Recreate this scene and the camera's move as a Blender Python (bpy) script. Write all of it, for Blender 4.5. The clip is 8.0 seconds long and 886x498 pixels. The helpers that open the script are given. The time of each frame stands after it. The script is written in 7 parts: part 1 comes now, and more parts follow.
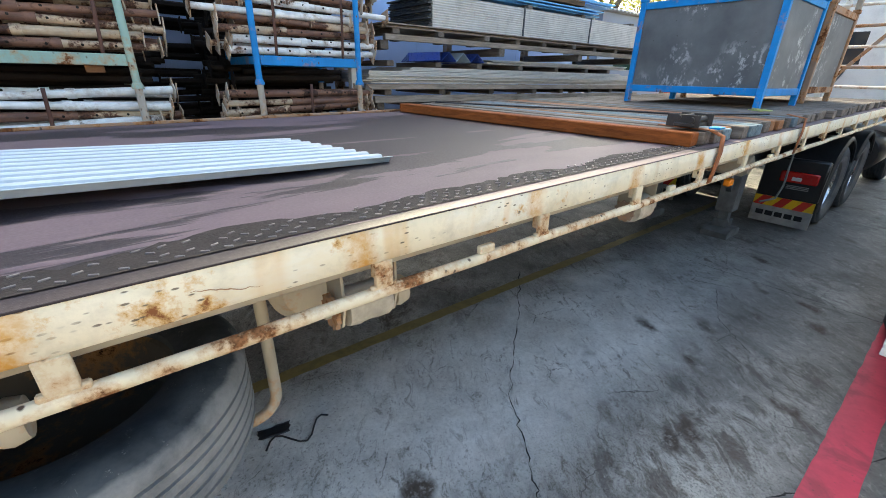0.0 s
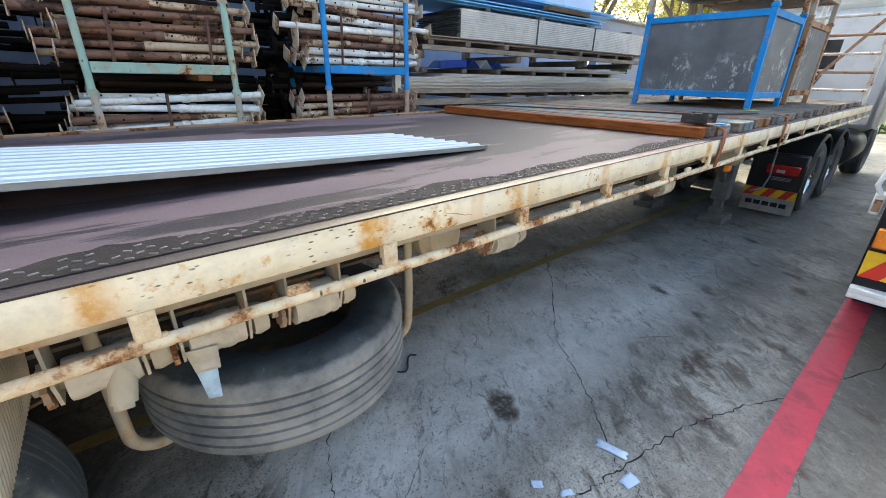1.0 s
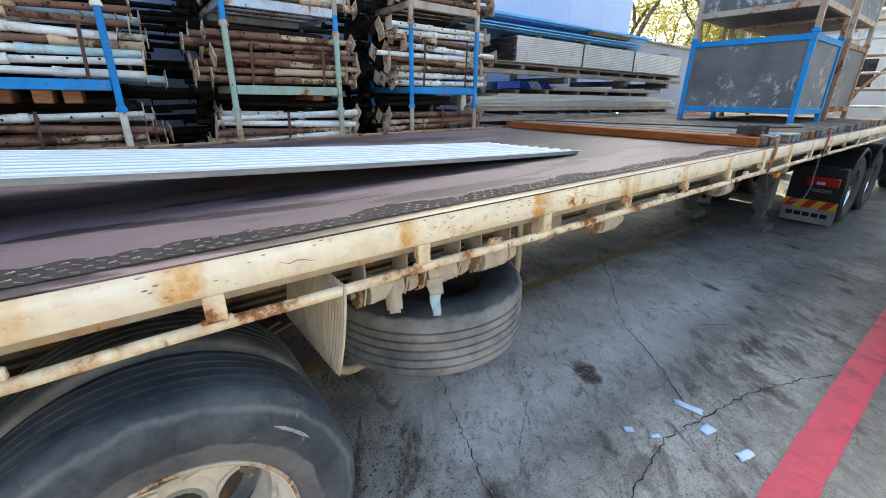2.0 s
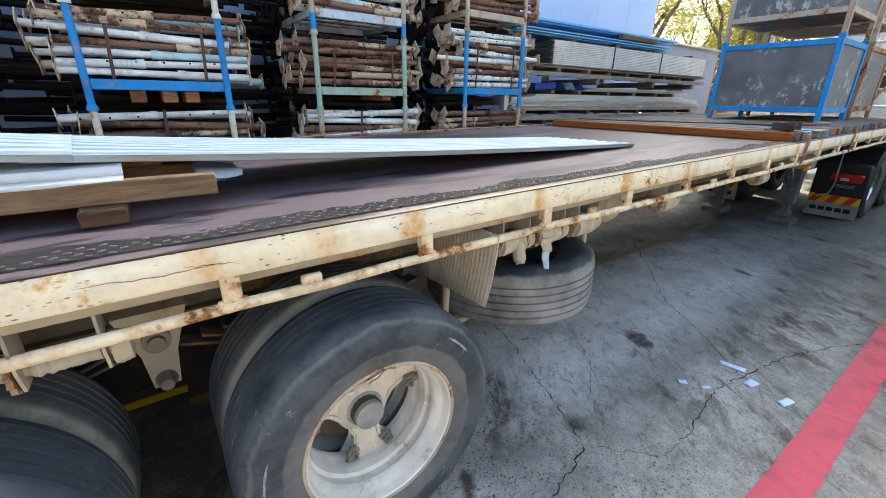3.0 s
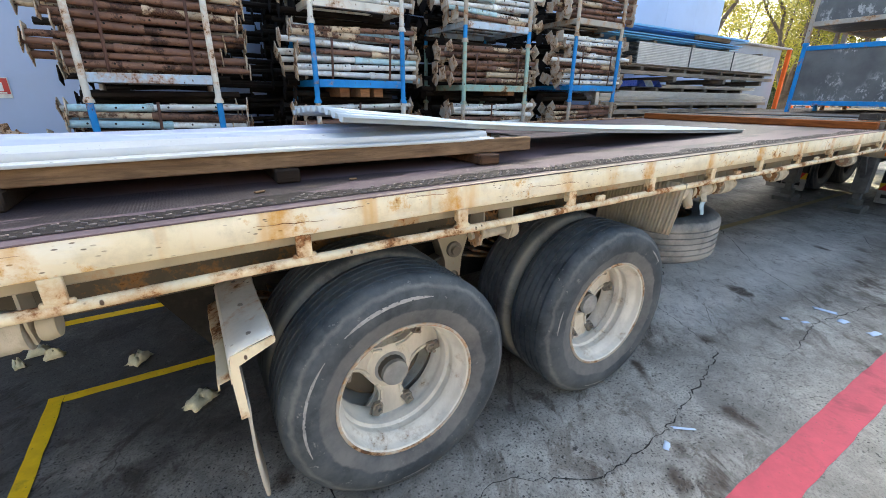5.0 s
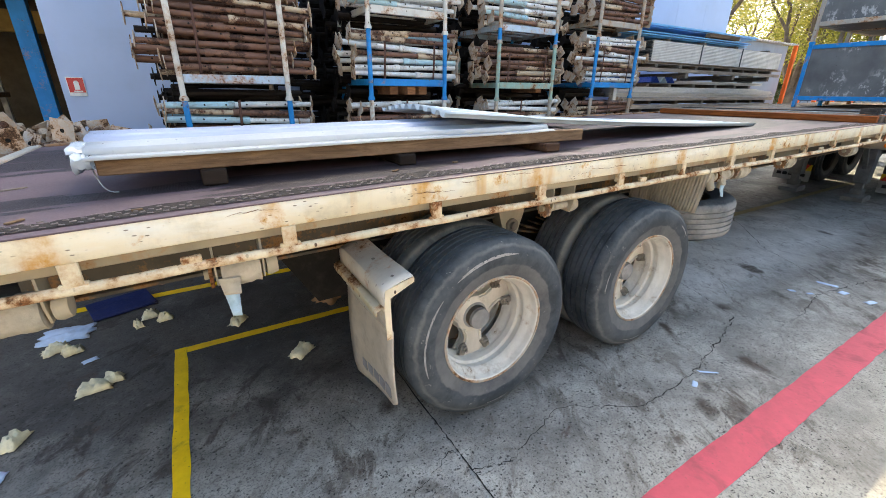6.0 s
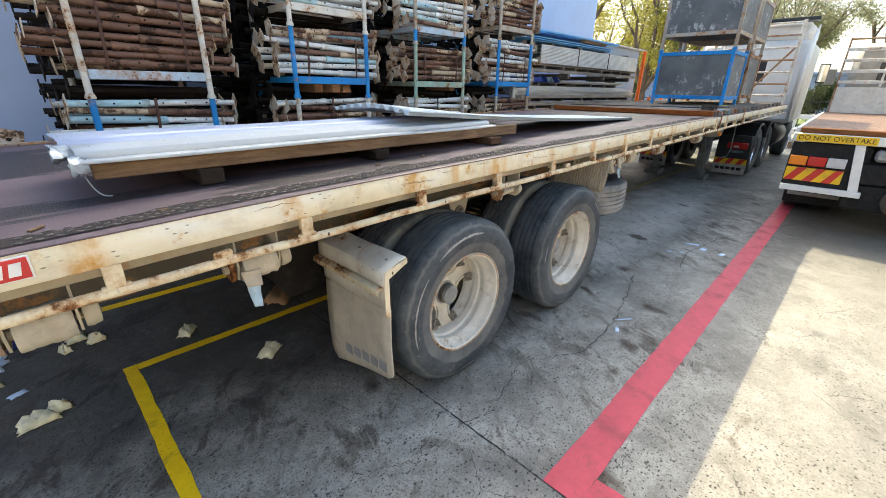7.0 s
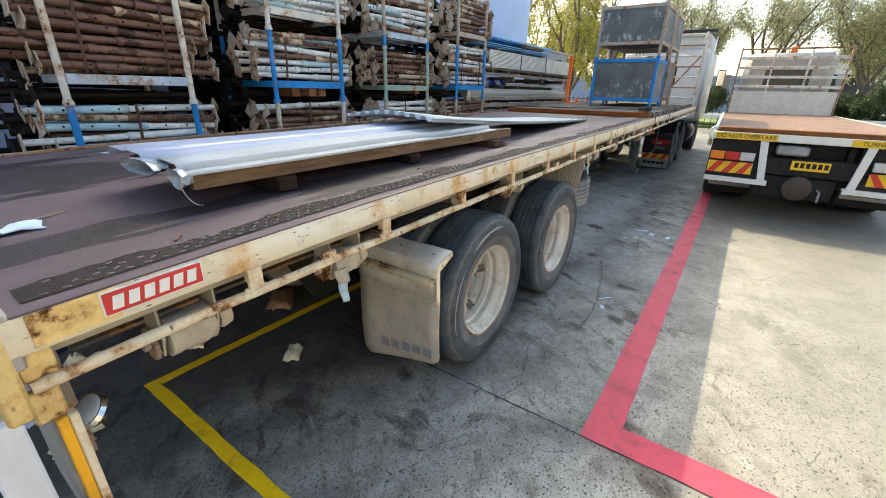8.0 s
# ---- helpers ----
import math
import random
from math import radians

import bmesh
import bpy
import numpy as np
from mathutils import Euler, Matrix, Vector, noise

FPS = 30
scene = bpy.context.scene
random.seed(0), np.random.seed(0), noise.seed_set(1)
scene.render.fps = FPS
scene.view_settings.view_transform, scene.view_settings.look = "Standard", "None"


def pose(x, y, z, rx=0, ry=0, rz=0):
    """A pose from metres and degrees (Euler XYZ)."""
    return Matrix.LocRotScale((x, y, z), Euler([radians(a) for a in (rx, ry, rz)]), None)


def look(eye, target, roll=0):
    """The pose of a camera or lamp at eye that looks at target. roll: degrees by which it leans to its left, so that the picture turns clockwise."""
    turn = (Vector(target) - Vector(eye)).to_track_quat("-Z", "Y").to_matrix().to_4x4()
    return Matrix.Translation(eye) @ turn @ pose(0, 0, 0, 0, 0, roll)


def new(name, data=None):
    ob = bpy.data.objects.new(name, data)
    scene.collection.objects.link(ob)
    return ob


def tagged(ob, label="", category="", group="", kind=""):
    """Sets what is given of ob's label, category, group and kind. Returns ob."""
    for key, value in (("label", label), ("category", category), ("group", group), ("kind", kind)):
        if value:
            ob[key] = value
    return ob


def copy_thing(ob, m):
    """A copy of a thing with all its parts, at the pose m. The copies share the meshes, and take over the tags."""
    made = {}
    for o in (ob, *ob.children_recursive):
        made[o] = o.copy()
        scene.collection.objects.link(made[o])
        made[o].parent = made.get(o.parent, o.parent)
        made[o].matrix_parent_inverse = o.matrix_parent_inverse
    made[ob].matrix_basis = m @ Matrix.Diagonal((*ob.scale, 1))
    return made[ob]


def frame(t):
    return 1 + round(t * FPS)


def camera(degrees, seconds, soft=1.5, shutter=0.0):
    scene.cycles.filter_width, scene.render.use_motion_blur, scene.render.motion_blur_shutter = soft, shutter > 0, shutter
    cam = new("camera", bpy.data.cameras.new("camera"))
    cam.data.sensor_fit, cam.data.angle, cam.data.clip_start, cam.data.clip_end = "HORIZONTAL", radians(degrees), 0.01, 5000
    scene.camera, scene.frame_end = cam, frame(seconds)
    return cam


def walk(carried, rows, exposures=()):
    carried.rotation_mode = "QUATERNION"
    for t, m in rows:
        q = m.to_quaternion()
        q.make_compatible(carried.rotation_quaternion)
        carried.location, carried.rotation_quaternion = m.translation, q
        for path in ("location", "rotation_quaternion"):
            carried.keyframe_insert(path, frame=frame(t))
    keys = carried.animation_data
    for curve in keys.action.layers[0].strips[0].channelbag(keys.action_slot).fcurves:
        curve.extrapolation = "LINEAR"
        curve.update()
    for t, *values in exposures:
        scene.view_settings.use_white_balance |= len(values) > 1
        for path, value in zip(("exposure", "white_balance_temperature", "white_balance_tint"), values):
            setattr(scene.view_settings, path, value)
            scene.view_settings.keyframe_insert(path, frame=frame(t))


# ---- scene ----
cam = camera(94.6, 8.0, soft=0.9)
PATH = [
    (0, (-1.261, -0.781, 1.694), (-0.113, 0.657, 0.911), 1.3),
    (0.5, (-1.624, -0.916, 1.712), (-0.449, 0.499, 0.927), 1.2),
    (1, (-2.007, -0.938, 1.722), (-0.822, 0.475, 0.948), 1.2),
    (1.5, (-2.365, -0.95, 1.725), (-1.168, 0.488, 1.019), 1.1),
    (1.7, (-2.506, -0.977, 1.719), (-1.337, 0.486, 1.019), 1.0),
    (2.8, (-3.21, -1.057, 1.687), (-2.113, 0.468, 1.002), 0.9),
    (3, (-3.334, -1.082, 1.689), (-2.239, 0.443, 0.997), 0.8),
    (3.5, (-3.658, -1.143, 1.685), (-2.634, 0.43, 0.994), 0.8),
    (4, (-4.018, -1.145, 1.674), (-3.042, 0.456, 0.977), 0.7),
    (4.5, (-4.355, -1.194, 1.656), (-3.379, 0.407, 0.96), 0.7),
    (5, (-4.681, -1.254, 1.653), (-3.704, 0.344, 0.951), 0.7),
    (5.2, (-4.812, -1.27, 1.648), (-3.837, 0.327, 0.942), 0.6),
    (6.3, (-5.399, -1.471, 1.688), (-4.436, 0.123, 0.96), 0.6),
    (6.5, (-5.479, -1.467, 1.692), (-4.495, 0.112, 0.959), 0.6),
    (7, (-5.727, -1.406, 1.696), (-4.393, -0.107, 0.963), 1.0),
    (7.5, (-5.999, -1.316, 1.707), (-4.486, -0.231, 0.978), 1.2),
    (8, (-6.242, -1.126, 1.739), (-4.709, -0.068, 1.01), 1.3),
]
EXPOSURES = [(0, 2.54, 6450, 0), (5.0, 2.5, 6550, 1), (6.5, 2.54, 6850, 3), (7.0, 2.34, 6800, 1), (8.0, 2.13, 6800, 0)]
SKY, SUN = 0.13, 2.05
walk(cam, [(t, look(eye, target, roll)) for t, eye, target, roll in PATH], exposures=EXPOSURES)

# ---- light: low sun from ahead, over the end of the building, and open sky ----
SUN_EL, SUN_AZ = 39.4, 38.3
world = bpy.data.worlds.new("sky")
scene.world = world
world.use_nodes = True
wt = world.node_tree
sky = wt.nodes.new("ShaderNodeTexSky")
sky.sky_type = "NISHITA"
sky.sun_disc = False
sky.sun_elevation = radians(SUN_EL)
sky.sun_rotation = radians(SUN_AZ)
sky.air_density, sky.dust_density, sky.ozone_density = 0.9, 4.0, 0.6
wt.links.new(sky.outputs[0], wt.nodes["Background"].inputs[0])
wt.nodes["Background"].inputs[1].default_value = SKY
sun_data = bpy.data.lights.new("sun", "SUN")
sun_data.energy, sun_data.angle, sun_data.color = SUN, radians(0.4), (1.0, 0.85, 0.62)
sun = new("sun", sun_data)
sun.matrix_world = look((30 * math.sin(radians(SUN_AZ)), 30 * math.cos(radians(SUN_AZ)), 30 * math.tan(radians(SUN_EL))), (0, 0, 0))

# ---- mesh helpers ----


def mesh_object(name, bm, material, parent=None, m=None, smooth=40):
    bmesh.ops.recalc_face_normals(bm, faces=bm.faces[:])
    me = bpy.data.meshes.new(name)
    bm.to_mesh(me)
    bm.free()
    for one in (material if isinstance(material, (list, tuple)) else [material]):
        me.materials.append(one)
    if smooth:
        me.shade_smooth()
        me.set_sharp_from_angle(angle=radians(smooth))
    ob = new(name, me)
    if parent is not None:
        ob.parent = parent
    if m is not None:
        ob.matrix_basis = m
    return ob


def part(name, bm, material, parent, label="", m=None, smooth=40):
    return tagged(mesh_object(name, bm, material, parent, m, smooth), label)


def root(name, label, category, m=None, group=""):
    ob = new(name)
    ob.empty_display_size = 0.2
    if m is not None:
        ob.matrix_basis = m
    return tagged(ob, label, category, group)


def B():
    return bmesh.new()


def box(bm, x0, x1, y0, y1, z0, z1, c=0.004, m=None, mi=0):
    """A box with chamfered edges."""
    cx, cy, cz = (x0 + x1) / 2, (y0 + y1) / 2, (z0 + z1) / 2
    h = (abs(x1 - x0) / 2, abs(y1 - y0) / 2, abs(z1 - z0) / 2)
    c = min(c, min(h) * 0.45)
    v = {}
    for s in ((a, b, d) for a in (-1, 1) for b in (-1, 1) for d in (-1, 1)):
        for k in range(3):
            p = Vector([s[i] * (h[i] - (0 if i == k else c)) for i in range(3)]) + Vector((cx, cy, cz))
            v[s, k] = bm.verts.new(m @ p if m else p)
    made = []
    for k in range(3):
        i, j = [q for q in range(3) if q != k]
        for sk in (-1, 1):
            ring = []
            for si, sj in ((-1, -1), (1, -1), (1, 1), (-1, 1)):
                s = [0, 0, 0]
                s[k], s[i], s[j] = sk, si, sj
                ring.append(v[tuple(s), k])
            made.append(bm.faces.new(ring))
        for si in (-1, 1):
            for sj in (-1, 1):
                a, b = [0, 0, 0], [0, 0, 0]
                a[k], a[i], a[j] = -1, si, sj
                b[k], b[i], b[j] = 1, si, sj
                a, b = tuple(a), tuple(b)
                made.append(bm.faces.new((v[a, i], v[b, i], v[b, j], v[a, j])))
    for s in ((a, b, d) for a in (-1, 1) for b in (-1, 1) for d in (-1, 1)):
        made.append(bm.faces.new((v[s, 0], v[s, 1], v[s, 2])))
    for f in made:
        f.material_index = mi
    return bm


def beam(bm, p, q, w, h, c=0.003, up=(0, 0, 1)):
    """A bar of section w by h from p to q."""
    p, q = Vector(p), Vector(q)
    d = (q - p)
    x = d.normalized()
    u = Vector(up)
    y = u.cross(x)
    if y.length < 1e-4:
        y = Vector((0, 1, 0)).cross(x)
    y.normalize()
    z = x.cross(y)
    m = Matrix((x, y, z)).transposed().to_4x4()
    m.translation = p
    return box(bm, 0, d.length, -w / 2, w / 2, -h / 2, h / 2, c, m)


def pipe(bm, pts, r, n=10, r2=None, cap=True):
    """A round tube swept along points, tapering from r to r2."""
    pts = [Vector(p) for p in pts]
    rings = []
    side = None
    for i, p in enumerate(pts):
        d = (pts[min(i + 1, len(pts) - 1)] - pts[max(i - 1, 0)]).normalized()
        if side is None:
            side = d.orthogonal().normalized()
        side = (side - d * side.dot(d)).normalized()
        up = d.cross(side)
        rr = r + ((r2 if r2 is not None else r) - r) * i / (len(pts) - 1)
        rings.append([bm.verts.new(p + (side * math.cos(2 * math.pi * k / n) + up * math.sin(2 * math.pi * k / n)) * rr) for k in range(n)])
    for a, b in zip(rings, rings[1:]):
        for k in range(n):
            bm.faces.new((a[k], a[(k + 1) % n], b[(k + 1) % n], b[k]))
    if cap:
        bm.faces.new(rings[0])
        bm.faces.new(rings[-1][::-1])
    return bm


def lathe(bm, prof, n=48, c=(0, 0, 0), axis="Y", close=False, cap=False):
    """Turns a profile of (along, radius) round an axis through c."""
    rings = []
    for h, r in prof:
        ring = []
        for k in range(n):
            a = 2 * math.pi * k / n
            u, w = r * math.cos(a), r * math.sin(a)
            p = {"Y": (u, h, w), "Z": (u, w, h), "X": (h, u, w)}[axis]
            ring.append(bm.verts.new(Vector(p) + Vector(c)))
        rings.append(ring)
    pairs = list(zip(rings, rings[1:])) + ([(rings[-1], rings[0])] if close else [])
    for a, b in pairs:
        for k in range(n):
            bm.faces.new((a[k], a[(k + 1) % n], b[(k + 1) % n], b[k]))
    if cap:
        for ring in (rings[0], rings[-1]):
            if prof[rings.index(ring)][1] > 1e-3:
                bm.faces.new(ring)
    return bm


def prism(bm, poly, d, m=None):
    """Extrudes a polygon in x, z by d along y."""
    a = [Vector((x, 0, z)) for x, z in poly]
    b = [Vector((x, d, z)) for x, z in poly]
    va = [bm.verts.new(m @ p if m else p) for p in a]
    vb = [bm.verts.new(m @ p if m else p) for p in b]
    n = len(poly)
    bm.faces.new(va)
    bm.faces.new(vb[::-1])
    for i in range(n):
        bm.faces.new((va[i], va[(i + 1) % n], vb[(i + 1) % n], vb[i]))
    return bm


def ribbon(bm, rows):
    """A sheet through rows of points."""
    grid = [[bm.verts.new(p) for p in row] for row in rows]
    for a, b in zip(grid, grid[1:]):
        for k in range(len(a) - 1):
            bm.faces.new((a[k], a[k + 1], b[k + 1], b[k]))
    return bm


def solid(ob, t, offset=0.0):
    mod = ob.modifiers.new("thickness", "SOLIDIFY")
    mod.thickness, mod.offset = t, offset
    return ob


# ---- materials ----
class Mat:
    def __init__(self, name, spread=13.0):
        self.m = bpy.data.materials.new(name)
        self.m.use_nodes = True
        self.t = self.m.node_tree
        self.p = self.t.nodes["Principled BSDF"]
        co = self.t.nodes.new("ShaderNodeTexCoord")
        info = self.t.nodes.new("ShaderNodeObjectInfo")
        mul = self.t.nodes.new("ShaderNodeMath")
        mul.operation = "MULTIPLY"
        mul.inputs[1].default_value = spread
        self.link(info.outputs["Random"], mul.inputs[0])
        add = self.t.nodes.new("ShaderNodeVectorMath")
        add.operation = "ADD"
        self.link(co.outputs["Object"], add.inputs[0])
        self.link(mul.outputs[0], add.inputs[1])
        self.rand = info.outputs["Random"]
        self.obj = co.outputs["Object"]
        self.v = add.outputs[0]

    def link(self, a, b):
        self.t.links.new(a, b)

    def stretch(self, sx, sy, sz, v=None):
        n = self.t.nodes.new("ShaderNodeVectorMath")
        n.operation = "MULTIPLY"
        self.link(v or self.v, n.inputs[0])
        n.inputs[1].default_value = (sx, sy, sz)
        return n.outputs[0]

    def noise(self, scale, detail=4.0, rough=0.55, v=None, distort=0.0):
        n = self.t.nodes.new("ShaderNodeTexNoise")
        self.link(v or self.v, n.inputs["Vector"])
        n.inputs["Scale"].default_value = scale
        n.inputs["Detail"].default_value = detail
        n.inputs["Roughness"].default_value = rough
        n.inputs["Distortion"].default_value = distort
        return n.outputs["Fac"]

    def cells(self, scale, feature="F1", v=None, rnd=1.0):
        n = self.t.nodes.new("ShaderNodeTexVoronoi")
        n.feature = feature
        self.link(v or self.v, n.inputs["Vector"])
        n.inputs["Scale"].default_value = scale
        n.inputs["Randomness"].default_value = rnd
        return n.outputs["Distance"]

    def step(self, fac, lo, hi, a=0.0, b=1.0):
        n = self.t.nodes.new("ShaderNodeMapRange")
        self.link(fac, n.inputs[0])
        for i, x in enumerate((lo, hi, a, b)):
            n.inputs[i + 1].default_value = x
        return n.outputs[0]

    def math(self, op, a, b):
        n = self.t.nodes.new("ShaderNodeMath")
        n.operation = op
        for i, x in enumerate((a, b)):
            if isinstance(x, (int, float)):
                n.inputs[i].default_value = x
            else:
                self.link(x, n.inputs[i])
        return n.outputs[0]

    def mix(self, fac, a, b, kind="MIX"):
        n = self.t.nodes.new("ShaderNodeMix")
        n.data_type, n.blend_type = "RGBA", kind
        if isinstance(fac, (int, float)):
            n.inputs[0].default_value = fac
        else:
            self.link(fac, n.inputs[0])
        for i, x in ((6, a), (7, b)):
            if isinstance(x, tuple):
                n.inputs[i].default_value = (*x, 1.0)
            else:
                self.link(x, n.inputs[i])
        return n.outputs[2]

    def bump(self, height, strength=0.3, dist=0.01):
        n = self.t.nodes.new("ShaderNodeBump")
        n.inputs["Strength"].default_value = strength
        n.inputs["Distance"].default_value = dist
        self.link(height, n.inputs["Height"])
        self.link(n.outputs[0], self.p.inputs["Normal"])

    def set(self, color=None, rough=None, metal=None, **more):
        for key, x in (("Base Color", color), ("Roughness", rough), ("Metallic", metal), *more.items()):
            if x is None:
                continue
            key = key.replace("_", " ")
            if isinstance(x, tuple):
                self.p.inputs[key].default_value = (*x, 1.0)
            elif isinstance(x, (int, float)):
                self.p.inputs[key].default_value = x
            else:
                self.link(x, self.p.inputs[key])
        return self.m


def plain(name, col, rough=0.6, metal=0.0, vary=0.25, scale=6.0, grain=60.0, bump=0.15, dirt=(0.09, 0.08, 0.065), dirty=0.3):
    a = Mat(name)
    big = a.noise(scale, 5, 0.6)
    fine = a.noise(grain, 3, 0.6)
    c = a.mix(a.step(big, 0.3, 0.7), tuple(x * (1 - vary) for x in col), tuple(min(1, x * (1 + vary * 0.6)) for x in col))
    c = a.mix(a.math("MULTIPLY", a.step(a.noise(scale * 2.3, 6, 0.65), 0.5, 0.75), dirty), c, dirt)
    a.bump(fine, bump, 0.004)
    return a.set(c, a.step(fine, 0.2, 0.8, max(0.03, rough - 0.1), min(1, rough + 0.12)), metal, Specular_IOR_Level=0.5 if rough <= 0.36 or metal > 0.5 else 0.2)


def painted(name, col, rust=0.35, rough=0.5, chips=True, rustcol=(0.19, 0.075, 0.025), scale=5.0, dirt=0.35, halo_col=(0.42, 0.2, 0.06), rust_rough=0.9, along=None):
    """Old paint with rust blooms, streaks and chips."""
    a = Mat(name)
    n1 = a.noise(scale, 6, 0.62)
    n2 = a.noise(scale * 7, 5, 0.7)
    blend = a.math("ADD", a.math("MULTIPLY", n1, 0.7), a.math("MULTIPLY", n2, 0.3))
    edge = 0.66 - rust * 0.28
    mask = a.step(blend, edge, edge + 0.05)
    halo = a.step(blend, edge - 0.08, edge + 0.02)
    c = a.mix(a.step(a.noise(scale * 0.6, 3), 0.3, 0.7), tuple(x * 0.8 for x in col), tuple(min(1, x * 1.08) for x in col))
    c = a.mix(a.math("MULTIPLY", a.step(a.noise(9, 6, 0.7, a.stretch(1, 1, 0.25)), 0.45, 0.75), dirt), c, tuple(x * 0.45 for x in col))
    c = a.mix(a.math("MULTIPLY", halo, 0.65), c, halo_col)
    if along:
        c = a.mix(a.step(a.noise(7, 6, 0.7, a.stretch(*along)), 0.45, 0.7, 0, 0.7), c, tuple(x * 0.4 for x in col))
        c = a.mix(a.step(a.noise(11, 5, 0.7, a.stretch(*along)), 0.6, 0.75, 0, 0.5), c, tuple(min(1, x * 1.5 + 0.08) for x in col))
    rc = a.mix(a.step(a.noise(90, 3), 0.35, 0.65), rustcol, tuple(x * 0.35 for x in rustcol))
    c = a.mix(mask, c, rc)
    if chips:
        chip = a.step(a.cells(26, v=a.stretch(1.0, 1.0, 0.55)), 0.16, 0.10)
        gate = a.step(a.noise(3.5, 3), 0.42, 0.55)
        c = a.mix(a.math("MULTIPLY", chip, gate), c, (0.10, 0.065, 0.045))
    a.bump(a.math("SUBTRACT", n2, a.math("MULTIPLY", mask, 0.3)), 0.25, 0.003)
    return a.set(c, a.step(mask, 0, 1, rough, rust_rough), Specular_IOR_Level=0.2)


def coaming_paint(name):
    """Cream paint with long pale faces, orange run stains, small rust blooms and dark chips."""
    a = Mat(name, 0.0)
    n1 = a.noise(1.6, 5, 0.6)
    c = a.mix(a.step(n1, 0.3, 0.7), (0.68, 0.61, 0.43), (0.82, 0.76, 0.60))
    c = a.mix(a.step(a.noise(11, 6, 0.7), 0.46, 0.7, 0, 0.6), c, (0.46, 0.42, 0.32))
    c = a.mix(a.step(a.noise(2.4, 6, 0.7, a.stretch(0.5, 1, 1.6)), 0.5, 0.64, 0, 0.7), c, (0.78, 0.79, 0.74))
    c = a.mix(a.step(a.noise(5, 4, 0.6, a.stretch(0.6, 1, 3)), 0.6, 0.75, 0, 0.5), c, (0.86, 0.85, 0.8))
    runs = a.math("MULTIPLY", a.step(a.noise(7.0, 3, 0.6, a.stretch(1, 0.3, 0.12)), 0.56, 0.68), a.step(a.noise(1.3, 2), 0.40, 0.56))
    c = a.mix(a.math("MULTIPLY", runs, 0.75), c, (0.6, 0.34, 0.08))
    bloom = a.math("ADD", a.math("MULTIPLY", a.noise(3.6, 4, 0.6), 0.65), a.math("MULTIPLY", a.noise(26, 5, 0.7), 0.35))
    c = a.mix(a.step(bloom, 0.56, 0.615, 0, 0.85), c, (0.56, 0.32, 0.08))
    c = a.mix(a.step(bloom, 0.61, 0.645), c, (0.22, 0.085, 0.03))
    chip = a.math("MULTIPLY", a.step(a.cells(52, v=a.stretch(0.55, 1.0, 1.6)), 0.22, 0.14), a.step(a.noise(7, 3), 0.46, 0.56))
    c = a.mix(a.math("MULTIPLY", chip, 0.9), c, (0.13, 0.1, 0.07))
    # stains that run from the welds every 0.6 m
    sep = a.t.nodes.new("ShaderNodeSeparateXYZ")
    a.link(a.obj, sep.inputs[0])
    ph = a.math("FRACT", a.math("ADD", a.math("MULTIPLY", a.math("ADD", sep.outputs[0], a.math("MULTIPLY", a.noise(9, 5, 0.7), 0.12)), 1.6625), 100.83), 0.0)
    weld = a.math("MULTIPLY", a.step(a.math("ABSOLUTE", a.math("SUBTRACT", ph, 0.5), 0.0), 0.085, 0.03), a.step(a.noise(2.3, 3, 0.6), 0.38, 0.52))
    c = a.mix(a.math("MULTIPLY", weld, a.step(a.noise(22, 5, 0.7), 0.35, 0.6, 0.35, 1.0)), c, (0.56, 0.29, 0.06))
    a.bump(a.math("SUBTRACT", a.noise(40, 4, 0.6), a.math("MULTIPLY", chip, 0.6)), 0.25, 0.003)
    return a.set(c, a.step(bloom, 0.55, 0.66, 0.42, 0.85), Specular_IOR_Level=0.25)


def timber(name, col, dark, along=(1.5, 14, 14), rough=0.7, knots=True, vary=0.3):
    a = Mat(name)
    v = a.stretch(*along)
    g = a.noise(3.0, 6, 0.65, v, 0.6)
    f = a.noise(14.0, 4, 0.6, v)
    c = a.mix(a.step(g, 0.32, 0.68), col, dark)
    c = a.mix(a.step(f, 0.55, 0.75, 0, 0.5), c, tuple(x * 0.5 for x in dark))
    c = a.mix(a.math("MULTIPLY", a.step(a.noise(2.2, 4), 0.5, 0.75), 0.5), c, tuple(x * 0.6 for x in dark))
    tint = a.step(a.rand, 0, 1, 1 - vary, 1.0)
    h = a.t.nodes.new("ShaderNodeHueSaturation")
    a.link(c, h.inputs["Color"])
    a.link(tint, h.inputs["Value"])
    a.bump(a.math("ADD", g, f), 0.4, 0.004)
    return a.set(h.outputs[0], rough, Specular_IOR_Level=0.12)


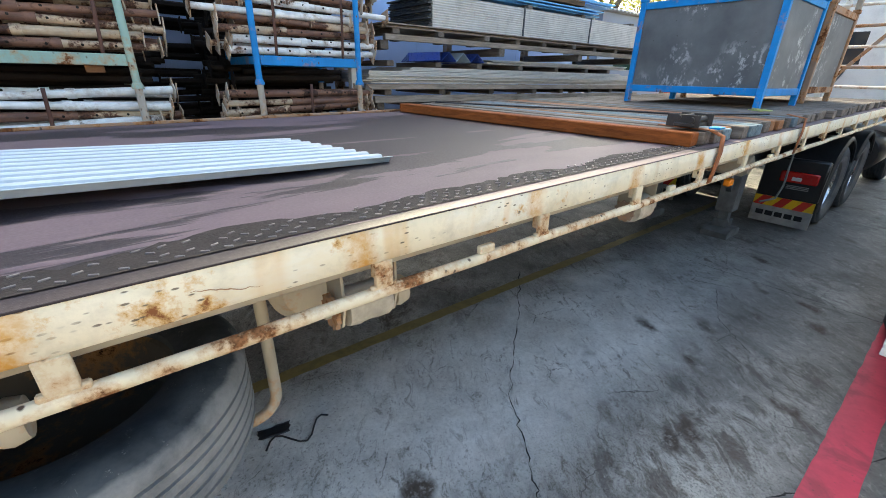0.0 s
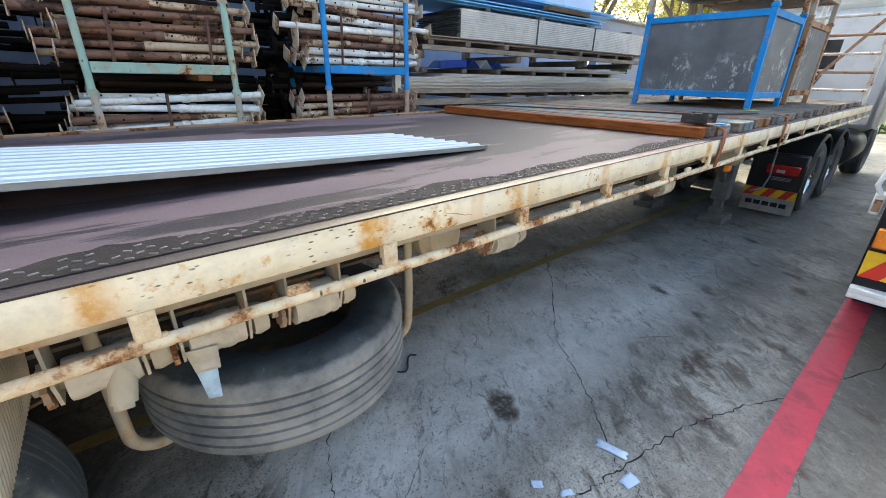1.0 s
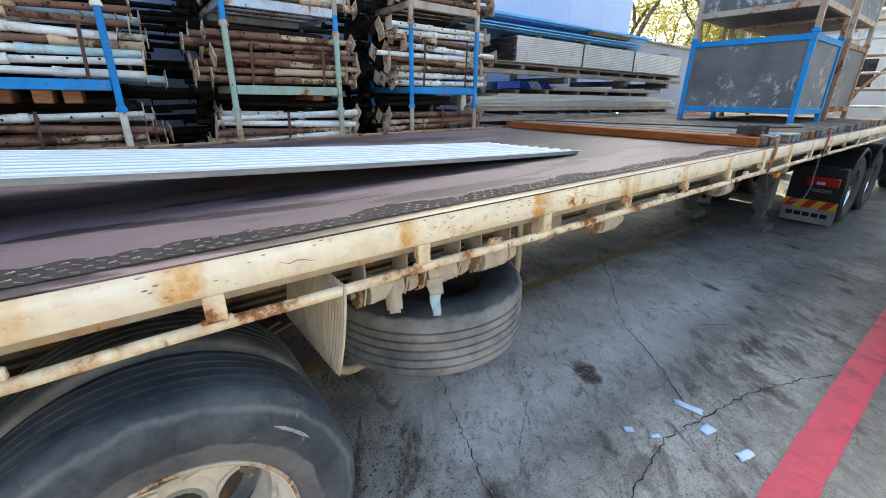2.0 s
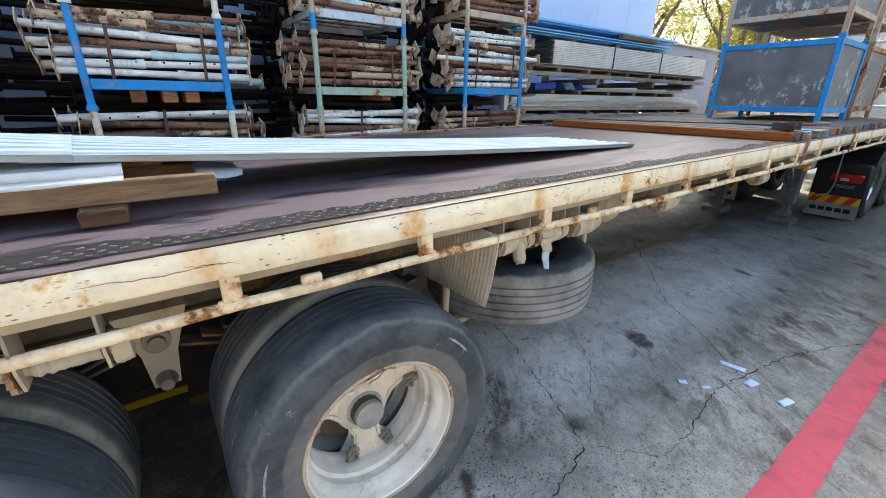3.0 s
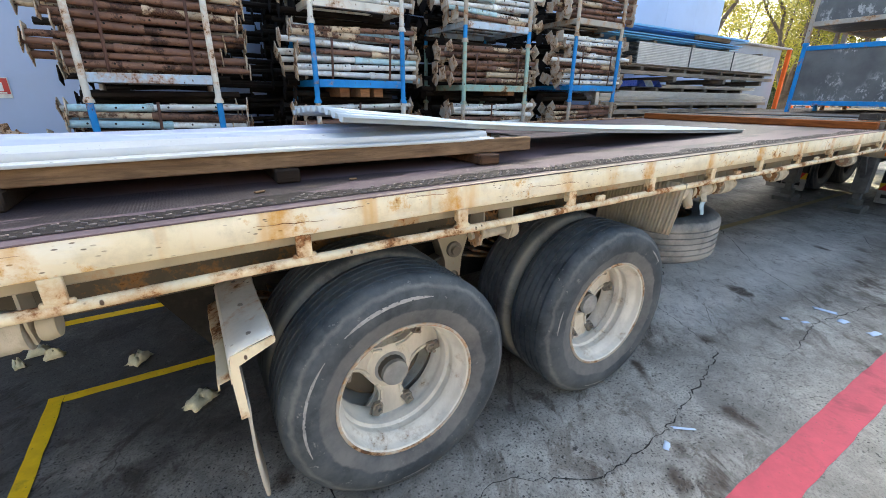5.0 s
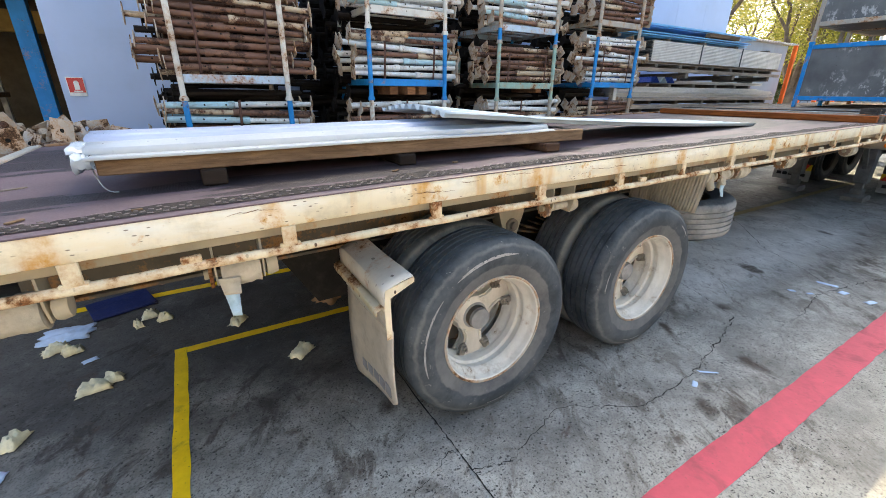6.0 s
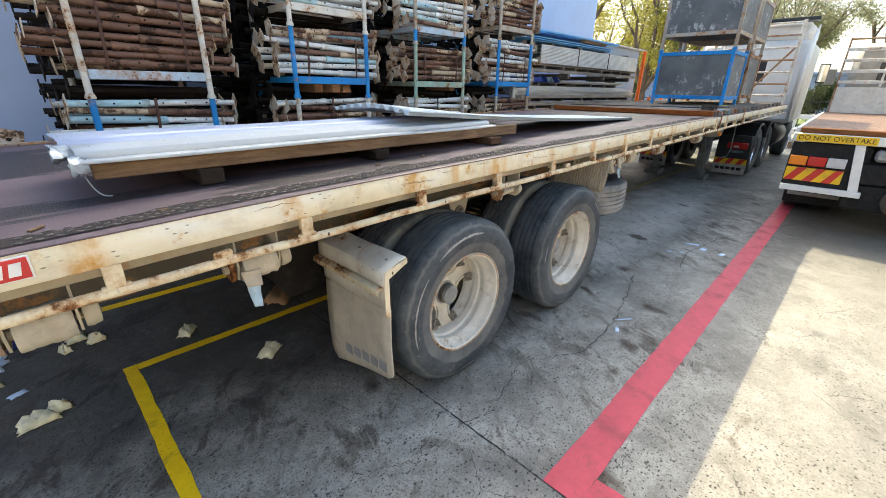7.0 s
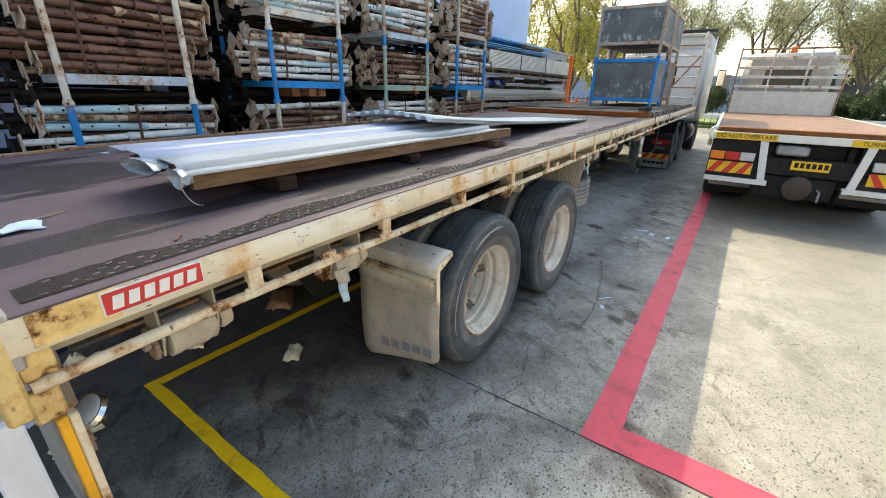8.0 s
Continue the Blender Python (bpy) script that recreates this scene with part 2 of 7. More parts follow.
def concrete(name):
    """Old yard slab: grey dirt, brown stains, oil, chipped pits, with light and shade painted in."""
    a = Mat(name, 0.0)
    big = a.noise(0.5, 6, 0.6)
    mid = a.noise(2.2, 7, 0.68, distort=0.5)
    fine = a.noise(42, 5, 0.72)
    c = a.mix(a.step(big, 0.34, 0.66), (0.345, 0.325, 0.288), (0.575, 0.55, 0.485))
    c = a.mix(a.step(mid, 0.42, 0.72, 0, 0.85), c, (0.155, 0.145, 0.127))
    c = a.mix(a.step(mid, 0.42, 0.26, 0, 0.6), c, (0.57, 0.55, 0.49))
    c = a.mix(a.step(a.noise(9, 6, 0.75), 0.42, 0.7, 0.0, 0.55), c, (0.195, 0.183, 0.158))
    c = a.mix(a.step(fine, 0.34, 0.7, 0.0, 0.5), c, (0.44, 0.42, 0.37))
    c = a.mix(a.step(a.noise(95, 3, 0.6), 0.52, 0.64, 0, 0.7), c, (0.095, 0.093, 0.09))
    # brown stains left by tyres, slightly drawn out at a slant
    rot = a.t.nodes.new("ShaderNodeVectorRotate")
    rot.rotation_type = "Z_AXIS"
    rot.inputs["Angle"].default_value = radians(36)
    a.link(a.v, rot.inputs["Vector"])
    sm = a.noise(3.2, 7, 0.72, a.stretch(1.75, 0.8, 1, rot.outputs[0]), 0.7)
    gate = a.step(a.noise(0.8, 4, 0.6, distort=0.6), 0.41, 0.54)
    sep = a.t.nodes.new("ShaderNodeSeparateXYZ")
    a.link(a.v, sep.inputs[0])
    turn = a.math("MULTIPLY", a.math("MULTIPLY", a.step(sep.outputs[0], -1.6, -0.6), a.step(sep.outputs[0], 3.0, 1.6)), a.math("MULTIPLY", a.step(sep.outputs[1], -1.2, -0.8), a.step(sep.outputs[1], 0.5, 0.1)))
    smear = a.math("MULTIPLY", a.step(sm, 0.525, 0.6), a.math("MAXIMUM", a.math("MULTIPLY", gate, a.step(sep.outputs[1], -1.7, -1.1)), turn))
    c = a.mix(a.math("MULTIPLY", smear, a.step(fine, 0.3, 0.6, 0.6, 0.95)), c, (0.07, 0.048, 0.031))
    # oil
    oil = a.math("MULTIPLY", a.step(a.noise(1.3, 5, 0.6, distort=0.8), 0.57, 0.70), a.step(a.noise(6, 5, 0.65), 0.38, 0.62))
    c = a.mix(a.math("MULTIPLY", oil, 0.85), c, (0.05, 0.042, 0.034))
    # pale spatters
    pale = a.math("MULTIPLY", a.step(a.noise(1.2, 4, 0.6, distort=0.3), 0.56, 0.68), a.step(a.noise(14, 5, 0.75), 0.48, 0.62))
    c = a.mix(a.math("MULTIPLY", pale, 0.6), c, (0.6, 0.58, 0.53))
    # pale pool of light under the load, painted into the slab colour
    wx = a.math("ADD", sep.outputs[0], a.math("MULTIPLY", a.math("SUBTRACT", mid, 0.5), 0.5))
    wy = a.math("ADD", sep.outputs[1], a.math("MULTIPLY", a.math("SUBTRACT", a.noise(1.1, 4, 0.6), 0.5), 0.5))
    light_pool = a.math("MULTIPLY", a.math("MULTIPLY", a.step(wx, -1.85, -1.62), a.step(wx, 4.5, 1.5)), a.math("MULTIPLY", a.step(wy, -0.12, 0.25), a.step(wy, 1.35, 0.95)))
    # broad dark drag bands, slanting scuffs and a close mottle over everything
    band = a.step(a.noise(0.85, 6, 0.62, a.stretch(1.0, 1.5, 1, rot.outputs[0]), 0.5), 0.46, 0.62, 0, 0.62)
    # stains fade out beyond y = -1.2
    y_fade = a.step(wy, -1.7, -1.2, 0.12, 1.0)
    c = a.mix(a.math("MULTIPLY", a.math("MULTIPLY", band, y_fade), a.step(mid, 0.3, 0.55, 0.5, 1.0)), c, (0.125, 0.117, 0.104))
    scuff = a.step(a.noise(3.4, 7, 0.74, a.stretch(1.7, 0.8, 1, rot.outputs[0]), 1.2), 0.53, 0.65, 0, 0.55)
    c = a.mix(a.math("MULTIPLY", a.math("MULTIPLY", scuff, y_fade), a.step(a.noise(1.4, 3), 0.42, 0.58)), c, (0.1, 0.085, 0.07))
    # brown blots of old grease, ten centimetres or so each
    warp = a.t.nodes.new("ShaderNodeVectorMath")
    warp.operation = "ADD"
    shake = a.t.nodes.new("ShaderNodeTexNoise")
    shake.inputs["Scale"].default_value = 5.0
    shake.inputs["Detail"].default_value = 4.0
    a.link(a.v, shake.inputs["Vector"])
    a.link(a.stretch(0.28, 0.28, 0, shake.outputs["Color"]), warp.inputs[1])
    a.link(a.stretch(1.35, 0.8, 1, rot.outputs[0]), warp.inputs[0])
    blot = a.math("MULTIPLY", a.step(a.cells(2.7, v=warp.outputs[0]), 0.27, 0.12), a.step(a.noise(1.1, 3, 0.6), 0.4, 0.5))
    blot = a.math("MULTIPLY", a.math("MULTIPLY", blot, y_fade), a.step(a.noise(24, 5, 0.75), 0.3, 0.5, 0.3, 0.95))
    # a darker strip runs along the red line
    strip = a.math("MULTIPLY", a.step(a.math("ABSOLUTE", a.math("ADD", wy, 1.0), 0.0), 0.5, 0.2), a.step(wx, -1.9, -0.9))
    c = a.mix(a.math("MULTIPLY", strip, 0.6), c, (0.13, 0.125, 0.116))
    c = a.mix(a.step(a.noise(17, 7, 0.8, distort=0.4), 0.5, 0.66, 0, 0.5), c, (0.135, 0.127, 0.112))
    c = a.mix(a.step(a.noise(23, 6, 0.8), 0.55, 0.72, 0, 0.4), c, (0.61, 0.595, 0.54))
    # oil thickening in the rear bay, plus shade under the deck painted in
    oil_shade = a.math("ADD", a.math("ADD", a.step(wx, -1.7, -2.6, 0, 0.42), a.math("MULTIPLY", a.step(wx, -1.7, -2.6), a.step(wy, 0.5, 1.5, 0, 0.3))), a.math("MULTIPLY", a.math("SUBTRACT", a.noise(1.7, 6, 0.65, distort=0.6), 0.5), 1.3))
    c = a.mix(a.math("MULTIPLY", a.step(oil_shade, 0.1, 0.6, 0, 0.8), a.step(wy, -0.2, 0.7, 0.12, 1.0)), c, (0.034, 0.032, 0.031))
    rust = a.math("MULTIPLY", a.step(a.noise(4.2, 6, 0.7, distort=0.8), 0.6, 0.7), a.step(wx, -2.4, -3.4))
    c = a.mix(a.math("MULTIPLY", rust, 0.8), c, (0.085, 0.055, 0.038))
    # dark turning-truck film past the crack, deepened with the vehicles' painted shade
    film = a.math("MULTIPLY", a.step(wx, -0.4, 1.6), a.step(a.noise(0.9, 5, 0.6, a.stretch(0.7, 1.3, 1), 0.4), 0.36, 0.58, 0.35, 1.0))
    c = a.mix(a.math("MULTIPLY", film, a.step(wx, 0.5, 3.0, 0.36, 0.7)), c, (0.085, 0.085, 0.084))
    # the tray truck's shadow, painted as a darker slab
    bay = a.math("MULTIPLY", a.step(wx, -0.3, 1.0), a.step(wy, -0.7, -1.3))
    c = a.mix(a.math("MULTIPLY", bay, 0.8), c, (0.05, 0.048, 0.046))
    # darker band along x, centred near y = 0
    lane = a.math("MULTIPLY", a.step(a.math("ABSOLUTE", a.math("ADD", wy, 0.02), 0.0), 0.34, 0.08), a.step(wx, -2.2, -1.2))
    c = a.mix(a.math("MULTIPLY", lane, a.step(a.noise(3, 5, 0.6), 0.3, 0.6, 0.2, 0.5)), c, (0.13, 0.124, 0.115))
    c = a.mix(a.math("MULTIPLY", light_pool, a.math("MULTIPLY", a.step(fine, 0.25, 0.6, 0.6, 0.9), a.step(mid, 0.36, 0.62, 1.0, 0.55))), c, (0.77, 0.76, 0.72))
    c = a.mix(a.math("MULTIPLY", blot, a.step(wy, 0.6, 0.3)), c, (0.05, 0.034, 0.023))
    # evener, sandier slab in the open yard, darkened to deepen shade against sun
    c = a.mix(a.step(wy, -0.8, -2.2, 0, 0.75), c, a.mix(a.step(fine, 0.3, 0.7), (0.14, 0.13, 0.11), (0.2, 0.187, 0.158)))
    # trodden dirt in small drawn-out flecks, dark and pale, along the lane
    fleck = a.noise(11, 7, 0.82, a.stretch(1.5, 0.7, 1, rot.outputs[0]), 1.0)
    lane2 = a.math("MULTIPLY", a.step(wx, -2.0, -1.2, 0.35, 1.0), a.step(wy, -1.4, -0.9, 0.3, 1.0))
    c = a.mix(a.math("MULTIPLY", a.math("MULTIPLY", a.step(fleck, 0.52, 0.63, 0, 0.75), lane2), a.step(a.noise(1.6, 4, 0.6), 0.4, 0.56, 0.25, 1.0)), c, (0.085, 0.068, 0.052))
    c = a.mix(a.math("MULTIPLY", a.step(fleck, 0.44, 0.34, 0, 0.5), lane2), c, (0.42, 0.405, 0.37))
    # chipped pits in drifts
    many = a.math("MAXIMUM", a.math("MULTIPLY", a.step(a.noise(1.1, 4, 0.6), 0.34, 0.52), a.step(wx, -1.2, 0.3, 1.0, 0.4)), a.math("MULTIPLY", a.step(wx, -2.6, -3.4), a.step(wy, 0.6, -0.1)))
    many = a.math("MULTIPLY", many, a.step(light_pool, 0.0, 1.0, 1.0, 0.5))
    bent = a.t.nodes.new("ShaderNodeVectorMath")
    bent.operation = "ADD"
    a.link(a.v, bent.inputs[0])
    wob = a.t.nodes.new("ShaderNodeTexNoise")
    wob.inputs["Scale"].default_value = 30.0
    a.link(a.v, wob.inputs["Vector"])
    half = a.t.nodes.new("ShaderNodeVectorMath")
    half.operation = "SCALE"
    half.inputs["Scale"].default_value = 0.03
    a.link(wob.outputs["Color"], half.inputs[0])
    a.link(half.outputs[0], bent.inputs[1])
    p1 = a.step(a.cells(19, v=a.stretch(1.0, 1.5, 1, bent.outputs[0])), 0.2, 0.14)
    p2 = a.step(a.cells(47, v=bent.outputs[0]), 0.28, 0.19)
    p1 = a.math("MULTIPLY", p1, a.step(a.noise(5, 3), 0.47, 0.55))
    pits = a.math("MULTIPLY", a.math("MAXIMUM", p1, a.math("MULTIPLY", p2, a.step(a.noise(16, 3), 0.38, 0.48))), many)
    c = a.mix(a.math("MULTIPLY", pits, a.step(fine, 0.3, 0.6, 0.5, 0.95)), c, (0.025, 0.022, 0.019))
    # hairline craze
    craze = a.math("MULTIPLY", a.step(a.cells(1.7, "DISTANCE_TO_EDGE", a.stretch(1, 1.2, 1, bent.outputs[0])), 0.006, 0.002), a.step(a.noise(1.9, 4), 0.54, 0.6))
    c = a.mix(a.math("MULTIPLY", craze, 0.7), c, (0.05, 0.045, 0.04))
    a.bump(a.math("SUBTRACT", a.math("ADD", fine, a.math("MULTIPLY", mid, 0.5)), a.math("MULTIPLY", pits, 0.9)), 0.45, 0.006)
    r = a.math("SUBTRACT", a.step(mid, 0.3, 0.7, 0.5, 0.7), a.math("MULTIPLY", oil, 0.2))
    return a.set(c, r, Specular_IOR_Level=0.25)


def floor_paint(name, col, wear=0.5):
    """Thin worn paint on concrete."""
    a = Mat(name, 0.0)
    n = a.noise(9, 6, 0.7)
    blot = a.step(a.noise(4.5, 6, 0.72, distort=0.5), 0.6 - wear * 0.1, 0.72 - wear * 0.08)
    pits = a.step(a.cells(34), 0.15, 0.09)
    c = a.mix(a.step(n, 0.3, 0.7), tuple(x * 0.82 for x in col), tuple(min(1, x * 1.1) for x in col))
    c = a.mix(a.math("MULTIPLY", blot, 0.6), c, tuple(x * 0.35 + 0.03 for x in col))
    c = a.mix(a.math("MULTIPLY", pits, a.step(n, 0.4, 0.6, 0, 0.8)), c, (0.06, 0.055, 0.05))
    a.bump(n, 0.25, 0.003)
    return a.set(c, a.step(blot, 0, 1, 0.45, 0.6), Specular_IOR_Level=0.25)


def deck_ply(name):
    """Film-faced brown ply with worn wet-looking patches."""
    a = Mat(name, 0.0)
    big = a.noise(1.1, 5, 0.6, a.stretch(0.5, 1.2, 1))
    wet = a.step(a.noise(1.15, 5, 0.6, a.stretch(0.42, 2.1, 1), 0.35), 0.495, 0.51)
    mesh = a.step(a.cells(150, v=a.stretch(0.7, 1, 1), rnd=0.0), 0.2, 0.5)
    fine = a.noise(120, 3, 0.6)
    c = a.mix(a.step(big, 0.3, 0.7), (0.086, 0.061, 0.069), (0.148, 0.106, 0.117))
    c = a.mix(a.step(a.noise(7, 6, 0.7, a.stretch(0.4, 1, 1)), 0.5, 0.8, 0, 0.5), c, (0.14, 0.107, 0.1))
    c = a.mix(a.math("MULTIPLY", wet, 0.9), c, (0.02, 0.016, 0.018))
    a.bump(a.math("ADD", a.math("MULTIPLY", mesh, wet), a.math("MULTIPLY", fine, 0.3)), 0.35, 0.003)
    return a.set(c, a.math("ADD", a.math("MULTIPLY", wet, -0.06), a.step(fine, 0.3, 0.7, 0.52, 0.64)), Specular_IOR_Level=0.3)


def rubber(name, dust=0.35, ring=True, axis=2, pale=0.0):
    """Tyre rubber: dark shoulders, a paler worn band by the rim, smudges and scuffs."""
    a = Mat(name)
    n = a.noise(6, 6, 0.65)
    f = a.noise(60, 4, 0.6)
    c = a.mix(a.step(n, 0.35, 0.7), (0.034, 0.043, 0.052), (0.082, 0.096, 0.106))
    sep = a.t.nodes.new("ShaderNodeSeparateXYZ")
    a.link(a.obj, sep.inputs[0])
    rad = a.math("SQRT", a.math("ADD", a.math("MULTIPLY", sep.outputs[0], sep.outputs[0]), a.math("MULTIPLY", sep.outputs[axis], sep.outputs[axis])), 0.0)
    spread = a.step(a.noise(3.0, 6, 0.72), 0.42 - pale, 0.66 - pale)
    if not ring:
        spread = a.math("MULTIPLY", spread, a.step(rad, 0.503, 0.49, 0.12, 1.0))
    c = a.mix(a.math("MULTIPLY", spread, dust), c, (0.14, 0.152, 0.158) if ring else (0.44, 0.41, 0.33))
    c = a.mix(a.math("MULTIPLY", a.step(a.noise(13, 6, 0.75), 0.58, 0.7), 0.15 + 0.3 * dust), c, (0.16, 0.16, 0.155))
    c = a.mix(a.step(a.noise(26, 5, 0.8), 0.64, 0.7, 0, 0.75), c, (0.27, 0.275, 0.27))
    c = a.mix(a.step(a.noise(9, 7, 0.8, distort=1.4), 0.64, 0.68, 0, 0.6), c, (0.24, 0.245, 0.24))
    if ring:
        rad = a.math("ADD", rad, a.math("MULTIPLY", a.math("SUBTRACT", a.noise(11, 5, 0.6), 0.5), 0.045))
        worn = a.step(a.noise(5, 6, 0.7), 0.34, 0.62, 0.25, 0.9)
        if axis == 2:
            c = a.mix(a.math("MULTIPLY", a.step(rad, 0.381, 0.372), worn), c, (0.17, 0.17, 0.168))
            c = a.mix(a.math("MULTIPLY", a.math("MULTIPLY", a.step(rad, 0.487, 0.478), a.step(rad, 0.462, 0.474, 0, 0.6)), worn), c, (0.22, 0.222, 0.215))
        else:
            c = a.mix(a.math("MULTIPLY", a.step(rad, 0.49, 0.505), worn), c, (0.31, 0.31, 0.3))
    a.bump(a.math("ADD", f, a.math("MULTIPLY", n, 0.8)), 0.25, 0.003)
    return a.set(c, a.step(n, 0.3, 0.7, 0.5, 0.75), Specular_IOR_Level=0.2)


def leafy(name, cols):
    a = Mat(name)
    g = a.t.nodes.new("ShaderNodeNewGeometry")
    f = g.outputs["Random Per Island"]
    c = a.mix(a.step(f, 0.0, 0.6), cols[0], cols[1])
    c = a.mix(a.step(f, 0.75, 1.0), c, cols[2])
    a.p.inputs["Transmission Weight"].default_value = 0.0
    m = a.set(c, 0.6)
    tr = a.t.nodes.new("ShaderNodeBsdfTranslucent")
    a.link(c, tr.inputs[0])
    mx = a.t.nodes.new("ShaderNodeMixShader")
    mx.inputs[0].default_value = 0.6
    a.link(a.p.outputs[0], mx.inputs[1])
    a.link(tr.outputs[0], mx.inputs[2])
    a.link(mx.outputs[0], a.t.nodes["Material Output"].inputs[0])
    return m


def scratched_plate(name):
    a = Mat(name)
    n = a.noise(3, 5, 0.6)
    c = a.mix(a.step(n, 0.3, 0.7), (0.095, 0.10, 0.105), (0.17, 0.175, 0.175))
    w = a.math("MULTIPLY", a.step(a.noise(11, 6, 0.75, a.stretch(1, 1, 0.7)), 0.53, 0.6), a.step(a.noise(2.2, 2), 0.46, 0.58))
    c = a.mix(a.math("MULTIPLY", w, 0.8), c, (0.5, 0.5, 0.49))
    c = a.mix(a.step(a.noise(24, 4, 0.7), 0.68, 0.72, 0, 0.8), c, (0.03, 0.028, 0.027))
    a.bump(a.noise(40, 4), 0.2, 0.004)
    return a.set(c, 0.55, 0.25)


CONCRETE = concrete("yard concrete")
CRACK = plain("crack dirt", (0.03, 0.028, 0.026), 0.9)
RED_LINE = floor_paint("red floor paint", (0.5, 0.052, 0.088), 0.9)
YELLOW_LINE = floor_paint("yellow floor paint", (0.98, 0.60, 0.015), 0.1)
YELLOW_WORN = floor_paint("worn yellow floor paint", (0.26, 0.2, 0.07), 0.8)
CREAM = coaming_paint("cream trailer paint")
CREAM_RUSTY = painted("cream paint gone to rust", (0.74, 0.65, 0.46), 0.45, rustcol=(0.3, 0.13, 0.05))
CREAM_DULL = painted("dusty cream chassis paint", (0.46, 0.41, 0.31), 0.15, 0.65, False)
# chassis paint with the deep shade under the deck put into its colour
DARK_CHASSIS = painted("chassis paint darkened for shade", (0.11, 0.1, 0.082), 0.25, 0.7, False, (0.07, 0.035, 0.02))
YELLOWED = painted("yellowed trailer paint", (0.8, 0.6, 0.25), 0.42)
DECK = deck_ply("brown deck ply")
GRIP = plain("dark grip coat", (0.03, 0.024, 0.021), 0.75, 0.0, 0.35, 6, 150, 0.5, (0.05, 0.038, 0.033), 0.4)
TREAD = plain("worn tread steel", (0.24, 0.21, 0.2), 0.4, 0.5, 0.4, 9)
RUBBER = rubber("tyre rubber")
RUBBER_DUSTY = rubber("dusty tyre rubber", 0.6, False, 2, 0.14)
RUBBER_SPARE = rubber("grey-dusted spare rubber", 0.35, True, 1)
CHALK = plain("white tyre chalk", (0.34, 0.34, 0.335), 0.9, 0.0, 0.3, 30)
RIM = painted("cream wheel paint", (0.74, 0.71, 0.63), 0.06, 0.45, False, (0.2, 0.12, 0.07), 7, 0.5, (0.36, 0.28, 0.19))
RIM_EDGE = painted("scuffed rim edge", (0.44, 0.4, 0.33), 0.4, 0.6, False, (0.16, 0.09, 0.05), 9)
BLOCK_BLACK = plain("flat black light block", (0.02, 0.018, 0.016), 0.7, 0.0, 0.3, 6)
LEG_STEEL = plain("dull worn leg steel", (0.2, 0.205, 0.2), 0.55, 0.2, 0.35, 7)
HUB_PAINT = painted("dusty cream hub casting", (0.68, 0.64, 0.55), 0.08, 0.6, False, (0.2, 0.12, 0.07), 8, 0.5, (0.4, 0.33, 0.24))
STEEL_GREY = plain("dull grey steel", (0.34, 0.345, 0.34), 0.5, 0.3, 0.35, 7)
NUT = plain("greasy wheel nuts", (0.3, 0.27, 0.23), 0.5, 0.6)
SHEET = plain("white coated sheet steel", (0.41, 0.475, 0.52), 0.45, 0.0, 0.04, 3, 40, 0.02, (0.5, 0.5, 0.5), 0.15)
ZINC = plain("bright white coated sheet", (0.5, 0.53, 0.55), 0.33, 0.0, 0.03, 1.5, 40, 0.01, (0.6, 0.62, 0.65), 0.1)
ZINC_BLUE = plain("pale blue coated sheet", (0.42, 0.47, 0.61), 0.33, 0.0, 0.04, 1.5, 40, 0.01, (0.48, 0.54, 0.64), 0.12)
SHEET_STACK = plain("silver-grey sheet bundle", (0.58, 0.56, 0.51), 0.42, 0.15, 0.15, 4, 60, 0.05)
SHEET_EDGE = plain("dark sheet ends", (0.1, 0.105, 0.11), 0.5, 0.4)
BLUE_SHEET = plain("blue coated sheet", (0.16, 0.46, 0.78), 0.35, 0.1, 0.15)
RIDGE_BLUE = plain("dark blue coated ridge capping", (0.02, 0.06, 0.33), 0.3, 0.1, 0.15)
PLANK = timber("brown hardwood plank", (0.275, 0.18, 0.105), (0.12, 0.076, 0.045))
TRAY_DECK = timber("worn pale tray deck", (0.3, 0.195, 0.145), (0.17, 0.105, 0.076), (1.2, 14, 14), 0.65)
ORANGE_PLANK = timber("orange-brown edge plank", (0.3, 0.12, 0.04), (0.14, 0.055, 0.022), (14, 1.5, 14))
DARK_PLANK = timber("dark red-brown timber block", (0.16, 0.085, 0.05), (0.07, 0.04, 0.026))
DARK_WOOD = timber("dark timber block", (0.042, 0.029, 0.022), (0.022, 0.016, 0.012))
ORANGE_WOOD = timber("orange hardwood beam", (0.42, 0.125, 0.03), (0.2, 0.058, 0.016), (14, 1.5, 14))
GREY_WOOD = timber("weathered grey timber", (0.27, 0.235, 0.2), (0.12, 0.098, 0.08), (14, 1.2, 14), 0.8)
GREY_WOOD_X = timber("weathered pale timber", (0.42, 0.36, 0.29), (0.2, 0.165, 0.13), (1.2, 14, 14), 0.8)
RED_WOOD = timber("reddish timber block", (0.4, 0.2, 0.09), (0.2, 0.09, 0.045), (1.5, 14, 14))
BLUE = painted("blue rack paint", (0.02, 0.24, 0.6), 0.12, 0.45, True, scale=7)
GREEN = painted("faded green rack paint", (0.3, 0.44, 0.38), 0.3, 0.55)
WHITE = painted("chipped white rack paint", (0.66, 0.64, 0.58), 0.35, 0.55)
BOARD_WHITE = painted("scuffed white board paint", (0.74, 0.76, 0.8), 0.1, 0.5, True)
WHITE_BLUE = painted("white paint worn to pale blue", (0.45, 0.56, 0.66), 0.34, 0.55)
RUST_FRAME = painted("brown rusty rack steel", (0.3, 0.22, 0.165), 0.5, 0.7)
LONG = (0.5, 3.0, 3.0)
